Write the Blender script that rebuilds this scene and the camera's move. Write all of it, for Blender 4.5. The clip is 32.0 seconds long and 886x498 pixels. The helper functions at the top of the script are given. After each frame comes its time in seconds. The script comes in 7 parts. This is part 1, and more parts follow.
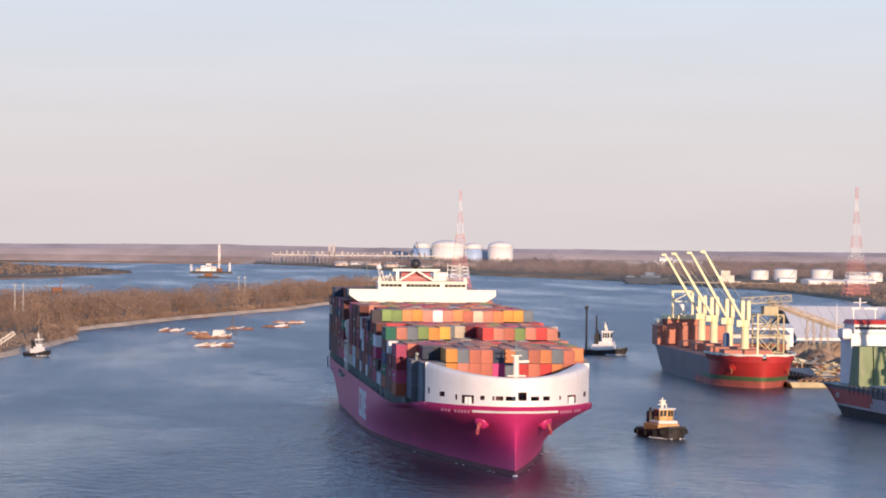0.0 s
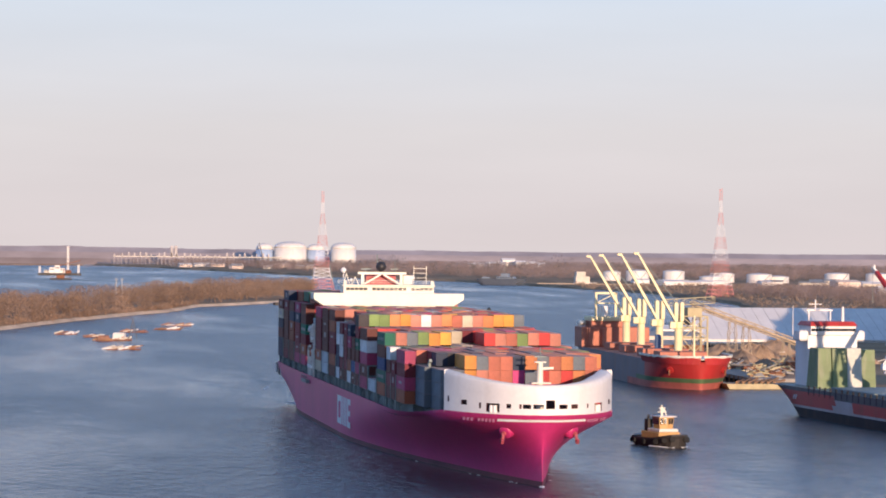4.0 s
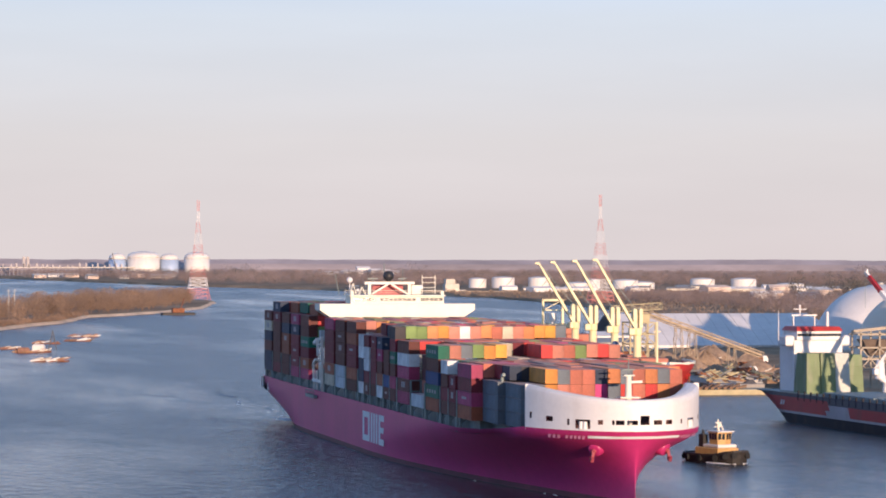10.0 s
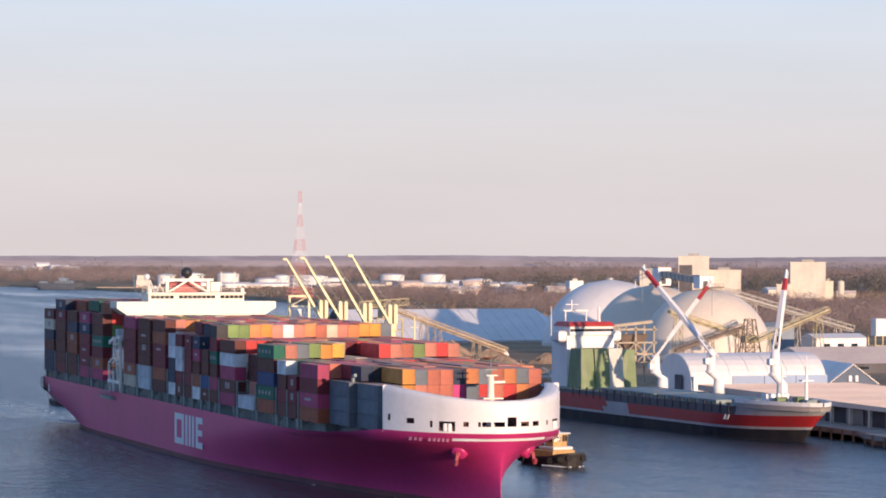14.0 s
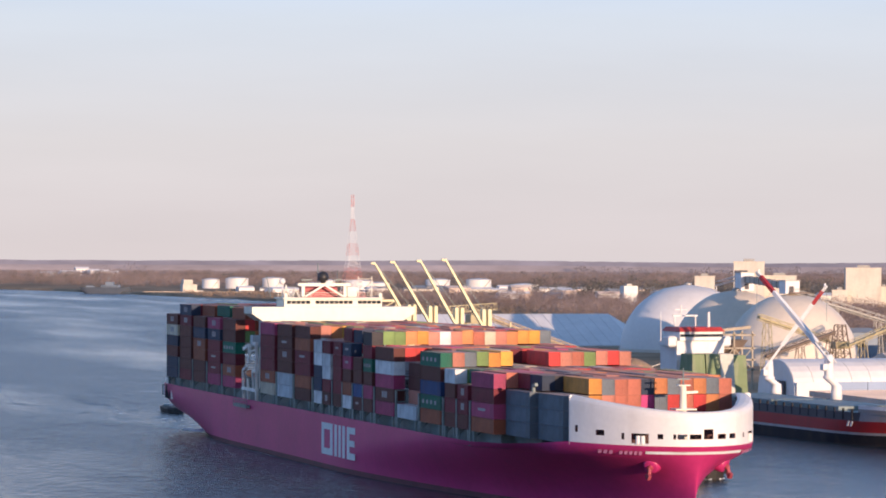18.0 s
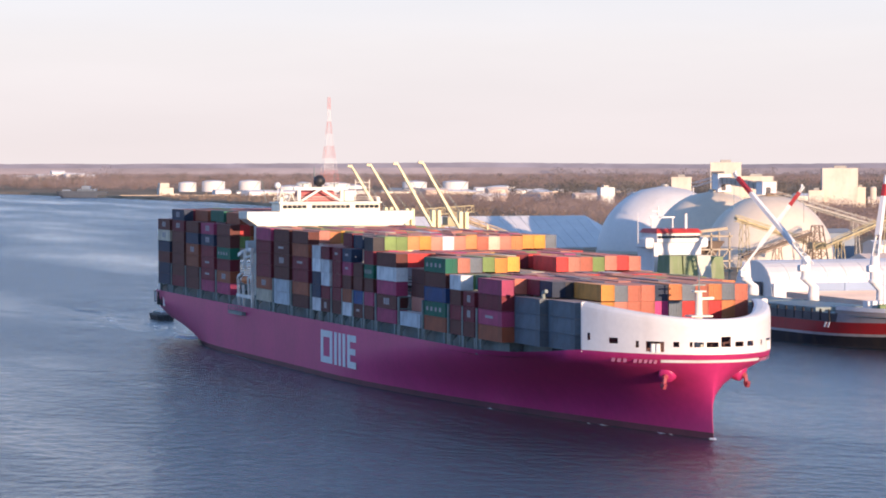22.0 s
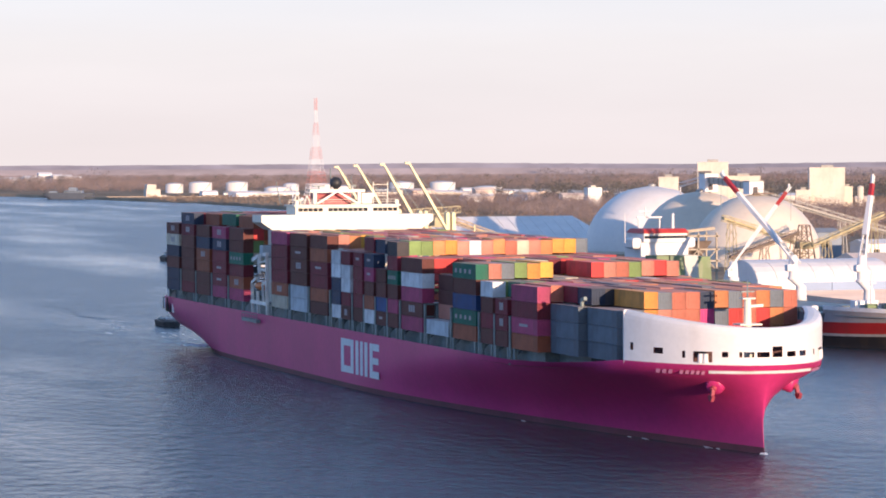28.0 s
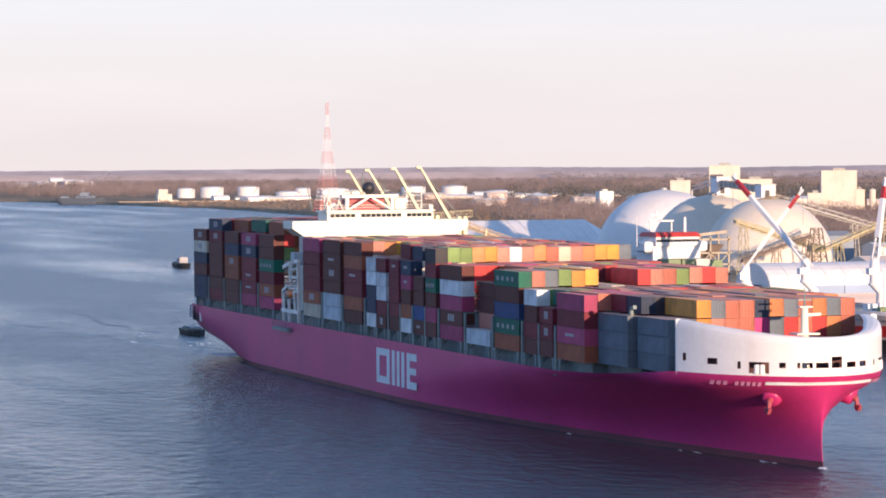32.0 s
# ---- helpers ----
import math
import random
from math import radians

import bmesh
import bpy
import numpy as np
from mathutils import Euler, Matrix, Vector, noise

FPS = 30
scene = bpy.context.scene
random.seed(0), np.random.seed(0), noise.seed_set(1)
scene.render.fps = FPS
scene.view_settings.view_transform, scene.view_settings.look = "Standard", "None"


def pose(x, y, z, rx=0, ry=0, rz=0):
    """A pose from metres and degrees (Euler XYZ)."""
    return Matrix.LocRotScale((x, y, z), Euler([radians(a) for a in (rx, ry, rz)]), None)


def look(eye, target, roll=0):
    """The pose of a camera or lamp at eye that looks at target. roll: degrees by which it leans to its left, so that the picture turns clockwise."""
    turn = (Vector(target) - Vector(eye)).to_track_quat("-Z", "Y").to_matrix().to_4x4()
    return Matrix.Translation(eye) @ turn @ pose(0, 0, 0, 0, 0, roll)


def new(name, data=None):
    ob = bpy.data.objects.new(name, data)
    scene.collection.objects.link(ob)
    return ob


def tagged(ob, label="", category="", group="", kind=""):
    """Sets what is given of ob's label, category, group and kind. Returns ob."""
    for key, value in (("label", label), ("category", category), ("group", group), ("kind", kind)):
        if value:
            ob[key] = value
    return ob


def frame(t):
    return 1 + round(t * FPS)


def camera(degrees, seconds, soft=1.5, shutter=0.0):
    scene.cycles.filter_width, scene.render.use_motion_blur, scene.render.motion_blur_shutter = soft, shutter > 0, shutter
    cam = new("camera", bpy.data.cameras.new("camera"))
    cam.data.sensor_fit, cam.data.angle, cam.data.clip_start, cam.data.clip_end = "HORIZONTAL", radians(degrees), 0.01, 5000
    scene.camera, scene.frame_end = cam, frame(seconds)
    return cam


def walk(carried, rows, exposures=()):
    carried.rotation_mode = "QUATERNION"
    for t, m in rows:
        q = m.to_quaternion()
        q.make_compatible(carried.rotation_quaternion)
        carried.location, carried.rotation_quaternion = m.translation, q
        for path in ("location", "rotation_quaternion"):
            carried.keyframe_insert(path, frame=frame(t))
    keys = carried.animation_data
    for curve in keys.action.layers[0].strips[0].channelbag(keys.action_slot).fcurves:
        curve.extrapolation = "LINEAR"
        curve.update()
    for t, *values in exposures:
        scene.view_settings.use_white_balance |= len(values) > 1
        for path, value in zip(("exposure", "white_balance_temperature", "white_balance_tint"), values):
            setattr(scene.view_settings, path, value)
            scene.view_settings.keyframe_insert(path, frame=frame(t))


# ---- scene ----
# camera: a hovering drone with a long lens that slides sideways and then stands
cam = camera(16.225, 32.0, soft=1.85)
PATH = [  # seconds, x, y, z, tilt, turn, roll
    (0, -68.58, -734.19, 45.33, 89.766, -5.180, 0.619),
    (0.5, -72.74, -733.31, 45.32, 89.767, -5.897, 0.698),
    (1, -77.32, -732.35, 45.32, 89.779, -6.637, 0.740),
    (1.5, -82.15, -731.27, 45.32, 89.773, -6.807, 0.628),
    (2, -86.86, -730.11, 45.31, 89.761, -6.749, 0.686),
    (2.5, -91.35, -728.87, 45.30, 89.754, -6.708, 0.662),
    (3, -95.72, -727.54, 45.29, 89.765, -6.910, 0.582),
    (3.5, -99.87, -726.20, 45.27, 89.789, -7.659, 0.610),
    (5.5, -114.86, -720.73, 44.98, 89.900, -9.918, 0.251),
    (6, -118.13, -719.55, 44.99, 89.923, -9.860, 0.219),
    (6.5, -121.31, -718.41, 45.01, 89.937, -9.802, 0.221),
    (7, -124.22, -717.36, 45.04, 89.963, -9.965, 0.185),
    (7.5, -127.13, -716.33, 45.05, 89.986, -10.809, 0.121),
    (8, -130.03, -715.30, 45.05, 89.996, -11.772, 0.125),
    (8.5, -132.81, -714.25, 45.03, 89.998, -11.810, 0.141),
    (9, -135.74, -713.10, 45.00, 90.001, -11.770, 0.191),
    (9.5, -139.30, -711.73, 44.94, 89.998, -11.698, 0.109),
    (10, -143.17, -710.19, 44.88, 89.988, -11.693, 0.129),
    (10.5, -146.98, -708.59, 44.84, 89.971, -13.138, 0.154),
    (11, -151.17, -706.84, 44.82, 89.933, -13.922, 0.161),
    (11.5, -155.40, -705.06, 44.82, 89.911, -13.880, 0.202),
    (12, -159.06, -703.43, 44.83, 89.900, -13.831, 0.157),
    (12.5, -162.00, -701.98, 44.84, 89.906, -15.527, 0.223),
    (13, -164.75, -700.55, 44.84, 89.918, -17.733, 0.155),
    (13.5, -167.35, -699.09, 44.82, 89.920, -17.955, 0.144),
    (14, -169.92, -697.52, 44.78, 89.923, -17.914, 0.095),
    (14.5, -172.40, -695.86, 44.73, 89.930, -17.860, 0.123),
    (16.5, -182.51, -686.77, 44.50, 89.987, -17.634, 0.188),
    (17, -184.99, -685.02, 44.47, 90.005, -17.583, 0.153),
    (17.5, -186.95, -683.57, 44.44, 90.006, -17.510, 0.203),
    (18, -187.89, -682.62, 44.40, 90.018, -17.449, 0.207),
    (18.5, -187.95, -682.14, 44.36, 89.809, -17.482, 0.181),
    (19, -187.81, -681.84, 44.35, 89.404, -17.522, 0.219),
    (19.5, -187.66, -681.65, 44.38, 89.324, -17.590, 0.116),
    (20, -187.60, -681.51, 44.43, 89.315, -17.651, 0.095),
    (20.5, -187.55, -681.47, 44.48, 89.208, -17.700, -0.002),
    (21, -187.59, -681.48, 44.50, 88.439, -17.770, -0.031),
    (21.5, -187.59, -681.53, 44.51, 88.211, -17.827, -0.020),
    (22, -187.56, -681.55, 44.49, 88.215, -17.878, -0.043),
    (22.5, -187.49, -681.50, 44.48, 88.223, -17.926, -0.116),
    (23, -187.43, -681.37, 44.48, 88.227, -17.976, -0.017),
    (23.5, -187.29, -681.22, 44.49, 88.219, -18.011, -0.099),
    (24, -187.23, -681.07, 44.49, 88.211, -18.046, -0.091),
    (24.5, -187.18, -680.97, 44.50, 88.210, -18.076, -0.125),
    (25, -187.14, -680.92, 44.51, 88.215, -18.094, -0.120),
    (25.5, -187.08, -680.89, 44.52, 88.223, -18.114, -0.209),
    (27.5, -187.01, -680.66, 44.53, 88.223, -18.112, -0.276),
    (28, -187.03, -680.47, 44.54, 88.223, -18.109, -0.220),
    (28.5, -186.93, -680.34, 44.54, 88.236, -18.091, -0.327),
    (29, -186.82, -680.22, 44.55, 88.247, -18.084, -0.317),
    (29.5, -186.75, -680.10, 44.55, 88.258, -18.071, -0.357),
    (30, -186.69, -679.98, 44.54, 88.253, -18.060, -0.325),
    (30.5, -186.65, -679.82, 44.53, 88.260, -18.049, -0.386),
    (31, -186.63, -679.65, 44.53, 88.276, -18.042, -0.403),
    (31.5, -186.60, -679.46, 44.53, 88.288, -18.038, -0.448),
    (32, -186.56, -679.27, 44.53, 88.300, -17.891, -0.387),
]
walk(cam, [(t, pose(x, y, z, tilt, 0, turn) @ pose(0, 0, 0, 0, 0, roll)) for t, x, y, z, tilt, turn, roll in PATH], [(0, 0.06), (17.8, 0.06), (21.5, 0.37), (32, 0.37)])
SHIP_PATH = [  # seconds, x, y, heading
    (0, -1.30, 0.00, -90.000),
    (3, -1.48, -11.99, -89.902),
    (6, -1.89, -23.96, -89.800),
    (9, -1.97, -36.02, -89.707),
    (12, -1.78, -48.12, -89.608),
    (14.5, -1.51, -58.20, -89.558),
    (16.5, -1.32, -66.22, -89.599),
    (19, -1.18, -76.24, -89.648),
    (22, -1.11, -88.26, -89.674),
    (25.5, -1.16, -102.33, -89.667),
    (27.5, -1.20, -110.43, -89.686),
    (30, -1.25, -120.57, -89.711),
    (32, -1.30, -128.70, -89.723),
]
TUG_PATH = [(0, 45.5, -31.5, -76), (2, 45.9, -41.4, -76), (9, 45.7, -76.0, -72), (13, 46.0, -96.6, -77), (16.5, 45.5, -112.0, -79), (18, 42.0, -114.5, -80), (20, 38.0, -118.0, -80), (32, 38.0, -158.0, -82)]
STERN_BOAT_PATH = [(0, -4.6, 216.0, -90), (16, -4.6, 152.0, -90), (32, -5.6, 87.0, -90)]
REAR_TUG_PATH = [(0, 102.7, 463.0, -20), (2, 100.0, 460.0, -20), (3.5, 97.5, 458.0, -22), (10, 102.0, 452.0, -35), (20, 112.0, 448.0, -38), (32, 114.0, 446.0, -40)]
TRAILING_BOAT_PATH = [(0, 112.0, 690.0, -90), (20, 110.0, 612.0, -90), (28, 105.5, 578.0, -92), (32, 102.0, 562.0, -93)]

# ---- light ----
SUN_AZ, SUN_EL = 10.0, 5.8  # degrees from -y towards +x, and above the horizon
sun_way = Vector((math.sin(radians(SUN_AZ)) * math.cos(radians(SUN_EL)), -math.cos(radians(SUN_AZ)) * math.cos(radians(SUN_EL)), math.sin(radians(SUN_EL))))
world = bpy.data.worlds.new("sky")
scene.world = world
world.use_nodes = True
wn, wl = world.node_tree.nodes, world.node_tree.links
sky = wn.new("ShaderNodeTexSky")
sky.sky_type = "NISHITA"
sky.sun_disc = False
sky.sun_elevation = radians(SUN_EL)
sky.sun_rotation = radians(180 - SUN_AZ)
sky.air_density, sky.dust_density, sky.ozone_density = 1.0, 2.0, 1.5
wn["Background"].inputs["Strength"].default_value = 0.15
# winter haze: pale rose at the horizon, pale blue above it, deeper blue overhead
way = wn.new("ShaderNodeTexCoord")
split = wn.new("ShaderNodeSeparateXYZ")
wl.new(way.outputs["Generated"], split.inputs[0])
ramp = wn.new("ShaderNodeValToRGB")
wl.new(split.outputs["Z"], ramp.inputs[0])
stops = [(0.0, (5.15, 4.6, 4.66)), (0.035, (5.05, 4.8, 4.98)), (0.075, (4.66, 5.04, 5.8)), (0.12, (3.1, 4.65, 7.6)), (0.22, (2.35, 4.05, 7.6)), (0.5, (1.4, 2.35, 4.4)), (1.0, (0.7, 1.15, 2.2))]
ramp.color_ramp.elements[0].position, ramp.color_ramp.elements[0].color = stops[0][0], (*[c / 8 for c in stops[0][1]], 1)
ramp.color_ramp.elements[1].position, ramp.color_ramp.elements[1].color = stops[-1][0], (*[c / 8 for c in stops[-1][1]], 1)
for p, c in stops[1:-1]:
    e = ramp.color_ramp.elements.new(p)
    e.color = (*[k / 8 for k in c], 1)
up = wn.new("ShaderNodeVectorMath")
up.operation = "SCALE"
up.inputs["Scale"].default_value = 8.0
wl.new(ramp.outputs["Color"], up.inputs[0])
haze = wn.new("ShaderNodeMixRGB")
haze.inputs[0].default_value = 0.9
wl.new(sky.outputs["Color"], haze.inputs[1]), wl.new(up.outputs[0], haze.inputs[2])
# across the sun's bearing a clear sky is deeper blue than opposite the sun
aside = wn.new("ShaderNodeMath")
aside.operation = "ABSOLUTE"
wl.new(split.outputs["X"], aside.inputs[0])
side_fac = wn.new("ShaderNodeMapRange")
side_fac.interpolation_type = "SMOOTHSTEP"
side_fac.inputs[1].default_value, side_fac.inputs[2].default_value = 0.45, 1.0
wl.new(aside.outputs[0], side_fac.inputs[0])
bluer = wn.new("ShaderNodeMixRGB")
bluer.blend_type = "MULTIPLY"
bluer.inputs[2].default_value = (0.70, 0.92, 1.14, 1)
wl.new(side_fac.outputs[0], bluer.inputs[0]), wl.new(haze.outputs[0], bluer.inputs[1])
# thin high cloud, hardly darker or lighter than the sky
stretch = wn.new("ShaderNodeMapping")
stretch.inputs["Scale"].default_value = (5, 5, 34)
veil, veil_range, veiled = wn.new("ShaderNodeTexNoise"), wn.new("ShaderNodeMapRange"), wn.new("ShaderNodeVectorMath")
veil.inputs["Scale"].default_value, veil.inputs["Detail"].default_value = 1.6, 5
veil_range.inputs[3].default_value, veil_range.inputs[4].default_value = 0.94, 1.06
veiled.operation = "SCALE"
wl.new(way.outputs["Generated"], stretch.inputs["Vector"]), wl.new(stretch.outputs[0], veil.inputs["Vector"]), wl.new(veil.outputs["Fac"], veil_range.inputs[0])
wl.new(bluer.outputs[0], veiled.inputs[0]), wl.new(veil_range.outputs[0], veiled.inputs["Scale"])
wl.new(veiled.outputs[0], wn["Background"].inputs["Color"])
sun = new("sun", bpy.data.lights.new("sun", "SUN"))
sun.data.energy, sun.data.angle, sun.data.color = 5.2, radians(0.6), (1.0, 0.715, 0.52)
sun.matrix_world = look((0, 0, 0), -sun_way) @ Matrix.Identity(4)
scene.view_settings.exposure = 0.0


# ---- materials ----
MATS = {}


def mat(name, color, rough=0.6, metal=0.0, vary=0.12, scale=0.6, fine=6.0, bump=0.15, dirt=None, dirt_amount=0.35, per_object=0.0, wave=None, island=0.0, spec=0.5, pale_top=None, thin=0.0):
    """A procedural surface: base colour, broad stains, fine grain, relief, optional dirt, corrugation and piece-by-piece variation."""
    if name in MATS:
        return MATS[name]
    m = bpy.data.materials.new(name)
    m.use_nodes = True
    n, l = m.node_tree.nodes, m.node_tree.links
    b = n["Principled BSDF"]
    b.inputs["Roughness"].default_value, b.inputs["Metallic"].default_value = rough, metal
    b.inputs["Specular IOR Level"].default_value = spec
    tc = n.new("ShaderNodeTexCoord")
    big, small = n.new("ShaderNodeTexNoise"), n.new("ShaderNodeTexNoise")
    big.inputs["Scale"].default_value, small.inputs["Scale"].default_value = scale, fine
    big.inputs["Detail"].default_value, small.inputs["Detail"].default_value = 5, 3
    for t in (big, small):
        l.new(tc.outputs["Object"], t.inputs["Vector"])
    r = n.new("ShaderNodeMapRange")
    r.inputs[1].default_value, r.inputs[2].default_value = 0.3, 0.7
    r.inputs[3].default_value, r.inputs[4].default_value = 1 - vary, 1 + vary
    l.new(big.outputs["Fac"], r.inputs[0])
    r2 = n.new("ShaderNodeMapRange")
    r2.inputs[1].default_value, r2.inputs[2].default_value = 0.3, 0.7
    r2.inputs[3].default_value, r2.inputs[4].default_value = 1 - vary * 0.5, 1 + vary * 0.5
    l.new(small.outputs["Fac"], r2.inputs[0])
    mul = n.new("ShaderNodeMath")
    mul.operation = "MULTIPLY"
    l.new(r.outputs[0], mul.inputs[0]), l.new(r2.outputs[0], mul.inputs[1])
    value = mul.outputs[0]
    hsv = n.new("ShaderNodeHueSaturation")
    hsv.inputs["Color"].default_value = (*color, 1)
    if per_object or island:
        src = n.new("ShaderNodeObjectInfo").outputs["Random"] if per_object else n.new("ShaderNodeNewGeometry").outputs["Random Per Island"]
        amount = per_object or island
        r3 = n.new("ShaderNodeMapRange")
        r3.inputs[3].default_value, r3.inputs[4].default_value = 1 - amount, 1 + amount
        l.new(src, r3.inputs[0])
        m2 = n.new("ShaderNodeMath")
        m2.operation = "MULTIPLY"
        l.new(value, m2.inputs[0]), l.new(r3.outputs[0], m2.inputs[1])
        value = m2.outputs[0]
    l.new(value, hsv.inputs["Value"])
    col = hsv.outputs["Color"]
    if dirt:
        dn = n.new("ShaderNodeTexNoise")
        dn.inputs["Scale"].default_value, dn.inputs["Detail"].default_value = scale * 2.3, 8
        mp = n.new("ShaderNodeMapping")
        mp.inputs["Scale"].default_value = (1, 1, 0.25)
        l.new(tc.outputs["Object"], mp.inputs["Vector"]), l.new(mp.outputs[0], dn.inputs["Vector"])
        rr = n.new("ShaderNodeMapRange")
        rr.inputs[1].default_value, rr.inputs[2].default_value, rr.inputs[4].default_value = 0.5, 0.75, dirt_amount
        l.new(dn.outputs["Fac"], rr.inputs[0])
        mx = n.new("ShaderNodeMixRGB")
        mx.inputs[2].default_value = (*dirt, 1)
        l.new(rr.outputs[0], mx.inputs[0]), l.new(col, mx.inputs[1])
        col = mx.outputs[0]
    if pale_top:  # faces pointing up coloured paler, standing in for sun on them
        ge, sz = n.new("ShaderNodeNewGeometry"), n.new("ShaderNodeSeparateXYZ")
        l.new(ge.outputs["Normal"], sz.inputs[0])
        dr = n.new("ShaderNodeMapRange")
        dr.inputs[1].default_value, dr.inputs[2].default_value, dr.inputs[4].default_value = 0.6, 0.95, pale_top[1]
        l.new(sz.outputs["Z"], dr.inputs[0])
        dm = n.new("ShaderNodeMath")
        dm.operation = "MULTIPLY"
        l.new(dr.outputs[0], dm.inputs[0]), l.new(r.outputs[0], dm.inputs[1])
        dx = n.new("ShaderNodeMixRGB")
        dx.inputs[2].default_value = (*pale_top[0], 1)
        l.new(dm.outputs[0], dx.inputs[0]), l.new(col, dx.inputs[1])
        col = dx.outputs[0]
    l.new(col, b.inputs["Base Color"])
    if thin:  # light also passes between the twigs
        tl, ms = n.new("ShaderNodeBsdfTranslucent"), n.new("ShaderNodeMixShader")
        l.new(col, tl.inputs["Color"])
        ms.inputs[0].default_value = thin
        l.new(b.outputs[0], ms.inputs[1]), l.new(tl.outputs[0], ms.inputs[2]), l.new(ms.outputs[0], n["Material Output"].inputs["Surface"])
    height = small.outputs["Fac"]
    bp = n.new("ShaderNodeBump")
    bp.inputs["Strength"].default_value, bp.inputs["Distance"].default_value = bump, 0.05
    if wave:
        w = n.new("ShaderNodeTexWave")
        w.bands_direction = wave[0]
        w.inputs["Scale"].default_value = wave[1]
        l.new(tc.outputs["Object"], w.inputs["Vector"])
        height = w.outputs["Fac"]
        bp.inputs["Strength"].default_value, bp.inputs["Distance"].default_value = 0.3, 0.05
    l.new(height, bp.inputs["Height"]), l.new(bp.outputs[0], b.inputs["Normal"])
    MATS[name] = m
    return m


def water_material(name="river_water", low=0.22, high=0.84):
    """River water; low and high: how steep its ripples are where it lies calm and where the wind takes it."""
    m = bpy.data.materials.new(name)
    m.use_nodes = True
    n, l = m.node_tree.nodes, m.node_tree.links
    b = n["Principled BSDF"]
    b.inputs["Base Color"].default_value = (0.030, 0.041, 0.053, 1)
    b.inputs["Roughness"].default_value, b.inputs["IOR"].default_value = 0.34, 1.33
    tc = n.new("ShaderNodeTexCoord")
    heights = []
    for scale, stretch, detail in ((0.05, (1.0, 0.5, 1), 4), (0.35, (1.0, 0.6, 1), 5), (1.6, (1.0, 0.8, 1), 3)):
        mp = n.new("ShaderNodeMapping")
        mp.inputs["Scale"].default_value, mp.inputs["Rotation"].default_value = stretch, (0, 0, radians(25))
        t = n.new("ShaderNodeTexNoise")
        t.inputs["Scale"].default_value, t.inputs["Detail"].default_value = scale, detail
        l.new(tc.outputs["Object"], mp.inputs["Vector"]), l.new(mp.outputs[0], t.inputs["Vector"])
        heights.append(t.outputs["Fac"])
    calm = n.new("ShaderNodeTexNoise")
    calm.inputs["Scale"].default_value, calm.inputs["Detail"].default_value = 0.012, 6
    mp = n.new("ShaderNodeMapping")
    mp.inputs["Scale"].default_value, mp.inputs["Rotation"].default_value = (1.0, 0.22, 1), (0, 0, radians(70))
    l.new(tc.outputs["Object"], mp.inputs["Vector"]), l.new(mp.outputs[0], calm.inputs["Vector"])
    r = n.new("ShaderNodeMapRange")
    r.inputs[1].default_value, r.inputs[2].default_value, r.inputs[3].default_value, r.inputs[4].default_value = 0.32, 0.54, low, high
    l.new(calm.outputs["Fac"], r.inputs[0])
    # the narrow reach beside the quays lies sheltered from the wind
    xyz = n.new("ShaderNodeSeparateXYZ")
    l.new(tc.outputs["Object"], xyz.inputs[0])
    lee = []
    for axis, q0, q1 in (("X", -62.0, -8.0), ("Y", -60.0, -150.0)):
        g = n.new("ShaderNodeMapRange")
        g.interpolation_type = "SMOOTHSTEP"
        g.inputs[1].default_value, g.inputs[2].default_value = q0, q1
        l.new(xyz.outputs[axis], g.inputs[0])
        lee.append(g.outputs[0])
    both, still, windy = n.new("ShaderNodeMath"), n.new("ShaderNodeMapRange"), n.new("ShaderNodeMath")
    both.operation = windy.operation = "MULTIPLY"
    l.new(lee[0], both.inputs[0]), l.new(lee[1], both.inputs[1]), l.new(both.outputs[0], still.inputs[0])
    still.inputs[3].default_value, still.inputs[4].default_value = 1.0, 0.5
    l.new(r.outputs[0], windy.inputs[0]), l.new(still.outputs[0], windy.inputs[1])
    shine = n.new("ShaderNodeMapRange")
    shine.inputs[1].default_value, shine.inputs[2].default_value, shine.inputs[3].default_value, shine.inputs[4].default_value = 0.34, 0.54, 0.13, 0.26
    l.new(calm.outputs["Fac"], shine.inputs[0]), l.new(shine.outputs[0], b.inputs["Roughness"])
    normal = None
    for h, dist, k in zip(heights, (4.2, 3.0, 0.7), (1.0, 1.0, 1.0)):
        bp = n.new("ShaderNodeBump")
        bp.inputs["Distance"].default_value = dist
        mu = n.new("ShaderNodeMath")
        mu.operation = "MULTIPLY"
        mu.inputs[1].default_value = k
        l.new(windy.outputs[0], mu.inputs[0]), l.new(mu.outputs[0], bp.inputs["Strength"])
        l.new(h, bp.inputs["Height"])
        if normal:
            l.new(normal, bp.inputs["Normal"])
        normal = bp.outputs[0]
    l.new(normal, b.inputs["Normal"])
    return m


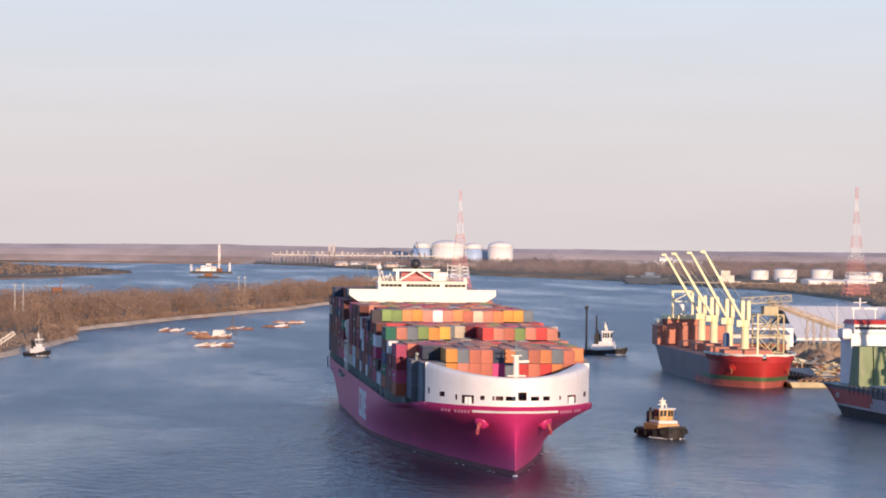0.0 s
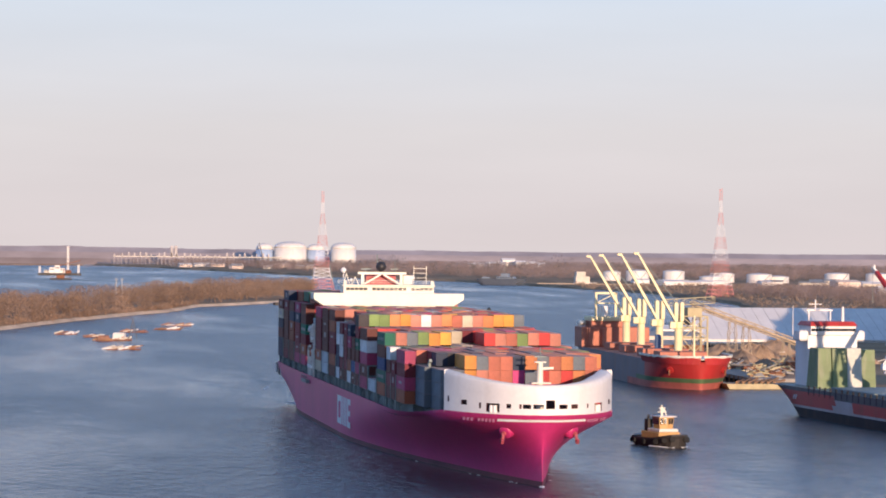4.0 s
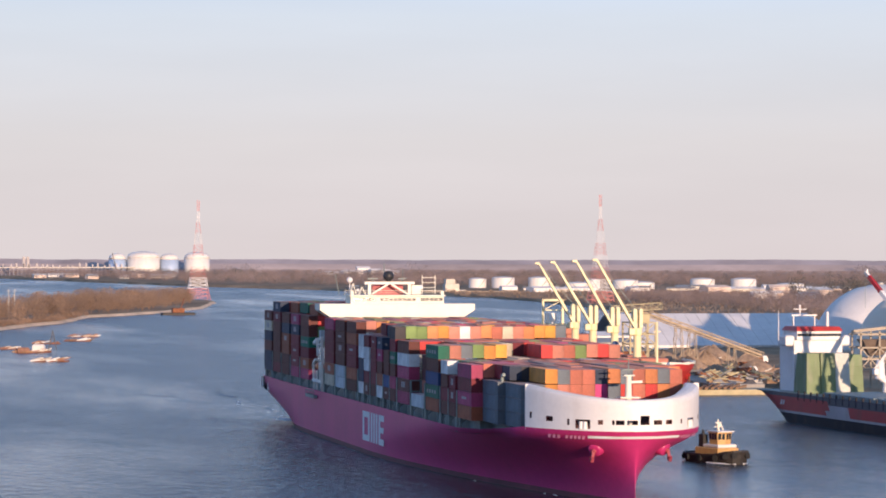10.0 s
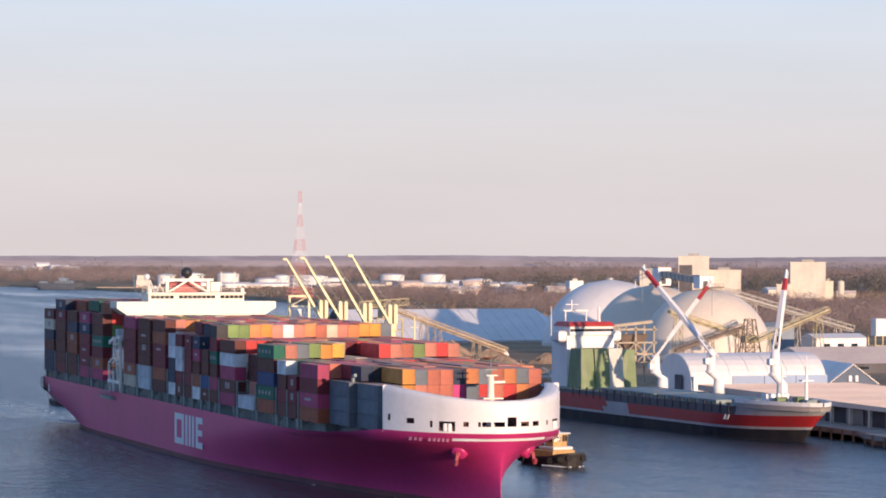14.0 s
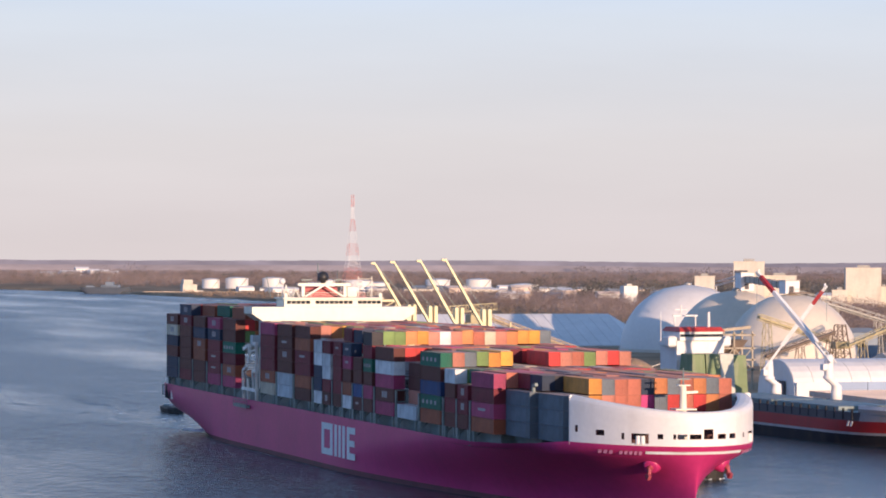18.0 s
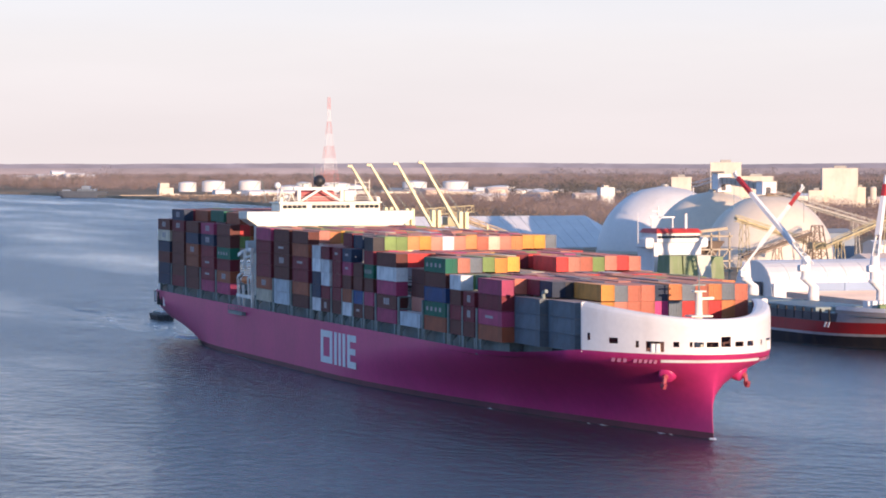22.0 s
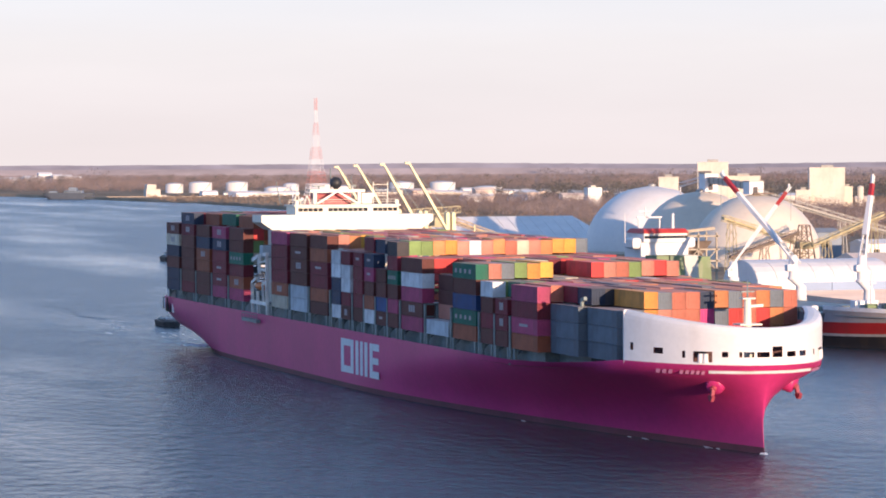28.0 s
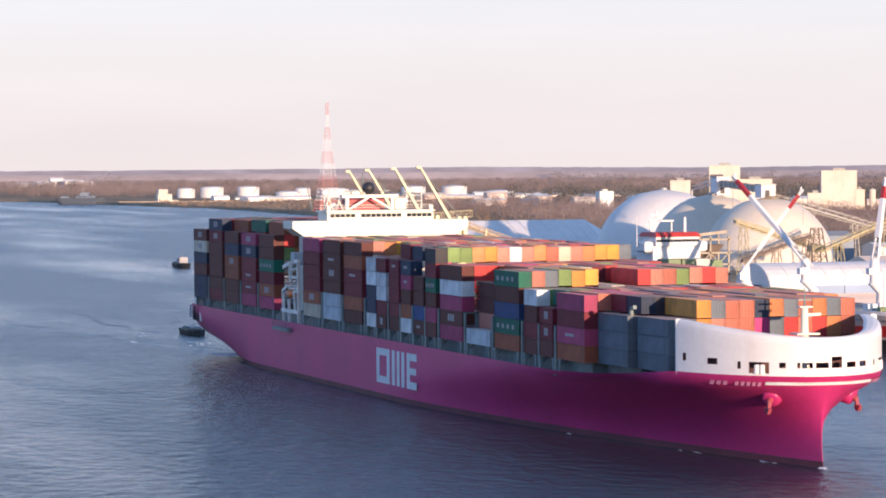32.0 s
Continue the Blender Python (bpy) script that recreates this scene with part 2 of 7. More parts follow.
# ---- mesh helpers ----
class Build:
    """Collects corners and faces of one mesh."""

    def __init__(self):
        self.v, self.f, self.mi = [], [], []

    def face(self, pts, mi=0):
        k = len(self.v)
        self.v += [tuple(p) for p in pts]
        self.f.append(tuple(range(k, k + len(pts))))
        self.mi.append(mi)

    def solid(self, rings, mi=0, cap=True):
        """Joins rings of equally many corners into a closed skin."""
        k, n = len(self.v), len(rings[0])
        for r in rings:
            self.v += [tuple(p) for p in r]
        for i in range(len(rings) - 1):
            for j in range(n):
                a, b = k + i * n + j, k + i * n + (j + 1) % n
                self.f.append((a, b, b + n, a + n))
                self.mi.append(mi)
        if cap:
            self.f.append(tuple(range(k + n - 1, k - 1, -1)))
            e = k + (len(rings) - 1) * n
            self.f.append(tuple(range(e, e + n)))
            self.mi += [mi, mi]

    def box(self, x0, y0, z0, x1, y1, z1, mi=0, bevel=0.0):
        e = bevel
        ring = lambda z, g: [(x0 + g, y0 + g, z), (x1 - g, y0 + g, z), (x1 - g, y1 - g, z), (x0 + g, y1 - g, z)]
        if e:
            self.solid([ring(z0, e), ring(z0 + e, 0), ring(z1 - e, 0), ring(z1, e)], mi)
        else:
            self.solid([ring(z0, 0), ring(z1, 0)], mi)

    def tube(self, a, b, r0, r1=None, n=8, mi=0):
        a, b = Vector(a), Vector(b)
        r1 = r0 if r1 is None else r1
        w = (b - a).normalized()
        u = w.cross(Vector((0, 0, 1)) if abs(w.z) < 0.9 else Vector((1, 0, 0))).normalized()
        v = w.cross(u)
        o = math.pi / n
        ring = lambda c, r: [c + u * (r * math.cos(o + 2 * math.pi * j / n)) + v * (r * math.sin(o + 2 * math.pi * j / n)) for j in range(n)]
        self.solid([ring(a, r0), ring(b, r1)], mi)

    def beam(self, a, b, w, mi=0):
        self.tube(a, b, w * 0.7071, n=4, mi=mi)

    def lathe(self, cx, cy, profile, n=24, mi=0):
        """profile: (radius, z) from bottom to top."""
        self.solid([[(cx + r * math.cos(2 * math.pi * j / n), cy + r * math.sin(2 * math.pi * j / n), z) for j in range(n)] for r, z in profile], mi)

    def ribbed(self, x0, y0, x1, y1, z, mi=0, pitch=0.61, rise=0.07):
        """A sheet roof pressed into ribs that run across it."""
        k, n = len(self.v), max(2, int((x1 - x0) / pitch) * 2)
        for i in range(n + 1):
            x, h = lerp(x0, x1, i / n), z + (rise if i % 2 else 0.0)
            self.v += [(x, y0, h), (x, y1, h)]
        for i in range(n):
            a = k + 2 * i
            self.f.append((a, a + 2, a + 3, a + 1))
            self.mi.append(mi)

    def mesh(self, name, mats, smooth=False):
        me = bpy.data.meshes.new(name)
        if smooth:  # join corners that coincide
            seen, where, kept = {}, [], []
            for p in self.v:
                key = (round(p[0], 3), round(p[1], 3), round(p[2], 3))
                if key not in seen:
                    seen[key] = len(kept)
                    kept.append(p)
                where.append(seen[key])
            faces = [(tuple(dict.fromkeys(where[q] for q in f)), m) for f, m in zip(self.f, self.mi)]
            faces = [(f, m) for f, m in faces if len(f) > 2]
            self.v, self.f, self.mi = kept, [f for f, m in faces], [m for f, m in faces]
        me.from_pydata(self.v, [], self.f)
        for m in (mats if isinstance(mats, (list, tuple)) else [mats]):
            me.materials.append(m)
        me.polygons.foreach_set("material_index", self.mi)
        if smooth:
            me.polygons.foreach_set("use_smooth", [True] * len(self.f))
        me.update()
        return me


def part(name, build, mats, parent=None, label="", smooth=False, kind=""):
    ob = new(name, build.mesh(name, mats, smooth))
    if parent:
        ob.parent = parent
    return tagged(ob, label, kind=kind)


def shared(name, mesh, parent, m=None):
    ob = new(name, mesh)
    ob.parent = parent
    if m is not None:
        ob.matrix_basis = m
    return ob


def thing(name, label, category, group="", kind="", at=(0, 0, 0), turn=0.0):
    ob = new(name)
    ob.empty_display_size = 1.0
    ob.matrix_basis = pose(*at, 0, 0, turn)
    return tagged(ob, label, category, group, kind)

# ---- setting: river, banks, far land ----
M_WATER = water_material()
M_SLICK = water_material("smoothed_wake_water", 0.08, 0.26)
M_MARSH = mat("marsh_grass", (0.34, 0.235, 0.16), 0.95, vary=0.3, scale=0.012, fine=0.15, bump=0.4, spec=0.0)
M_BANK = mat("bank_soil", (0.38, 0.275, 0.185), 0.95, vary=0.3, scale=0.02, fine=0.5, bump=0.4, spec=0.0)
M_SAND = mat("shore_sand", (0.62, 0.48, 0.35), 0.95, vary=0.2, scale=0.05, fine=1.0, spec=0.0)
M_QUAY = mat("quay_concrete", (0.34, 0.31, 0.28), 0.9, vary=0.18, scale=0.08, fine=1.5, dirt=(0.12, 0.09, 0.07))
b = Build()
b.box(-4900, -4000, -3.0, 4900, 4960, 0.0)
tagged(part("water", b, M_WATER), "rippled blue-grey river water reaching the far shore", "water", kind="structure")


def land(name, outline, z, m, label, slope=6.0, m_edge=None):
    """A low piece of ground with sloping banks; outline counter-clockwise."""
    c = Vector((sum(p[0] for p in outline) / len(outline), sum(p[1] for p in outline) / len(outline)))
    b = Build()
    top, foot = [], []
    n = len(outline)
    for i in range(n):
        p0, p1, p2 = (Vector(outline[(i + k) % n]) for k in (-1, 0, 1))
        d = ((p1 - p0).normalized() + (p2 - p1).normalized()).normalized()
        inward = Vector((-d.y, d.x))
        foot.append((p1.x, p1.y, -2.0))
        q = p1 + inward * slope
        top.append((q.x, q.y, z))
    b.solid([foot, top])
    if m_edge:
        b.mi[:n] = [1] * n
    ob = part(name, b, [m, m_edge or m])
    return tagged(ob, label, "ground", kind="structure")


def rough(outline, step=40.0, amount=0.12, seed=3):
    """The outline with uneven shores: each side is cut into steps and shifted a little."""
    rnd = random.Random(seed)
    out = []
    for i in range(len(outline)):
        a, e = Vector(outline[i]), Vector(outline[(i + 1) % len(outline)])
        k = max(1, min(60, int((e - a).length / step)))
        d = (e - a).normalized() if (e - a).length else Vector((1, 0))
        for j in range(k):
            q = a.lerp(e, j / k)
            s = rnd.uniform(-amount, amount) * step if j else 0
            out.append((q.x - d.y * s, q.y + d.x * s))
    return out


ISLAND = [(-460, 330), (-190, 340), (-124, 379), (-110, 494), (-100, 589), (-105, 696), (-93, 751), (-76, 820), (-57, 899), (-36, 974), (-14, 1055), (11, 1128), (41, 1281), (100, 1400), (150, 1560), (190, 1790), (192, 1860), (150, 1900), (70, 1780), (20, 1560), (-25, 1340), (-65, 1180), (-120, 1100), (-200, 1160), (-460, 1240)]
land("ground", rough(ISLAND, 30, 0.06), 1.6, M_BANK, "low brown wooded river island with a sandy edge", 5, M_SAND)
SPIT = [(-1600, 2120), (-260, 2180), (-217, 2214), (-180, 2312), (-141, 2537), (-105, 2712), (-96, 2860), (-132, 3128), (-250, 3500), (-300, 3850), (-160, 3950), (60, 4020), (60, 4250), (-1600, 4250)]
land("ground", rough(SPIT, 60), 1.5, M_MARSH, "flat tan marsh behind the back channel", 8)
EAST = [(66, 4250), (70, 4100), (100, 3950), (154, 3726), (232, 3253), (300, 2880), (400, 2560), (445, 2180), (470, 2040), (462, 1811), (440, 1500), (380, 1150), (300, 820), (215, 560), (150, 440), (150, 300), (165, 250), (150, 130), (150, -20), (137, -60), (130, -160), (128, -260), (1900, -260), (1900, 4250)]
land("ground", rough(EAST, 60, 0.06), 2.4, M_BANK, "flat brown industrial river bank", 2)


def canopy(name, label, spots, height, m, seed, twigs=46, spread=0.42, limbs=3, size=1.0):
    """Leafless trees: a tapered trunk, rising limbs, and a loose crown of many small twig clumps."""
    rnd = random.Random(seed)
    v, f = [], []
    U = rnd.uniform

    def stick(a, e, r):
        k = len(v)
        for c, q in ((a, r), (e, r * 0.4)):
            for j in range(3):
                v.append((c[0] + q * math.cos(2.1 * j), c[1] + q * math.sin(2.1 * j), c[2]))
        for j in range(3):
            f.append((k + j, k + (j + 1) % 3, k + 3 + (j + 1) % 3, k + 3 + j))

    for x, y, z in spots:
        h = height * U(0.6, 1.25)
        w = h * spread * U(0.8, 1.25)
        stick((x, y, z - 0.3), (x + U(-.3, .3), y + U(-.3, .3), z + h * 0.75), h * 0.018)
        for _ in range(limbs):
            a = U(0, 6.28)
            stick((x, y, z + h * U(0.2, 0.45)), (x + w * 0.8 * math.cos(a), y + w * 0.8 * math.sin(a), z + h * U(0.6, 0.95)), h * 0.009)
        for _ in range(twigs):
            a, q, s = U(0, 6.28), U(0, 1) ** 0.5, U(-1, 1)
            q *= math.sqrt(max(0.05, 1 - s * s * 0.8))
            cx, cy, cz = x + w * q * math.cos(a), y + w * q * math.sin(a), z + h * (0.60 + 0.40 * s)
            if cz < z + 0.3:
                cz = z + U(0.3, 1.0)
            e = size * h * 0.085
            k = len(v)
            for _ in range(3):
                v.append((cx + U(-e, e), cy + U(-e, e), cz + U(-e, e) * 1.3))
            f.append((k, k + 1, k + 2))
    me = bpy.data.meshes.new(name)
    me.from_pydata(v, [], f)
    me.materials.append(m)
    me.update()
    return tagged(new(name, me), label, "trees", kind="stuff")


M_TWIG = mat("winter_twigs", (0.37, 0.245, 0.165), 0.95, vary=0.3, scale=0.03, fine=0.4, bump=0.0, island=0.15, spec=0.0, thin=0.4)
# distant twigs, their colour lightened to carry the haze
M_FARTWIG = mat("haze_paled_twigs", (0.40, 0.295, 0.25), 0.95, vary=0.3, scale=0.006, fine=0.1, bump=0.0, island=0.08, spec=0.0, thin=0.5)
M_PINE = mat("dark_evergreen", (0.21, 0.185, 0.155), 0.95, vary=0.25, scale=0.03, fine=0.4, bump=0.0, island=0.2, spec=0.0, thin=0.4)


M_REED = mat("dry_reeds", (0.37, 0.265, 0.19), 0.95, vary=0.25, scale=0.02, fine=0.3, bump=0.0, island=0.12, spec=0.0, thin=0.4)


def inside(p, poly):
    hit, n = False, len(poly)
    for i in range(n):
        (x0, y0), (x1, y1) = poly[i], poly[(i + 1) % n]
        if (y0 > p[1]) != (y1 > p[1]) and p[0] < x0 + (p[1] - y0) * (x1 - x0) / (y1 - y0):
            hit = not hit
    return hit


def scatter(poly, n, seed, z):
    rnd = random.Random(seed)
    xs, ys = [p[0] for p in poly], [p[1] for p in poly]
    out = []
    while len(out) < n:
        p = (rnd.uniform(min(xs), max(xs)), rnd.uniform(min(ys), max(ys)))
        if inside(p, poly):
            out.append((p[0], p[1], z))
    return out


WOOD = [(-330, 560), (-130, 590), (-110, 640), (-111, 705), (-99, 760), (-82, 830), (-63, 905), (-42, 980), (-20, 1062), (5, 1140), (34, 1290), (90, 1410), (135, 1560), (170, 1780), (150, 1840), (80, 1740), (30, 1540), (-18, 1330), (-60, 1160), (-125, 1080), (-210, 1130), (-330, 1180)]
canopy("trees", "bare brown winter trees crowded on the river island", scatter(WOOD, 1500, 5, 1.5), 10.5, M_TWIG, 11, 330, 0.55, 4, 0.42)
BELT = [(560, 1900), (720, 1650), (760, 1200), (520, 640), (420, 620), (430, 900), (500, 1400), (480, 1700)]
canopy("trees", "bare brown winter trees between tanks and sheds", scatter(BELT, 1500, 6, 2.3), 9.0, M_FARTWIG, 12, 130, 0.6, 3, 0.5)
NORTH = [(320, 3000), (420, 2700), (520, 2620), (700, 2600), (1700, 2600), (1900, 4100), (110, 4100), (190, 3800)]
canopy("trees", "far bare woods and scrub on the flat bank", scatter(NORTH, 5200, 7, 2.3), 9.5, M_FARTWIG, 13, 80, 0.8, 2, 0.7)
canopy("trees", "dark evergreens among the far bare woods", scatter(NORTH, 260, 8, 2.3), 11.0, M_PINE, 14, 90, 0.6, 2, 0.8)
MARSH = [(-1000, 2260), (-300, 2330), (-230, 2360), (-150, 2520), (-120, 2660), (-300, 3300), (-1000, 3300)]
canopy("trees", "scrub along the point of the marsh", scatter(MARSH, 700, 9, 1.5), 7.0, M_TWIG, 15, 30, 0.7, 2, 1.5)
canopy("reeds", "dry tan reeds and brush along the flat bank", scatter([(470, 2240), (430, 1990), (470, 1640), (380, 1120), (330, 700), (560, 640), (900, 1500), (1000, 2300)], 5200, 16, 2.3), 2.4, M_REED, 16, 9, 1.3, 1, 4.0)
canopy("reeds", "dry tan marsh reeds around the back channel", scatter([(-900, 2200), (-300, 2310), (-235, 2350), (-160, 2490), (-105, 2640), (-140, 2890), (-310, 3480), (-420, 3900), (-900, 3900)], 2600, 17, 1.4), 2.2, M_REED, 17, 9, 1.6, 1, 5.0)
canopy("trees", "dark evergreen belt behind the mill", scatter([(760, 1800), (1150, 1700), (1300, 1950), (900, 2080), (720, 2000)], 330, 23, 2.3), 15.0, M_PINE, 23, 110, 0.5, 2, 0.7)
canopy("reeds", "dry grass fields round the mill", scatter([(620, 1460), (1010, 1440), (1150, 1800), (760, 1900), (640, 1700)], 3600, 24, 2.3), 1.9, M_REED, 24, 9, 1.6, 1, 4.5)
SHORE = [(-112, 500), (-104, 590), (-107, 694), (-96, 752), (-79, 821), (-60, 900), (-39, 975), (-17, 1057), (8, 1130), (38, 1284), (30, 1296), (0, 1145), (-26, 1070), (-48, 985), (-70, 910), (-90, 835), (-108, 768), (-122, 705), (-118, 590)]
canopy("reeds", "dry brush under the trees along the island shore", scatter(SHORE, 1600, 19, 1.4), 2.6, M_TWIG, 19, 14, 0.8, 1, 2.2)
canopy("reeds", "dry orange grass at the foot of the island", scatter([(-200, 345), (-128, 385), (-114, 495), (-104, 585), (-150, 620), (-210, 560)], 1500, 18, 1.4), 1.5, M_REED, 18, 9, 1.2, 1, 4.0)

# the far flats and woods that close the horizon, in bands paled by painted haze
M_FAR = [mat("far_brown_scrub", (0.42, 0.325, 0.28), 1.0, spec=0.0, vary=0.25, scale=0.004, fine=0.03, bump=0.0), mat("far_tan_marsh", (0.54, 0.43, 0.38), 1.0, spec=0.0, vary=0.2, scale=0.004, fine=0.03, bump=0.0), mat("haze_pale_woods", (0.46, 0.395, 0.385), 1.0, spec=0.0, vary=0.2, scale=0.006, fine=0.03, bump=0.0)]
v, f, mi = [], [], []
N = 900
for i in range(N + 1):
    a = radians(-60 + 120 * i / N)
    top = 27 + 4 * noise.noise((i * 0.025, 0, 0)) + 1.0 * noise.noise((i * 0.16, 5, 0)) + 0.7 * noise.noise((i * 0.7, 9, 0))
    m1, m2 = 11 + 3 * noise.noise((i * 0.02, 20, 0)), 20 + 2.0 * noise.noise((i * 0.03, 30, 0))
    for r, z in ((4790, 0.5), (4815, m1), (4855, max(m1 + 1, m2)), (4880, max(top, m2 + 1))):
        v.append((r * math.sin(a) - 150, r * math.cos(a) - 700, z))
    if i:
        k = 4 * i
        for j in range(3):
            f.append((k - 4 + j, k + j, k + 1 + j, k - 3 + j))
            mi.append(j)
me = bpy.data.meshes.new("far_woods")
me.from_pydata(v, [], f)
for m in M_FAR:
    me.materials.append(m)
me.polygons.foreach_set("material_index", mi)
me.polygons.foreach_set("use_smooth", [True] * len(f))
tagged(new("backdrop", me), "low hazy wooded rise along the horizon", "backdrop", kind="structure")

# loose lines of woods on the far rise, haze put into their colour
rnd = random.Random(27)
spots = []
while len(spots) < 1500:
    a, r = radians(rnd.uniform(4, 40)), rnd.uniform(4150, 4800)
    if noise.noise((a * 22, r * 0.006, 0)) > 0.12:
        spots.append((r * math.sin(a) - 150, r * math.cos(a) - 700, 1.0 + max(0.0, (r - 4700) * 0.1)))
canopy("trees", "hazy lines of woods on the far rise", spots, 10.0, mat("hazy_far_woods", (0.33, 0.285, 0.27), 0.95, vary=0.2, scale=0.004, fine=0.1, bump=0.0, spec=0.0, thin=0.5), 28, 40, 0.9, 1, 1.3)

# ---- the container ship (its own space: x forward, y to port, z up from the waterline) ----
def lerp(a, c, t):
    return a + (c - a) * t


def curve_at(table, q):
    for (a, va), (c, vc) in zip(table, table[1:]):
        if q <= c:
            return lerp(va, vc, max(0.0, (q - a) / (c - a)))
    return table[-1][1]


HALF, DECK, MAIN = 20.1, 13.3, 11.0
STEM = [(-3, 150.0), (0, 149.2), (2.7, 148.8), (5.2, 148.7), (7.9, 149.2), (10.7, 150.4), (13.3, 152.0), (21, 152.4)]
SHEER = [(-152, 11.0), (94, 11.0), (112, 11.7), (124, 12.5), (133, 13.3), (160, 13.3)]
AFT = [(-3, -116), (0, -130), (2.3, -138.5), (4.3, -147.5), (6, -151.2), (21, -151.4)]


def half_breadth(x, z):
    w = max(0.0, min(1.0, z / 11.8)) ** 2.0
    xs, xa = curve_at(STEM, z), curve_at(AFT, z)
    x0, n, root = lerp(5, 82, w), lerp(1.7, 3.3, w), lerp(1.0, 0.5, w)
    y = HALF
    if x > x0:
        u = min(1.0, (x - x0) / (xs - x0))
        y = HALF * max(0.0, 1 - u ** n) ** root
    if x < -70:
        u = min(1.0, (-70 - x) / (-70 - xa))
        y = HALF * (1 - u ** 3 * curve_at([(-3, 0.8), (0, 0.43), (4.3, 0.21), (8, 0.05), (21, 0.04)], z))
    return y


def hull_band(levels, b, mi=0, stations=110):
    rings = []
    for z in levels:
        xs, xa = curve_at(STEM, z), curve_at(AFT, z)
        row = []
        for i in range(stations + 1):
            t = i / stations
            t = 1 - (1 - t) ** 1.6
            x = lerp(xa, xs, t)
            h = 1 + (z - 1) * (curve_at(SHEER, x) - 1) / (DECK - 1) if z > 1 else z
            row.append((x, half_breadth(x, h), h))
        rings.append([(x, -y, h) for x, y, h in row] + [(x, y, h) for x, y, h in row[-2::-1]])
    n = len(rings[0])
    k = len(b.v)
    for r in rings:
        b.v += r
    for i in range(len(rings) - 1):
        for j in range(n):
            a, c = k + i * n + j, k + i * n + (j + 1) % n
            b.f.append((a, c, c + n, a + n))
            b.mi.append(mi)
    return rings


def skin_point(y, z, out=0.05):
    """The place on the bow's skin at that breadth and height."""
    lo, hi = 90.0, curve_at(STEM, z)
    for _ in range(40):
        mid = (lo + hi) / 2
        if half_breadth(mid, z) > abs(y):
            lo = mid
        else:
            hi = mid
    x = (lo + hi) / 2
    dx = 0.3
    g = (half_breadth(x + dx, z) - half_breadth(x - dx, z)) / (2 * dx) if abs(y) > 0.6 else -9
    nrm = Vector((-g, math.copysign(1, y))).normalized()
    return Vector((x + nrm.x * out, y + nrm.y * out, z))


M_HULL = mat("magenta_hull_paint", (0.54, 0.036, 0.17), 0.4, spec=0.36, vary=0.10, scale=0.05, fine=0.8, bump=0.05, dirt=(0.25, 0.04, 0.09), dirt_amount=0.2)
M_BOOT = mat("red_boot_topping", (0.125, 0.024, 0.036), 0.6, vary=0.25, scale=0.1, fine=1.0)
M_SHIPWHITE = mat("ship_white_paint", (0.78, 0.74, 0.70), 0.45, vary=0.06, scale=0.12, fine=1.2, bump=0.04, dirt=(0.45, 0.33, 0.24), dirt_amount=0.18)
M_CREAM = mat("cream_superstructure_paint", (0.80, 0.75, 0.62), 0.5, vary=0.05, scale=0.2, fine=1.2, bump=0.04, dirt=(0.5, 0.4, 0.3), dirt_amount=0.12)
M_DECK = mat("dark_deck_paint", (0.12, 0.055, 0.05), 0.8, vary=0.25, scale=0.15, fine=1.5)
M_STEEL = mat("grey_green_steel", (0.20, 0.24, 0.23), 0.55, metal=0.1, vary=0.2, scale=0.3, fine=2.0)
M_DARK = mat("dark_opening", (0.02, 0.02, 0.022), 0.8, vary=0.2, scale=0.5)
M_GLASS = mat("dark_window_glass", (0.02, 0.028, 0.035), 0.08, vary=0.1, scale=0.5, bump=0.0)
M_BLACK = mat("black_paint", (0.025, 0.025, 0.028), 0.5, vary=0.2, scale=0.5)
M_RED = mat("signal_red_paint", (0.55, 0.05, 0.04), 0.5, vary=0.12, scale=0.4, dirt=(0.2, 0.06, 0.04), dirt_amount=0.25)
M_RUST = mat("rusty_iron", (0.22, 0.085, 0.04), 0.85, vary=0.35, scale=0.6, fine=4.0)
M_LETTER = mat("hull_lettering_white", (0.70, 0.72, 0.72), 0.5, vary=0.08, scale=0.3)
# white name dimmed towards the hull colour for the shade over it
M_NAME = mat("shaded_name_paint", (0.58, 0.22, 0.34), 0.5, vary=0.1, scale=0.5)
M_FOAM = mat("water_foam", (0.75, 0.77, 0.78), 0.9, vary=0.2, scale=0.8, fine=3.0, bump=0.5)
M_ORANGE = mat("lifeboat_orange", (0.62, 0.16, 0.03), 0.5, vary=0.12, scale=0.4)

ship = thing("container_ship", "loaded container ship with magenta hull and white bow under way", "ship")
b = Build()
hull_band([0.95, 2.2, 3.6, 5.0, 6.5, 8, 9.5, 11, 12.2, DECK], b)
part("hull", b, M_HULL, ship, "magenta painted steel hull", smooth=True)
b = Build()
hull_band([-2.9, -1.0, 0, 0.95], b)
part("boot_topping", b, M_BOOT, ship, "dull red band at the waterline", smooth=True)
b = Build()
ring = [(x, -half_breadth(x, curve_at(SHEER, x)) + 0.05, curve_at(SHEER, x) - 0.9) for x in [-151 + 302.4 * i / 90 for i in range(91)]]
for (x0, y0, z0), (x1, y1, z1) in zip(ring, ring[1:]):
    b.face([(x0, y0, z0), (x1, y1, z1), (x1, -y1, z1), (x0, -y0, z0)])
part("deck", b, M_DECK, ship, "dark red weather deck")
b = Build()
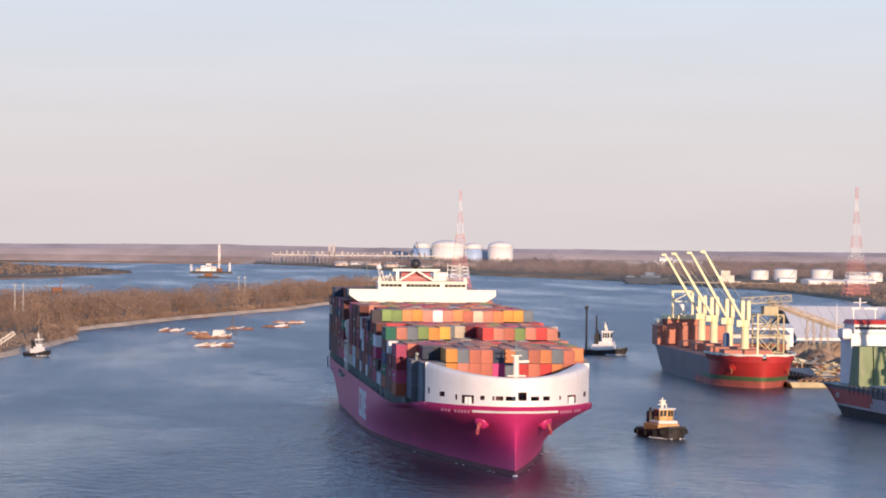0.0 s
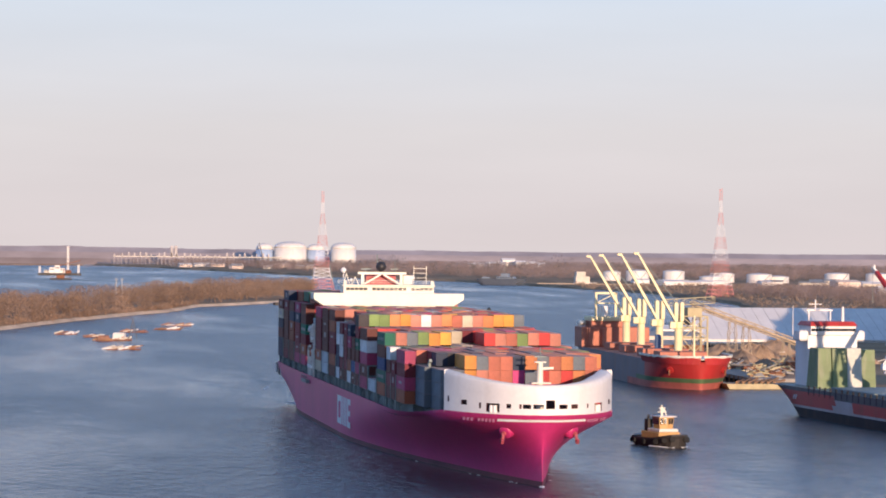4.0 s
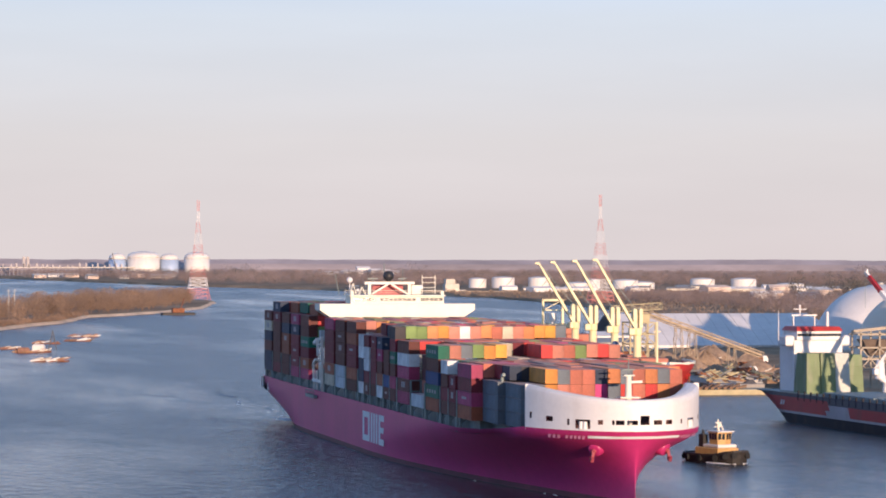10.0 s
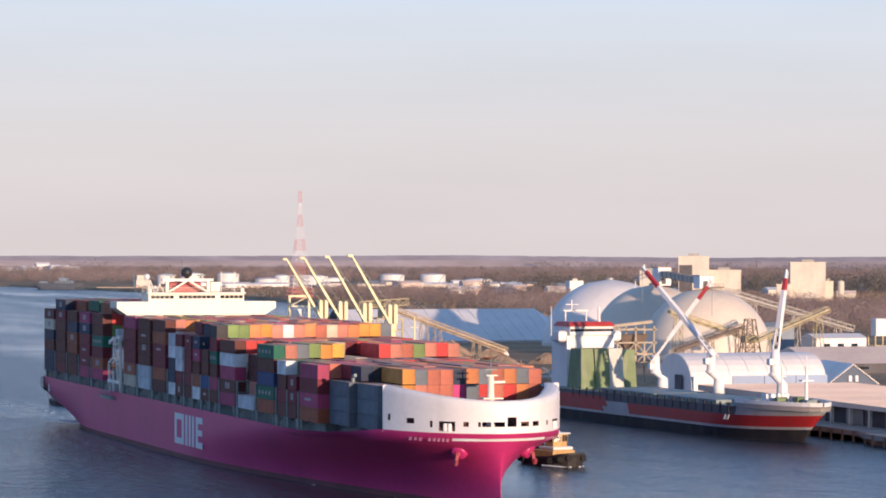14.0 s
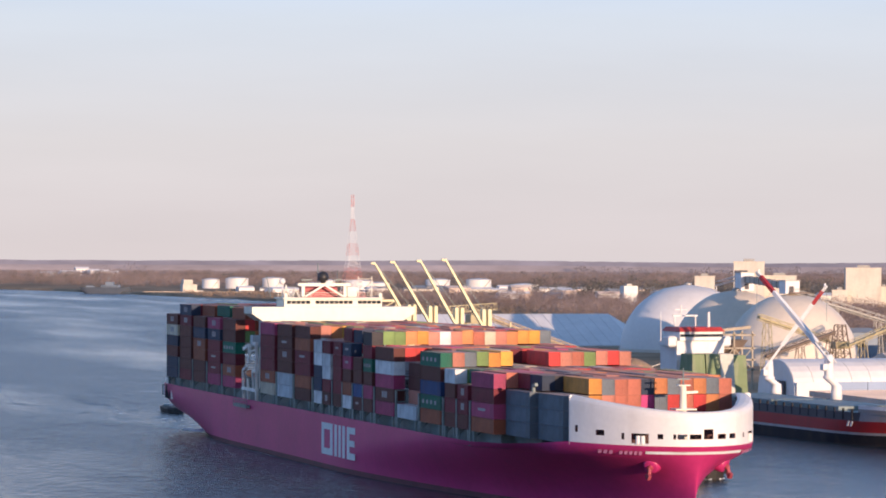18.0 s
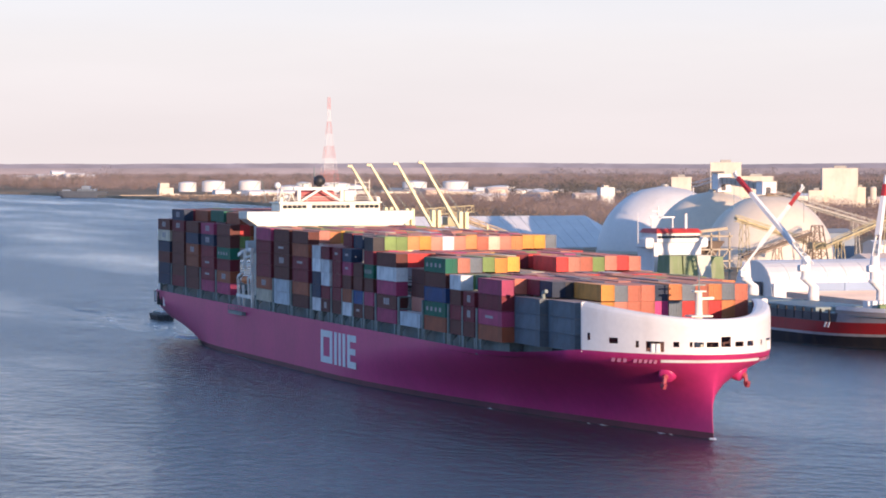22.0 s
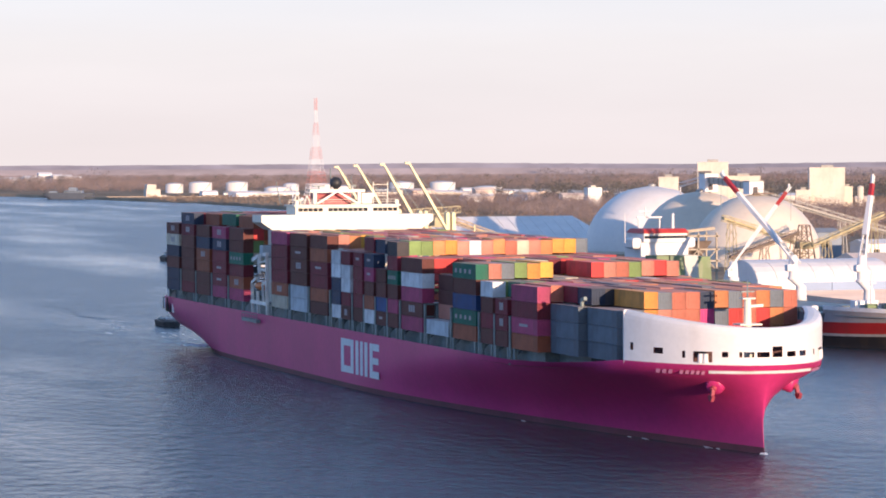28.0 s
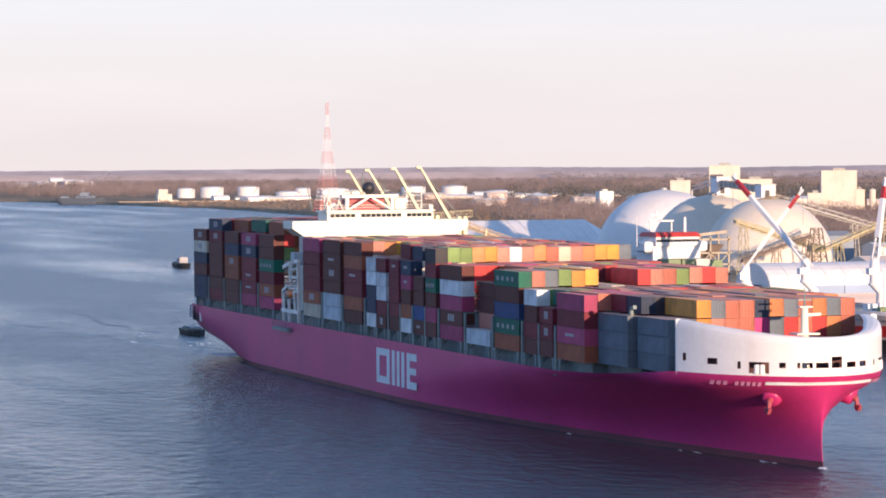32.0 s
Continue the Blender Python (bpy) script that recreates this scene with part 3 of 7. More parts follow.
for z0, z1 in ((4.4, 6.0), (6.0, 9.0), (9.0, MAIN)):
    y0, y1 = half_breadth(curve_at(AFT, z0), z0), half_breadth(curve_at(AFT, z1), z1)
    b.face([(curve_at(AFT, z0) - .02, y0, z0), (curve_at(AFT, z0) - .02, -y0, z0), (curve_at(AFT, z1) - .02, -y1, z1), (curve_at(AFT, z1) - .02, y1, z1)])
part("transom", b, M_HULL, ship)

for i in range(4):  # tall mooring ports by the stern corner
    b = Build()
    x = -150.4 + 2.5 * i
    y = -half_breadth(x, 8.4)
    b.box(x, y - 0.03, 7.3, x + 1.5, y + 0.12, 9.5, bevel=0.06)
    # the white plate stands in for daylight seen through its port
    part("mooring_port", b, M_SHIPWHITE if i == 3 else M_DARK, ship, "mooring port whitened for the daylight showing through" if i == 3 else "dark mooring port")
b = Build()
b.box(-150.2, -18.9, MAIN - 0.9, -146.6, -17.4, MAIN + 1.5, bevel=0.2)
part("deck_locker", b, M_SHIPWHITE, ship, "white locker on the stern corner")

# white bow bulwark with real openings
# from starboard: edge to edge across the ship, and height
OPENINGS = [(-15.55, -15.35, 15.0, 16.1), (-13.8, -13.0, 14.6, 15.6), (-11.2, -10.8, 14.2, 15.3), (-10.1, -8.0, 13.6, 15.35), (-6.9, -6.2, 14.4, 15.3), (-4.8, -4.3, 14.5, 15.3), (-4.1, -2.7, 14.5, 15.2), (-2.2, -0.5, 14.5, 15.2), (0.0, 1.7, 14.5, 16.0),
            (2.6, 4.1, 14.5, 15.2), (4.9, 6.4, 14.5, 15.2), (8.3, 8.8, 14.5, 15.3), (10.2, 12.2, 13.7, 15.3), (14.3, 14.9, 14.7, 15.5)]
BOW_HALF = 16.0


def rim_height(y):
    return 18.8 + 2.1 * (abs(y) / BOW_HALF) ** 2.2


def lean(y):
    """How much the curl of the rim grows towards the port shoulder."""
    return 1.0 + 1.5 * max(0.0, min(1.0, (y - 2.0) / 10.0)) ** 1.5


path, outs = [], []
for i in range(241):
    y = BOW_HALF * math.sin(-math.pi / 2 + math.pi * i / 240) or 0.01
    p = skin_point(y, DECK, 0.0)
    q = skin_point(y, DECK, 1.0)
    path.append(p)
    outs.append(Vector((q.x - p.x, q.y - p.y, 0)))
b = Build()
levels = [DECK, 13.65, 14.2, 14.45, 14.65, 14.95, 15.25, 15.55, 16.05]
upper = [(-1.3, 0.0), (-0.7, 0.05), (-0.3, 0.2), (-0.08, 0.48), (0.0, 0.85), (-0.12, 1.05)]  # height from the rim, and how far it curls in


def section(i, z, tuck=0.0):
    p = path[i] - outs[i] * tuck
    return (p.x, p.y, z)


for i in range(240):
    ym = (path[i].y + path[i + 1].y) / 2
    r0, r1 = rim_height(path[i].y), rim_height(path[i + 1].y)
    for z0, z1 in zip(levels, levels[1:]):
        zm = (z0 + z1) / 2
        if any(a < ym < e and zl < zm < zh for a, e, zl, zh in OPENINGS):
            for za, g in ((z0, 1), (z1, -1)):
                b.face([section(i, za), section(i + 1, za), section(i + 1, za, 0.3), section(i, za, 0.3)][::g])
            continue
        b.face([section(i, z0), section(i + 1, z0), section(i + 1, z1), section(i, z1)])
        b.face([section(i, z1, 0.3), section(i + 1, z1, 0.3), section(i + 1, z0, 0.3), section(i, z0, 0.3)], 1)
    b.face([section(i, levels[-1]), section(i + 1, levels[-1]), section(i + 1, r1 - 1.3), section(i, r0 - 1.3)])
    f0, f1 = lean(path[i].y), lean(path[i + 1].y)
    for (d0, t0), (d1, t1) in zip(upper, upper[1:]):
        b.face([section(i, r0 + d0, t0 * f0), section(i + 1, r1 + d0, t0 * f1), section(i + 1, r1 + d1, t1 * f1), section(i, r0 + d1, t1 * f0)])
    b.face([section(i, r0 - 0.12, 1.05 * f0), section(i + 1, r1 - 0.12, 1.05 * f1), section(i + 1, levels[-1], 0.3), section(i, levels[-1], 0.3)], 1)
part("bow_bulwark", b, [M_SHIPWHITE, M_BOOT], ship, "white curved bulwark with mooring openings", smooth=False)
for s, i in ((-1, 0), (1, 240)):
    b = Build()
    r = rim_height(BOW_HALF)
    x = path[i].x
    y0, y1 = sorted((s * BOW_HALF, s * (BOW_HALF - 1.0)))
    b.box(x - 0.35, y0, DECK - 0.5, x, y1, r, bevel=0.12)
    part("bulwark_end", b, M_SHIPWHITE, ship)
b = Build()  # white stripe under the rim
ys = [-8.2 + 16.4 * i / 60 for i in range(61)]
for y0, y1 in zip(ys, ys[1:]):
    p, q = skin_point(y0 or .01, 12.0), skin_point(y1 or .01, 12.0)
    p2, q2 = skin_point(y0 or .01, 12.45), skin_point(y1 or .01, 12.45)
    b.face([p, q, q2, p2])
part("stripe", b, M_LETTER, ship, "thin white stripe round the bow")
for y0, y1 in ((-9.6, -8.5), (10.6, 11.7)):  # rollers in the mooring ports
    for q in (0.25, 0.75):
        c = skin_point(lerp(y0, y1, q), 14.0, -0.1)
        b = Build()
        b.tube(c + Vector((0, 0, -0.4)), c + Vector((0, 0, 0.9)), 0.42, 0.38, 12)
        part("mooring_roller", b, M_SHIPWHITE, ship)
for s in (-1, 1):  # name on the bow: plain bars
    for i in range(8):
        b = Build()
        y = s * (13.4 - 0.56 * i) - s * (0.5 if i > 2 else 0)
        p, q, p2, q2 = skin_point(y, 11.8), skin_point(y - s * 0.36, 11.8), skin_point(y, 12.4), skin_point(y - s * 0.36, 12.4)
        b.face([p, q, q2, p2] if s < 0 else [q, p, p2, q2])
        part("name_bar", b, M_NAME, ship)
for s in (-1, 1):  # anchor pockets
    c = skin_point(s * 5.6, 9.6, 0)
    way = Vector((0.62, s * 0.62, -0.48)).normalized()
    b = Build()
    k0 = c - way * 3.2 + Vector((0, 0, 0.8))
    u = way.cross(Vector((0, 0, 1))).normalized()
    w = way.cross(u)
    rings = []
    for q, r in ((0.0, 2.3), (1.6, 1.95), (3.0, 1.6), (4.1, 1.42), (4.6, 1.25), (4.75, 0.95)):
        rings.append([k0 + way * q + u * (r * math.cos(2 * math.pi * j / 20)) + w * (r * math.sin(2 * math.pi * j / 20)) for j in range(20)])
    b.solid(rings)
    bolster = part("anchor_bolster", b, M_HULL, ship, "rounded magenta anchor bolster", smooth=True)
    b = Build()
    a = k0 + way * 4.7
    b.tube(a - way * 0.4, a + way * 0.5, 0.5, 0.42, 10)
    b.beam(a + way * 0.35 + Vector((0, 0, 0.2)), a + way * 0.5 + Vector((0, s * 0.15, -1.5)), 0.5)
    b.beam(a + way * 0.5 + Vector((-0.7, s * 0.2, -0.9)), a + way * 0.5 + Vector((-0.1, s * .2, -1.6)), 0.5)
    b.beam(a + way * 0.5 + Vector((0.6, s * 0.2, -0.9)), a + way * 0.5 + Vector((0.1, s * .2, -1.6)), 0.5)
    part("anchor", b, mat("magenta_and_rust_anchor", (0.34, 0.06, 0.085), 0.7, vary=0.3, scale=0.8), ship, "pinkish rusty stockless anchor")
b = Build()
b.tube((141.3, 0.8, 12.4), (141.3, 0.8, 22.6), 0.75, 0.5, 12)
b.box(139.9, -1.0, 18.6, 142.7, 2.6, 18.85)
b.box(140.6, -0.2, 22.5, 142.0, 1.8, 22.7)
b.beam((141.3, 1.0, 21.4), (141.3, 3.3, 21.5), 0.4)
part("foremast", b, M_CREAM, ship, "cream foremast with a small platform")
b = Build()
b.tube((141.3, 0.8, 22.7), (141.3, 0.8, 25.4), 0.16, 0.08, 6)
b.beam((141.3, -0.3, 23.6), (141.3, 1.9, 23.6), 0.22)
part("light_pole", b, M_STEEL, ship)

# added dark panel that makes the bow openings look unlit inside
b = Build()
b.solid([[(133.4, -12.8, 12.3), (134.4, 0, 12.3), (133.4, 12.8, 12.3), (133.2, 12.8, 12.3), (134.2, 0, 12.3), (133.2, -12.8, 12.3)], [(133.6, -12.8, 16.6), (134.8, 0, 16.6), (133.6, 12.8, 16.6), (133.4, 12.8, 16.6), (134.6, 0, 16.6), (133.4, -12.8, 16.6)]])
part("breakwater", b, M_DECK, ship, "dark red panel added behind the bow openings")

# hull logo: plain shapes in its colour
def side_plate(x0, z0, x1, z1, slant=0.0):
    b = Build()
    y = -HALF - 0.06
    b.solid([[(x0, y, z0), (x1, y, z0), (x1 + slant, y, z1), (x0 + slant, y, z1)], [(x0, y + .05, z0), (x1, y + .05, z0), (x1 + slant, y + .05, z1), (x0 + slant, y + .05, z1)]])
    part("logo_shape", b, M_LETTER, ship)


for q in ((-1.6, 2.9, 0.2, 9.3), (4.8, 2.9, 6.6, 9.3), (0.3, 2.9, 4.7, 4.2), (0.3, 8.0, 4.7, 9.3), (8.0, 2.9, 9.8, 9.3), (11.0, 2.9, 12.6, 9.3), (13.8, 2.9, 15.6, 9.3), (17.0, 2.9, 18.8, 9.3), (18.9, 2.9, 22.8, 4.2), (18.9, 5.5, 22.4, 6.7), (18.9, 8.0, 22.8, 9.3)):
    side_plate(*q)

# deck edge: lashing bridge posts and a low coaming
b = Build()
b.box(-147, -17.6, MAIN - 0.95, 104, 17.6, 12.85)
b.box(104.1, -15.2, MAIN - 0.95, 118, 15.2, 12.85)
b.box(118.1, -12.6, MAIN - 0.5, 131.5, 12.6, 12.85)
part("hatch_coaming", b, M_STEEL, ship, "grey steel hatch coaming")
post = Build()
post.box(-0.28, -0.25, MAIN - 0.9, 0.28, 0.25, 12.5)
post.box(-0.5, -0.3, 12.5, 0.5, 0.35, 12.86)
post.beam((0, 0, 11.6), (0, 1.2, 12.7), 0.2)
post_mesh = post.mesh("deck_post", M_STEEL)

M_BOX = {}
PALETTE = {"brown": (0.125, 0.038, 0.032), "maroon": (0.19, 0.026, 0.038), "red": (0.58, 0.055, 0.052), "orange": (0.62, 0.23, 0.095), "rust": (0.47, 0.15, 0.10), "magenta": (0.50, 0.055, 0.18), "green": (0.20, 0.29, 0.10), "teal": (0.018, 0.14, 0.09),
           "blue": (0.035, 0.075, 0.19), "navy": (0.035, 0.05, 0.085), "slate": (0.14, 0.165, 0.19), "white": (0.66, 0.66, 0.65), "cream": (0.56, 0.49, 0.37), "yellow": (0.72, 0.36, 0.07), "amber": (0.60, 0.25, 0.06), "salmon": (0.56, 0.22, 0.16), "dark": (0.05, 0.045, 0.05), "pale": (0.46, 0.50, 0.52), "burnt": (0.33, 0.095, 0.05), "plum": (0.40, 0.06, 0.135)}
# container tops carry a paler tone for the sunlight on their roofs
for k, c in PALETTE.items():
    M_BOX[k] = mat("container_" + k, c, 0.6, spec=0.22, pale_top=((0.66, 0.42, 0.34), 0.34), vary=0.14, scale=0.35, fine=2.5, dirt=(0.12, 0.07, 0.05), dirt_amount=0.3, per_object=0.16, wave=("X", 1.1))
M_DOORBAR = mat("container_bars", (0.30, 0.28, 0.27), 0.45, metal=0.4, vary=0.1, scale=1.0)
M_TIE = mat("container_logo_bar", (0.40, 0.35, 0.35), 0.6, vary=0.1, scale=1.0)
CW, TIER, ROW = 2.25, 2.6, 2.3  # width, tier height and pitch across
BOXES = {}


def box_mesh(length, colour, sign, top):
    """One freight container: corner posts, rails, inset walls, door bars, and maybe a plain bar for its marking."""
    key = (round(length, 1), colour, sign, top)
    if key in BOXES:
        return BOXES[key]
    b = Build()
    h, w, e = 2.55, CW, 0.05
    b.box(0.08, e, 0.10, length - 0.08, w - e, h - 0.05)
    for x in (0, length - 0.16):
        for y in (0, w - 0.16):
            b.box(x, y, 0, x + 0.16, y + 0.16, h)
    for y in (0, w - 0.1):
        b.box(0.16, y, 0, length - 0.16, y + 0.1, 0.16)
        b.box(0.16, y, h - 0.12, length - 0.16, y + 0.1, h)
    for x in (0, length - 0.1):
        b.box(x, 0.16, 0, x + 0.1, w - 0.16, 0.16)
        b.box(x, 0.16, h - 0.12, x + 0.1, w - 0.16, h)
    for y in (0.38, 0.84, 1.32, 1.78):
        b.box(length - 0.09, y, 0.16, length - 0.03, y + 0.06, h - 0.12, 0)
    if top:
        b.ribbed(0.12, 0.1, length - 0.12, w - 0.1, h - 0.05)
    if sign == 1:
        b.box(length * 0.30, -0.005, 1.15, length * 0.62, 0.04, 1.60, 2)
    elif sign == 2:
        for k in range(3):
            b.box(length * (0.36 + 0.10 * k), -0.005, 0.75, length * (0.43 + 0.10 * k), 0.04, 1.95, 2)
    elif sign == 3:
        for k in range(4):
            b.box(length * (0.10 + 0.2 * k), -0.005, 0.9, length * (0.18 + 0.2 * k), 0.04, 1.6, 2)
    BOXES[key] = b.mesh("container", [M_BOX[colour], M_DOORBAR, M_TIE])
    return BOXES[key]


TOPMIX = ["salmon", "rust", "orange", "red", "red", "cream", "maroon", "slate", "salmon", "green", "white", "rust", "orange", "red", "burnt", "magenta", "yellow", "salmon", "rust", "orange", "red", "orange"]
# after end, length, tiers of the inner rows, colours of the starboard stack from the top
COLUMNS = [
    (-147.0, 12.2, 6, "brown cream navy brown navy navy"), (-132.4, 12.2, 7, "navy maroon brown brown brown brown maroon"), (-118.2, 12.2, 7, "brown navy orange orange brown brown"),
    (-103.4, 12.2, 7, "magenta navy maroon maroon maroon magenta"), (-88.6, 12.2, 7, "brown brown teal maroon orange magenta"),
    (-53.8, 12.2, 6, "magenta maroon maroon maroon orange cream"), (-39.3, 12.2, 6, "brown brown brown brown pale pale"), (-24.7, 12.2, 6, "brown orange maroon maroon orange brown"),
    (-9.7, 6.06, 6, "white white navy navy white"), (-3.2, 6.06, 6, "maroon white white maroon brown"), (4.8, 6.06, 6, "maroon maroon maroon maroon brown"), (11.9, 6.06, 6, "navy magenta brown orange white"),
    (19.4, 6.06, 6, "brown brown blue brown"), (26.5, 6.06, 6, "dark maroon teal brown magenta brown"),
    (34.8, 12.2, 5, "brown white magenta brown magenta"), (49.2, 12.2, 5, "pale"), (63.8, 12.2, 5, "teal brown blue teal orange"), (78.4, 6.06, 4, "white brown maroon brown"), (85.6, 6.06, 4, "maroon maroon brown"), (93.6, 12.2, 4, "magenta maroon magenta orange"), (106.2, 12.2, 4, "slate slate slate"), (119.2, 12.2, 4, "slate slate slate"),
]
# colours across the inner rows, starboard to port, of the topmost tier and of the one below it
ACROSS = {
    1: "maroon brown rust", 2: "burnt rust orange", 3: "teal salmon rust", 4: "burnt amber orange rust salmon",
    10: "maroon navy rust", 11: "navy navy salmon", 12: "navy teal salmon rust",
    13: "green green orange amber salmon white salmon orange rust cream salmon orange amber yellow slate red",
    15: "brown maroon rust salmon orange slate cream maroon red",
    16: "salmon slate green amber yellow slate cream maroon red salmon rust green salmon red salmon salmon",
    17: "green teal salmon maroon green salmon navy rust", 18: "teal green rust maroon salmon slate rust salmon",
    19: "rust magenta magenta salmon maroon slate rust", 20: "maroon dark brown navy rust salmon maroon salmon slate orange rust salmon rust orange",
    21: "slate amber slate rust rust navy orange slate rust orange slate rust",
}
BELOW = {13: "rust green salmon rust orange red", 15: "brown burnt burnt", 16: "maroon navy brown", 20: "slate slate", 21: "slate amber salmon rust rust magenta slate red rust red orange rust"}
ZB = 12.85
rnd = random.Random(21)
grid = {}
for ci, (x, length, mid, colours) in enumerate(COLUMNS):
    edge_n = len(colours.split())
    if ci < 20:
        for r in range(17):
            n = edge_n if r == 0 else mid
            if r == 16:
                n = mid - 1
            if r in (1, 2) and ci in (8, 9, 15):
                n = 4 if ci == 15 else 5
            if ci == 12 and r == 1:
                n = 5
            if ci == 16 and r in (6, 7, 8):
                n = 4
            grid[ci, r] = (x, length, -19.6 + ROW * r, n)
    else:
        start, rows = (-17.5, 15) if ci == 20 else (-16.3, 13)
        for r in range(rows):
            n = 3 if r == 0 or (ci == 21 and r == 1) else 4
            grid[ci, r] = (x, length, start + ROW * r - (0.1 if 0 < r < 7 else 0), n)
stacks = Build()
mats_list = list(M_BOX)
count = 0
for (ci, r), (x, length, y, n) in grid.items():
    colours = COLUMNS[ci][3].split()
    ahead = min((g[3] for (cj, rj), g in grid.items() if cj == ci + 1 and abs(g[2] - y) < 2.2), default=0)
    lift = rnd.choice((0.0, 0.0, 0.06, 0.14, 0.2))
    beside = grid[ci, r - 1][3] if r else 0
    port = grid[ci, r + 1][3] if (ci, r + 1) in grid else 0
    for k in range(n):
        front = k >= (3 if ci == 4 else ahead)
        edge = r == 0 or k >= beside or k >= port
        if not (front or edge or k == n - 1):
            continue
        z = ZB + k * TIER + (lift if k == n - 1 and r else 0)
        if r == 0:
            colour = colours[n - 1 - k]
            # darker copies of orange and magenta put the starboard shade into the colour
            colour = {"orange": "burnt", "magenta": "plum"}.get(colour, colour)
        else:
            named = (ACROSS if k == n - 1 else BELOW if k == n - 2 else {}).get(ci, "").split()
            colour = named[r - 1] if r <= len(named) else rnd.choice(TOPMIX)
        sign = rnd.choice((0, 0, 1, 0, 2, 0, 0)) if r == 0 and colour not in ("pale", "slate", "dark") else 0
        if colour == "teal":
            sign = 3
        jit = rnd.uniform(-0.04, 0.04)
        pieces = [(x + jit, length, colour)]
        if ci == 20 and r == 1 and k == n - 1:
            pieces = [(x, 6.06, "maroon"), (x + 6.2, 6.06, "navy")]
        for px, pl, pc in pieces:
            if (r == 0 or (front and ci >= 9)) and count < 330:
                count += 1
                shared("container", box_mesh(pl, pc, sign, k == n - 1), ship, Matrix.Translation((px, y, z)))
            else:
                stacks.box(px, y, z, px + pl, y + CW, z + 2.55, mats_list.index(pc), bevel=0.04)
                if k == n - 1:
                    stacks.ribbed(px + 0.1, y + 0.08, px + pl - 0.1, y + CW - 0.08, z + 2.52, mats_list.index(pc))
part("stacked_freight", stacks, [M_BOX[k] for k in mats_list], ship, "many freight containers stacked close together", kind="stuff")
b = Build()
b.tube((117.2, -16.4, 20.6), (117.2, -16.4, 21.7), 0.35, 0.3, 8)
b.beam((117.2, -16.4, 21.6), (118.6, -16.4, 21.9), 0.55)
part("deck_vent", b, M_STEEL, ship, "bent grey ventilator standing by the forward stack")
for ci, (x, length, tiers, colours) in enumerate(COLUMNS):
    for q in (0.4, length - 0.4):
        if x + q > 103:
            continue
        shared("deck_post", post_mesh, ship, Matrix.Translation((x + q, -min(19.5, half_breadth(x + q, curve_at(SHEER, x + q) - 0.9) - 0.3), curve_at(SHEER, x + q) - MAIN if x > 110 else 0)))
for (x0, l0, _, _), (x1, _, _, _) in zip(COLUMNS, COLUMNS[1:]):  # lashing bridges between the stacks
    gap = x1 - x0 - l0
    if gap < 0.7 or gap > 5 or x1 > 100:
        continue
    c = x0 + l0 + gap / 2
    b = Build()
    w = min(0.35, gap * 0.3)
    for y in (-19.6, -17.4):
        b.box(c - w, y, MAIN - 0.9, c + w, y + 0.3, 18.0)
    for z in (13.2, 15.6, 17.8):
        b.box(c - w, -19.6, z, c + w, 19.6, z + 0.2)
    part("lashing_bridge", b, M_STEEL, ship, "grey steel lashing bridge")

# ---- superstructure of the container ship ----
Y0 = -1.0
b = Build()
b.box(-75, Y0 - 13.5, MAIN - 0.7, -64.5, Y0 + 13.5, 28.4)
house = part("deckhouse", b, M_CREAM, ship, "cream painted deckhouse")
b = Build()
sec = [(-18.0, 30.0), (-18.0, 31.5), (19.9, 31.5), (19.9, 30.0), (17.3, 28.4), (-15.6, 28.4)]
b.solid([[(-63.6, Y0 + y, z) for y, z in sec], [(-71.0, Y0 + y, z) for y, z in sec]])
part("bridge_wing", b, M_CREAM, ship, "full-width cream bridge wing")
b = Build()
b.box(-71, Y0 - 10.5, 31.5, -63.9, Y0 + 12.3, 33.3, bevel=0.1)
wheel = part("wheelhouse", b, M_CREAM, ship)
b = Build()
b.box(-71.5, Y0 - 10.9, 33.3, -63.4, Y0 + 12.6, 33.6)
part("wheelhouse_roof", b, M_CREAM, ship)
pane = Build()
pane.box(0, 0, 0, 0.06, 0.98, 0.72)
pane_mesh = pane.mesh("window_pane", M_GLASS)
for i in range(20):
    if i not in (5, 14):
        shared("window_pane", pane_mesh, wheel, Matrix.Translation((-63.93, Y0 - 9.9 + i * 1.1, 32.2)))
for y in (-10.5, 11.6):  # side lights at the wing roots
    b = Build()
    b.box(-64.6, Y0 + y, 33.6, -63.8, Y0 + y + 0.7, 34.6, bevel=0.08)
    part("side_light_box", b, M_CREAM, ship)
b = Build()
for y in (-5.4, 4.4):
    b.box(-67.4, Y0 + y - 0.35, 33.7, -66.6, Y0 + y + 0.35, 36.4)
b.box(-67.6, Y0 - 6.6, 36.2, -66.4, Y0 + 5.6, 36.8)
part("radar_gantry", b, M_CREAM, ship, "cream gantry on the wheelhouse roof")
for s, y in ((1, -5.0), (-1, 4.0)):
    b = Build()
    b.beam((-66.5, Y0 + y, 33.8), (-66.5, Y0 - 0.5 - s * 0.4, 36.2), 0.4)
    part("gantry_brace", b, M_CREAM, ship, "cream diagonal brace")
b = Build()
b.box(-74.5, Y0 - 4.2, 28.4, -69.5, Y0 + 3.4, 36.0, bevel=0.3)
part("funnel", b, mat("dark_red_funnel", (0.34, 0.04, 0.045), 0.5), ship, "dark red funnel casing")
b = Build()
prof = [(0.02, 36.8), (0.5, 36.85), (0.55, 37.1), (1.15, 37.5), (1.35, 38.2), (1.1, 38.95), (0.6, 39.35), (0.05, 39.45)]
b.lathe(-67, Y0 - 0.7, prof, 18)
part("radome", b, M_BLACK, ship, "black ball radome", smooth=True)
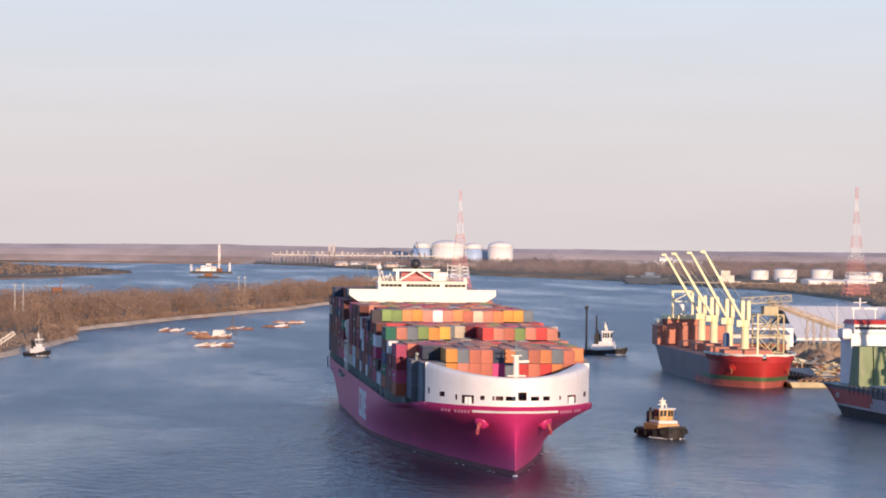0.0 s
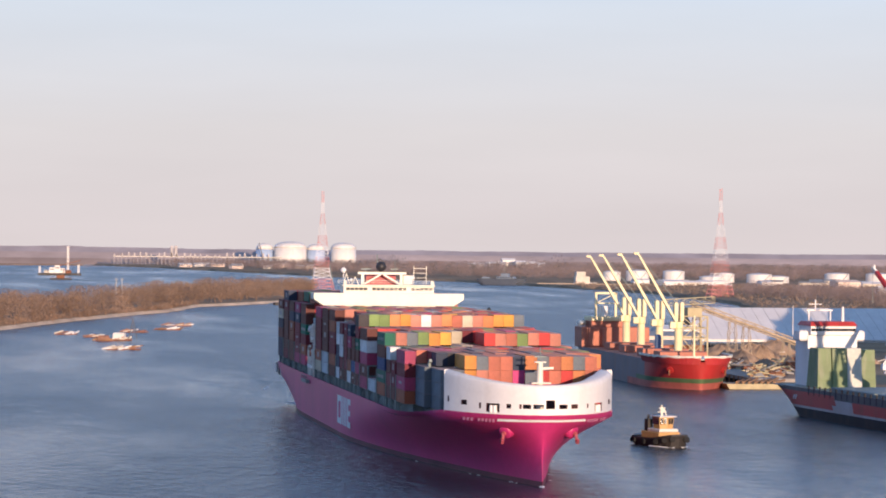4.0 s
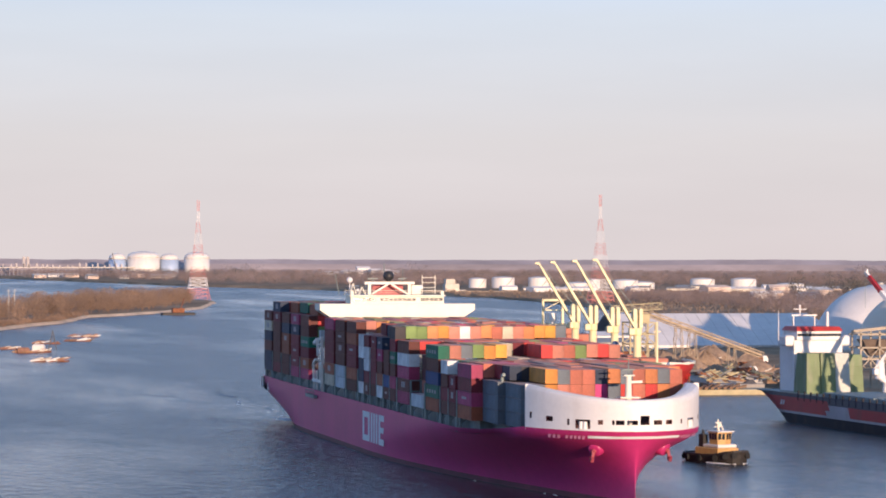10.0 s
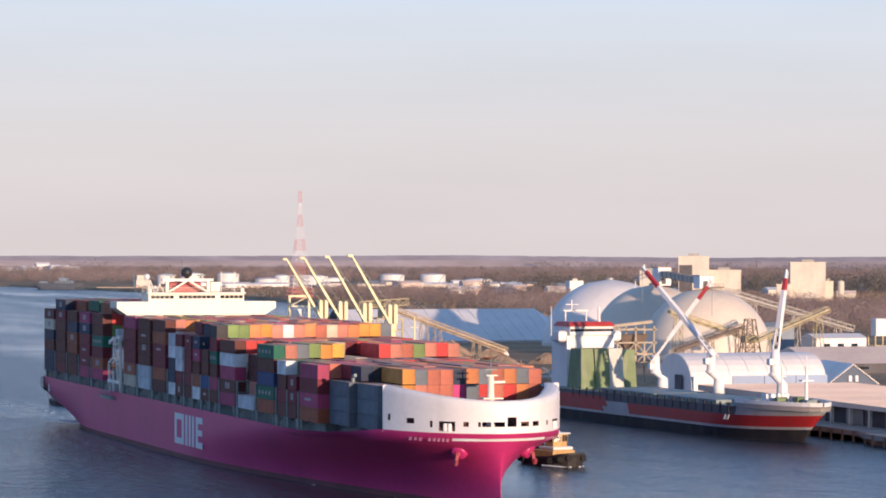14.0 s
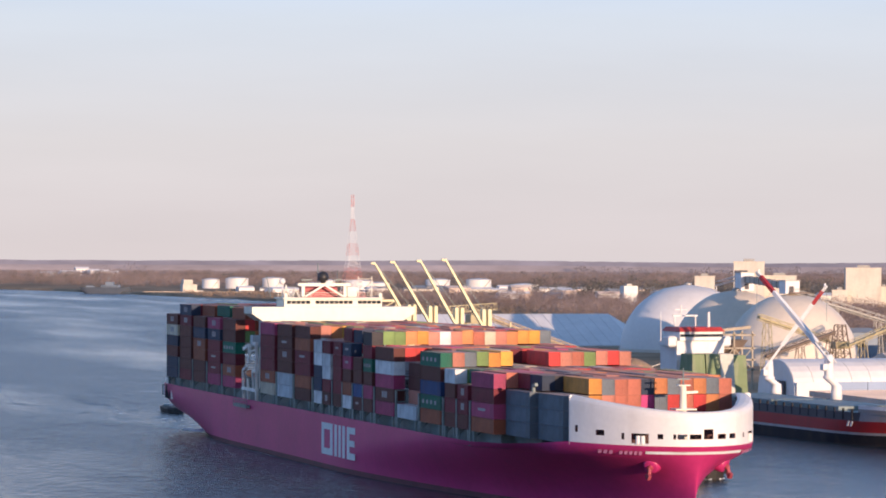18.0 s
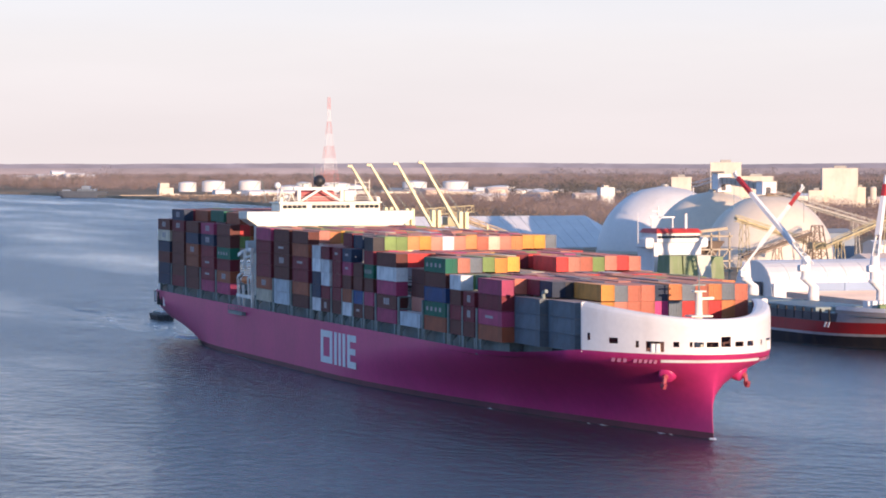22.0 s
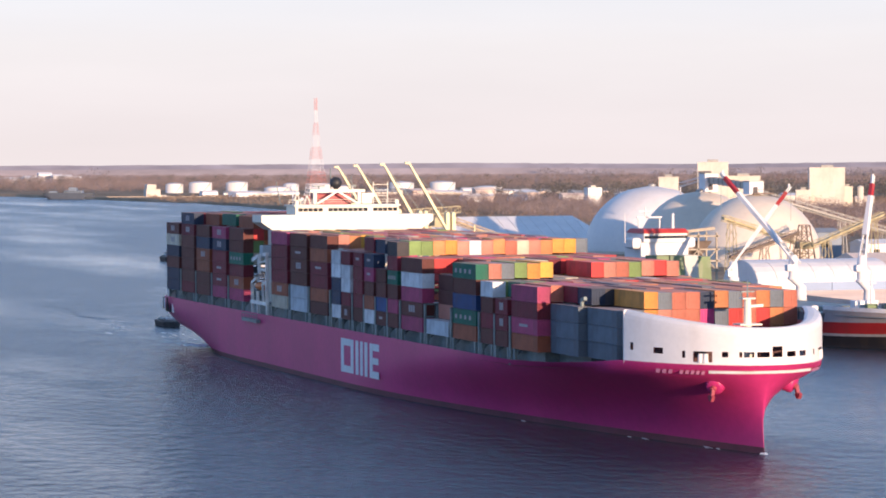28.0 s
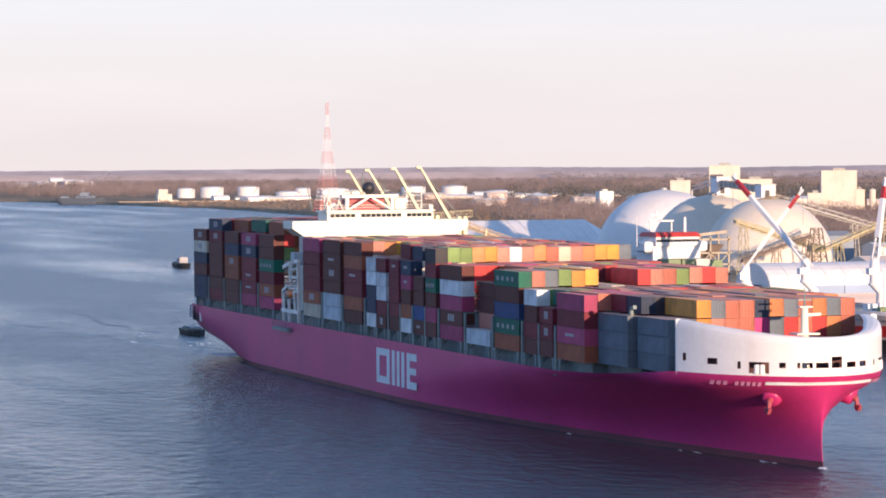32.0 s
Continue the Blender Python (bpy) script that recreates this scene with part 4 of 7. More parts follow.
for y, z, r in ((-10.2, 37.2, 0.75), (7.2, 35.4, 0.7), (-8.2, 34.7, 0.5)):
    b = Build()
    b.tube((-67, Y0 + y, 33.7), (-67, Y0 + y, z - r), 0.14, n=6)
    b.lathe(-67, Y0 + y, [(0.02, z - r), (r * .7, z - r * .7), (r, z), (r * .7, z + r * .7), (0.02, z + r)], 14)
    part("satellite_dome", b, M_SHIPWHITE, ship, smooth=True)
b = Build()
b.box(-68, Y0 + 4.9, 33.7, -66.4, Y0 + 7.0, 36.0, bevel=0.08)
part("roof_locker", b, M_CREAM, ship)
b = Build()
for y in (7.6, 10.8):
    b.beam((-67, Y0 + y, 33.7), (-67, Y0 + y, 38.4), 0.14)
for z in (35.4, 36.6, 37.8):
    b.beam((-67, Y0 + 7.6, z), (-67, Y0 + 10.8, z), 0.1)
for y in (-12, -9.5, -7, -4.5, 9.5, 11.5):
    b.beam((-63.6, Y0 + y, 33.7), (-63.6, Y0 + y, 34.7), 0.07)
b.beam((-63.6, Y0 - 12, 34.7), (-63.6, Y0 + 12, 34.7), 0.07)
b.beam((-63.6, Y0 - 12, 34.2), (-63.6, Y0 + 12, 34.2), 0.05)
part("roof_rail", b, M_CREAM, ship)
for y0, y1, z0, z1, r in ((-12.6, -13.6, 33.6, 38.5, 0.1), (-1.6, -1.6, 36.8, 41.3, 0.12), (3.0, 3.0, 36.8, 39.8, 0.08)):
    b = Build()
    b.tube((-68, Y0 + y0, z0), (-68, Y0 + y1, z1), r, n=5)
    part("aerial", b, M_STEEL, ship)
for y, top in ((-9.6, 36.4), (-7.4, 35.6)):  # tripods for the aerials
    for dx, dy in ((-0.9, -0.8), (0.9, -0.8), (0, 0.9)):
        b = Build()
        b.beam((-66 + dx, Y0 + y + dy, 33.6), (-66, Y0 + y, top), 0.16)
        part("tripod_leg", b, M_CREAM, ship)
for y, w in ((-4.6, 2.6), (2.6, 2.0)):
    b = Build()
    b.beam((-66.6, Y0 + y - w / 2, 37.5), (-66.6, Y0 + y + w / 2, 37.6), 0.26)
    b.tube((-66.6, Y0 + y, 36.8), (-66.6, Y0 + y, 37.5), 0.16, n=6)
    part("radar_scanner", b, M_STEEL, ship, "grey radar scanner bar on the gantry")
# boat station and accommodation ladder on the starboard side
M_DAVIT = mat("pale_davit_paint", (0.82, 0.79, 0.72), 0.55, vary=0.15, scale=0.4, dirt=(0.3, 0.2, 0.12))
DAVIT = [((-69.0, MAIN - 0.6), (-69.0, 17.2), 0.5), ((-64.5, MAIN - 0.6), (-64.5, 15.6), 0.5), ((-57.2, MAIN - 0.6), (-57.2, 17.6), 0.6), ((-70.0, 13.2), (-56.4, 13.2), 0.7), ((-69.4, 17.2), (-65.0, 18.2), 0.6), ((-60.5, 17.4), (-56.4, 17.4), 0.5), ((-60.5, 13.2), (-60.5, 17.4), 0.4),
         ((-57.4, 17.6), (-57.2, 23.6), 0.6), ((-62.0, 20.2), (-57.0, 20.2), 0.55), ((-68.5, 22.0), (-63.0, 23.0), 0.8), ((-63.5, 19.2), (-63.2, 23.0), 0.6), ((-60.0, 23.4), (-56.6, 23.6), 0.7), ((-63.0, 21.6), (-57.4, 22.2), 0.35)]
for (x0, z0), (x1, z1), w in DAVIT:
    b = Build()
    b.beam((x0, -19.5, z0), (x1, -19.7, z1), w)
    part("davit_arm", b, M_DAVIT, ship, "pale steel arm of the boat davit")
b = Build()
b.solid([[(-67.8 + 2 * k * 1.0, -18.9 + 0.9 * math.sin(a) * q, 16.6 + 0.9 * math.cos(a) * q) for a in [j * 0.785 for j in range(8)]] for k, q in ((0, .25), (.6, .9), (1.5, 1), (2.6, .9), (3.2, .25))])
part("rescue_boat", b, M_ORANGE, ship, "small orange rescue boat", smooth=True)
b = Build()
b.box(-72.5, -21.1, MAIN - 1.9, -60.5, -20.2, MAIN - 1.2)
b.beam((-72.5, -21.0, MAIN - 0.2), (-60.5, -21.0, MAIN - 0.2), 0.12)
for i in range(7):
    b.beam((-72.5 + 2 * i, -21.0, MAIN - 1.2), (-72.5 + 2 * i, -21.0, MAIN - 0.2), 0.1)
part("boarding_platform", b, M_STEEL, ship, "dark steel boarding platform over the side")
b = Build()
b.box(-66.0, -18.8, 22.6, -63.4, -16.4, 25.2, bevel=0.1)
part("locker_panel", b, mat("pale_grey_panel", (0.42, 0.46, 0.46), 0.6), ship)
# mooring port marks at the stern and foam at the waterline
b = Build()
b.box(-148.6, -20.06, 8.2, -147.6, -19.9, 10.6)
part("stern_mark", b, M_LETTER, ship)
for x, w in ((-149.8, 1.0), (-146.2, 0.8)):
    b = Build()
    b.box(x, -20.0, 8.0, x + w, -19.8, 10.8)
    part("mooring_port", b, M_DARK, ship)
rnd = random.Random(77)
b = Build()  # the small bow wave at the stem
b.solid([[(148.6, -0.6, 0.0), (150.0, -0.15, 0.0), (150.0, 0.15, 0.0), (148.6, 0.6, 0.0)], [(148.8, -0.4, 0.2), (149.6, -0.1, 0.15), (149.6, 0.1, 0.15), (148.8, 0.4, 0.2)]])
part("foam", b, M_FOAM, ship)
for i in range(12):
    x = lerp(70, 147.5, rnd.random() ** 0.7)
    s = -1 if rnd.random() < 0.75 else 1
    y = s * (half_breadth(x, 0.1) + rnd.uniform(0.2, 1.4))
    b = Build()
    L, w = rnd.uniform(0.8, 2.6), rnd.uniform(0.10, 0.25)
    b.solid([[(x - L, y, 0.0), (x, y - w, 0.0), (x + L, y, 0.0), (x, y + w, 0.0)], [(x - L * .6, y, 0.03), (x, y - w * .5, 0.04), (x + L * .6, y, 0.03), (x, y + w * .5, 0.04)]])
    part("foam", b, M_FOAM, ship)

# ---- moored bulk carrier with four yellow deck cranes ----
M_REDHULL = mat("red_bow_paint", (0.42, 0.03, 0.028), 0.5, vary=0.12, scale=0.12, dirt=(0.2, 0.05, 0.04), dirt_amount=0.3)
M_GREYHULL = mat("grey_side_paint", (0.13, 0.115, 0.135), 0.55, vary=0.15, scale=0.12, dirt=(0.2, 0.09, 0.06))
M_GREENBAND = mat("green_hull_band", (0.09, 0.14, 0.06), 0.6, vary=0.2, scale=0.2)
M_CRANEYEL = mat("pale_yellow_crane_paint", (0.82, 0.70, 0.40), 0.5, vary=0.08, scale=0.3, dirt=(0.4, 0.25, 0.1), dirt_amount=0.2)
M_SALMON = mat("salmon_hatch_paint", (0.45, 0.16, 0.10), 0.65, vary=0.15, scale=0.25, dirt=(0.2, 0.08, 0.05))


def simple_hull(b, length, half, levels, bow, stern, mi_of, flare=0.35, stations=40, full=3.4):
    """A ship's hull; x forward from -length/2; levels of height; bow: length of the forebody; mi_of picks the colour by height and place."""
    for z0, z1 in zip(levels, levels[1:]):
        for i in range(stations):
            quad = []
            for t, z in ((i / stations, z0), ((i + 1) / stations, z0), ((i + 1) / stations, z1), (i / stations, z1)):
                h = max(0.0, (z - 0) / max(levels))
                stem = length / 2 - (1 - h) * flare * bow * 0.35
                aft = -length / 2 + (1 - h) * stern * 0.6
                x = lerp(aft, stem, 1 - (1 - t) ** 1.5)
                y = half
                if x > stem - bow:
                    u = (x - stem + bow) / bow
                    y = half * max(0.0, 1 - u ** lerp(1.6, full, h)) ** lerp(0.9, 0.55, h)
                if x < aft + stern:
                    u = (aft + stern - x) / stern
                    y = half * (1 - u ** 3 * lerp(0.6, 0.12, h))
                quad.append((x, y, z))
            xm, zm = (quad[0][0] + quad[1][0]) / 2, (z0 + z1) / 2
            m = mi_of(xm, zm)
            b.face([(x, -y, z) for x, y, z in quad], m)
            b.face([(x, y, z) for x, y, z in quad[::-1]], m)
        qa = -length / 2 + (1 - z0 / max(levels)) * stern * 0.6
        qb = -length / 2 + (1 - z1 / max(levels)) * stern * 0.6
        ya, yb = half * (1 - lerp(0.6, 0.12, max(0, z0) / max(levels))), half * (1 - lerp(0.6, 0.12, z1 / max(levels)))
        b.face([(qa, ya, z0), (qa, -ya, z0), (qb, -yb, z1), (qb, yb, z1)], mi_of(qa, (z0 + z1) / 2))


bulk = thing("bulk_carrier", "red and grey bulk carrier with four raised yellow cranes, moored", "ship", at=(114.8, 272.5, 0), turn=-90.3)
M_BULKBOOT = mat("faded_red_boot_paint", (0.46, 0.12, 0.09), 0.65, vary=0.2, scale=0.2, dirt=(0.2, 0.08, 0.05))
b = Build()
simple_hull(b, 149, 12.2, [-2.5, 0.0, 1.0, 2.0, 3.4, 5.0, 7.0, 8.6], 26, 20, lambda x, z: 3 if z < 2.0 and x > 20 else 2 if z < 3.4 and x > 36 else 0 if x > 46 else 1, flare=0.25, full=2.9)
part("hull", b, [M_REDHULL, M_GREYHULL, M_GREENBAND, M_BULKBOOT], bulk, "grey-sided hull with a red bow and green band", smooth=True)
def bulk_outline(x0, x1, half=11.9, n=24):
    pts = []
    for i in range(n + 1):
        x = lerp(x0, x1, i / n)
        u = max(0.0, min(1.0, (x - 48.6) / 26))
        pts.append((x, half * max(0.004, 1 - u ** 2.9) ** 0.55))
    return pts


for s in (-1, 1):  # bulwark of the forecastle, flaring over the hull
    b = Build()
    lower, upper = bulk_outline(43.5, 74.5, 12.2, 40), bulk_outline(43.5, 74.9, 13.3, 40)
    b.solid([[(x, s * y, 7.8), (xu, s * yu, 10.0), (xu, s * max(0.0, yu - 0.15), 10.0), (x, s * max(0.0, y - 0.15), 7.8)] for (x, y), (xu, yu) in zip(lower, upper)])
    part("bulwark", b, M_REDHULL, bulk, "flared red forecastle bulwark")
for z, x0, x1 in ((8.5, -73, 48), (9.45, 46, 74.4)):
    pts = bulk_outline(x0, x1)
    b = Build()
    b.solid([[(x, -y, z - 0.2) for x, y in pts] + [(x, y, z - 0.2) for x, y in pts[::-1]], [(x, -y, z) for x, y in pts] + [(x, y, z) for x, y in pts[::-1]]])
    part("deck", b, M_SALMON if z < 9 else M_CREAM, bulk, "rust-red main deck" if z < 9 else "pale forecastle deck")
pts = bulk_outline(43.5, 74.9, 13.3, 40)
for s in (-1, 1):  # pale wavy rail on the forecastle edge
    b = Build()
    b.solid([[(x, s * (y - 0.16), 10.0), (x, s * (y + 0.1), 9.75 + 0.12 * math.sin(x * 1.3)), (x, s * (y + 0.14), 10.4 + 0.12 * math.sin(x * 1.7)), (x, s * (y - 0.16), 10.4 + 0.12 * math.sin(x * 1.7))] for x, y in pts])
    part("bow_rail", b, M_CREAM, bulk, "pale rail round the forecastle")
for x in (-42, -17, 12, 38):
    b = Build()
    b.box(x, -7.5, 8.5, x + 10, 7.5, 10.8, bevel=0.2)
    part("hatch_cover", b, M_SALMON, bulk, "salmon red hatch cover")
for i, y in enumerate((322.5, 298.0, 269.0, 240.5)):
    cx = 272.5 - y
    cy = 1.8
    b = Build()
    b.solid([[(cx + r * math.cos(2 * math.pi * j / 16), cy + r * math.sin(2 * math.pi * j / 16), z) for j in range(16)] for z, r in ((8.5, 1.35), (17.4, 1.25), (17.7, 1.5), (19.8, 1.55))])
    post_ = part("crane_post", b, M_CRANEYEL, bulk, "pale yellow crane post")
    for s in (-1, 1):
        b = Build()
        b.box(cx - 1.2, cy + s * 0.95 - 0.55, 19.7, cx + 1.2, cy + s * 0.95 + 0.55, 26.0, bevel=0.3)
        part("crane_head", b, M_CRANEYEL, post_)
    tip = Vector((cx + 0.4, cy - 13.2 - 0.4 * (i % 2), 40.2 + 0.5 * i))
    foot = Vector((cx + 1.3, cy - 1.0, 19.6))
    d = (tip - foot).normalized()
    side = Vector((0.9, 0, 0))
    b = Build()
    up_ = d.cross(side).normalized() * 0.42
    b.solid([[p + side * q - up_ * g, p - side * q - up_ * g, p - side * q + up_ * g, p + side * q + up_ * g] for p, q, g in ((foot, 0.95, 0.6), (foot.lerp(tip, 0.3), 0.95, 1.0), (foot.lerp(tip, 0.8), 0.6, 0.8), (tip, 0.45, 0.55))])
    part("crane_jib", b, M_CRANEYEL, bulk, "raised pale yellow crane jib")
    b = Build()
    b.beam(tip - d * 0.6, tip + Vector((0.2, -1.2, -0.3)), 0.7)
    part("jib_head", b, M_CRANEYEL, bulk)
    for s in (-0.4, 0.4):
        b = Build()
        b.tube((cx + s, cy - 0.6, 25.8), tip + Vector((s * 0.5, 0, 0)), 0.05, n=4)
        part("crane_wire", b, M_STEEL, bulk)
    b = Build()
    b.box(cx + 0.4, cy - 3.1, 17.6, cx + 2.4, cy - 1.3, 19.8, bevel=0.25)
    part("crane_cab", b, M_CRANEYEL, bulk)
b = Build()
b.lathe(17.5, -1.6, [(1.1, 8.5), (1.1, 14.6), (0.7, 15.2), (0.1, 15.3)], 12)
part("deck_tank", b, mat("dull_blue_tank", (0.10, 0.16, 0.28), 0.5, vary=0.15, scale=0.4), bulk, "dull blue upright tank on deck")
b = Build()
b.box(-73, -11.9, 8.5, -60, 12.0, 15.3, bevel=0.2)
part("deckhouse", b, M_SALMON, bulk, "salmon painted deckhouse")
for y in (-9.5, -5.0):
    b = Build()
    b.box(-60.0, y, 8.6, -58.6, y + 1.6, 15.0, bevel=0.15)
    part("vent_casing", b, M_SALMON, bulk)
b = Build()
b.box(-72, -8.4, 15.3, -61, 3.4, 17.4, bevel=0.2)
part("upper_house", b, M_SALMON, bulk)
b = Build()
b.box(-73, -8.6, 17.4, -60.4, 3.6, 18.9, bevel=0.2)
part("bridge_deck", b, M_CRANEYEL, bulk, "cream bridge deck")
b = Build()
b.box(-68, -4.6, 18.9, -63, -1.8, 22.6, bevel=0.2)
part("funnel", b, M_SHIPWHITE, bulk, "white funnel casing")
b = Build()
for y in (-5.8, 1.2):
    b.beam((-66, y, 18.8), (-66, y, 27.3), 0.7)
b.beam((-66, -6.2, 27.0), (-66, 1.6, 27.0), 0.7)
b.beam((-66, -5.8, 23.5), (-66, 1.2, 23.5), 0.4)
b.beam((-66, -5.8, 23.5), (-66, 1.2, 27.0), 0.22)
part("mast_gantry", b, M_CRANEYEL, bulk, "cream goalpost mast")
b = Build()
b.tube((60, 0.6, 9.4), (60, 0.6, 22.5), 0.4, 0.22, 8)
b.beam((60, -0.6, 19.4), (60, 1.8, 19.4), 0.25)
part("foremast", b, M_CRANEYEL, bulk)
for s in (-1, 1):
    b = Build()
    c = Vector((66.5, s * 7.9, 6.2))
    b.tube(c - Vector((1.2, s * 1.0, -0.5)), c + Vector((0.6, s * 0.7, -0.4)), 1.3, 1.1, 14)
    part("anchor_pocket", b, M_REDHULL, bulk)
    b = Build()
    b.beam(c + Vector((0.7, s * 0.9, -0.2)), c + Vector((0.8, s * 0.9, -2.0)), 0.4)
    part("anchor", b, M_RUST, bulk)
b = Build()
b.solid([[(-72 + q, -10.3 + w * math.cos(j * 0.785), 16.6 + w * 0.8 * math.sin(j * 0.785)) for j in range(8)] for q, w in ((0, 0.3), (1.2, 1.3), (4.8, 1.4), (6.2, 0.4))])
part("lifeboat", b, M_CREAM, bulk, "pale covered lifeboat", smooth=True)


# ---- moored heavy-lift cargo ship ----
M_CARGODARK = mat("dark_slate_hull", (0.026, 0.027, 0.033), 0.6, spec=0.15, vary=0.15, scale=0.12, dirt=(0.1, 0.07, 0.05))
M_CARGOGREY = mat("light_grey_hull", (0.40, 0.39, 0.40), 0.5, vary=0.1, scale=0.15, dirt=(0.2, 0.12, 0.08))
M_CARGORED = mat("cargo_red_band", (0.42, 0.025, 0.03), 0.5, vary=0.12, scale=0.15, dirt=(0.15, 0.05, 0.04))
M_CRANEWHITE = mat("white_crane_paint", (0.80, 0.77, 0.73), 0.45, vary=0.06, scale=0.3, dirt=(0.45, 0.35, 0.27), dirt_amount=0.15)
M_HATCHGREEN = mat("pale_green_hatch_paint", (0.17, 0.225, 0.10), 0.6, vary=0.12, scale=0.25, dirt=(0.35, 0.33, 0.25), dirt_amount=0.5)
M_HATCHPALE = mat("pale_tarpaulin", (0.55, 0.54, 0.46), 0.7, vary=0.1, scale=0.3, fine=1.5, bump=0.3)
CARGO_AT, CARGO_TURN = (121.0, 16, 0), -86.3
cargo = thing("cargo_ship", "grey and red cargo ship with white cranes, moored at the quay", "ship", at=CARGO_AT, turn=CARGO_TURN)
to_cargo = pose(*CARGO_AT, 0, 0, CARGO_TURN).inverted()


def cp(x, y, z):
    return to_cargo @ Vector((x, y, z))


b = Build()
simple_hull(b, 158, 9.8, [-2.5, 0.0, 1.2, 2.4, 3.0, 4.2, 5.6, 6.6, 7.6], 36, 26, lambda x, z: 0 if z < 2.4 else 1 if z < 3.0 else (1 if -18 < x < -4 else 2) if z < (6.6 if x < -18 else 5.6) else 1 if x > 52 else 3, flare=0.75, full=2.0, stations=60)
b.v = [(x if x > -40 else -40 + (x + 40) * 0.75, y, z) for x, y, z in b.v]
b.v = [(x - 1 + (0.5 * max(0, z) ** 1.0 * max(0, (x - 60) / 19) ** 2 * 0.35 if z > 0 else 0), y, z + (0.9 * max(0, (x - 40) / 39) ** 2 if z > 2 else 0)) for x, y, z in b.v]
b.v = [(x if x < 50 else 50 + (x - 50) * 0.91, y, z) for x, y, z in b.v]
part("hull", b, [M_CARGODARK, M_CARGOGREY, M_CARGORED, mat("dark_upper_side", (0.10, 0.095, 0.10), 0.6, vary=0.2, scale=0.2)], cargo, "slate hull with a broken red band", smooth=True)
b = Build()
n = 90
pts = []
for i in range(n + 1):
    x = lerp(-69.5, 78.5, i / n)
    u = max(0.0, (x - 42.5) / 36)
    pts.append((x if x < 50 else 50 + (x - 50) * 0.91, 9.6 * max(0.004, 1 - min(1.0, u) ** 2.0) ** 0.55))
b.solid([[(x, -y, 7.3) for x, y in pts] + [(x, y, 7.3) for x, y in pts[::-1]], [(x, -y, 7.55) for x, y in pts] + [(x, y, 7.55) for x, y in pts[::-1]]])
part("deck", b, M_STEEL, cargo, "grey-green cargo deck")
b = Build()
b.solid([[(x, -y, 7.5) for x, y in pts if x > 50] + [(x, y, 7.5) for x, y in pts[::-1] if x > 50], [(x * 1.004, -y, 8.5) for x, y in pts if x > 50] + [(x * 1.004, y, 8.5) for x, y in pts[::-1] if x > 50]])
part("forecastle", b, mat("tan_grey_forecastle", (0.34, 0.29, 0.26), 0.6, vary=0.15, scale=0.2), cargo, "raised tan-grey forecastle")
# raised rim, windlasses, bollards and mast on the forecastle
rim = [(x, y) for x, y in pts if x > 50]
for s_ in (-1, 1):
    b = Build()
    b.solid([[(xx * 1.004, s_ * yy, 8.5), (xx * 1.004, s_ * max(0.0, yy - 0.25), 8.5), (xx * 1.006, s_ * max(0.0, yy - 0.25), 9.4), (xx * 1.006, s_ * yy, 9.4)] for xx, yy in rim])
    part("bulwark", b, M_CRANEWHITE, cargo, "cream bulwark rim round the bow")
for y in (-2.6, 2.6):
    b = Build()
    b.tube((61, y - 1.3, 9.4), (61, y + 1.3, 9.4), 0.7, 0.7, 12)
    b.box(60.2, y - 1.6, 8.5, 61.8, y + 1.6, 9.0, bevel=0.08)
    part("windlass", b, M_HATCHGREEN, cargo, "green anchor windlass")
for x, y in ((55, -6.5), (55, 6.5), (65, -4.5), (65, 4.5)):
    b = Build()
    for dx in (0, 1.0):
        b.tube((x + dx, y, 8.5), (x + dx, y, 9.3), 0.25, 0.28, 8)
    part("bollard", b, M_BLACK, cargo)
b = Build()
b.tube((56.5, 0, 8.5), (56.5, 0, 16.7), 0.35, 0.18, 8)
b.beam((56.5, -1.2, 14.6), (56.5, 1.2, 14.6), 0.2)
part("foremast", b, M_CRANEWHITE, cargo)
b = Build()
b.box(52, -3, 8.5, 54.4, 3, 10.5, bevel=0.1)
part("bosun_store", b, M_CRANEWHITE, cargo)
for x0, x1 in ((-26, 6), (9, 40)):
    b = Build()
    b.box(x0, -8.6, 7.5, x1, 6.4, 8.6, bevel=0.15)
    part("hatch_cover", b, M_STEEL, cargo, "flat grey-green hatch cover")
for i in range(22):
    b = Build()
    x = -40 + i * 4.2
    b.box(x, -9.86, 5.9, x + 0.5, -9.5, 8.4)
    part("rail_stanchion", b, M_CARGODARK, cargo)
for x in (-52, 46):
    for k in range(2):
        b = Build()
        b.solid([[(x + 1.6 * k, -9.88, 4.4), (x + 1.6 * k + 0.7, -9.88, 4.4), (x + 1.6 * k + 1.5, -9.88, 5.6), (x + 1.6 * k + 0.8, -9.88, 5.6)], [(x + 1.6 * k, -9.75, 4.4), (x + 1.6 * k + 0.7, -9.75, 4.4), (x + 1.6 * k + 1.5, -9.75, 5.6), (x + 1.6 * k + 0.8, -9.75, 5.6)]])
        part("hull_mark", b, M_LETTER, cargo)
# accommodation
b = Build()
b.box(-64, -5.2, 7.5, -54, 8.4, 21.0, bevel=0.15)
part("deckhouse", b, M_SHIPWHITE, cargo, "white deckhouse")
b = Build()
b.box(-62, -6.6, 19.6, -54.6, 9.8, 20.9, bevel=0.2)
part("bridge_wing", b, M_SHIPWHITE, cargo)
for s in (-1, 1):
    b = Build()
    b.box(-59.0, 1.6 + s * 7.8 - 1.2, 19.4, -54.4, 1.6 + s * 7.8 + 1.2, 22.2, bevel=0.4)
    part("wing_cab", b, M_SHIPWHITE, cargo)
b = Build()
b.box(-63, -4.6, 21.0, -53.4, 7.8, 23.4, bevel=0.1)
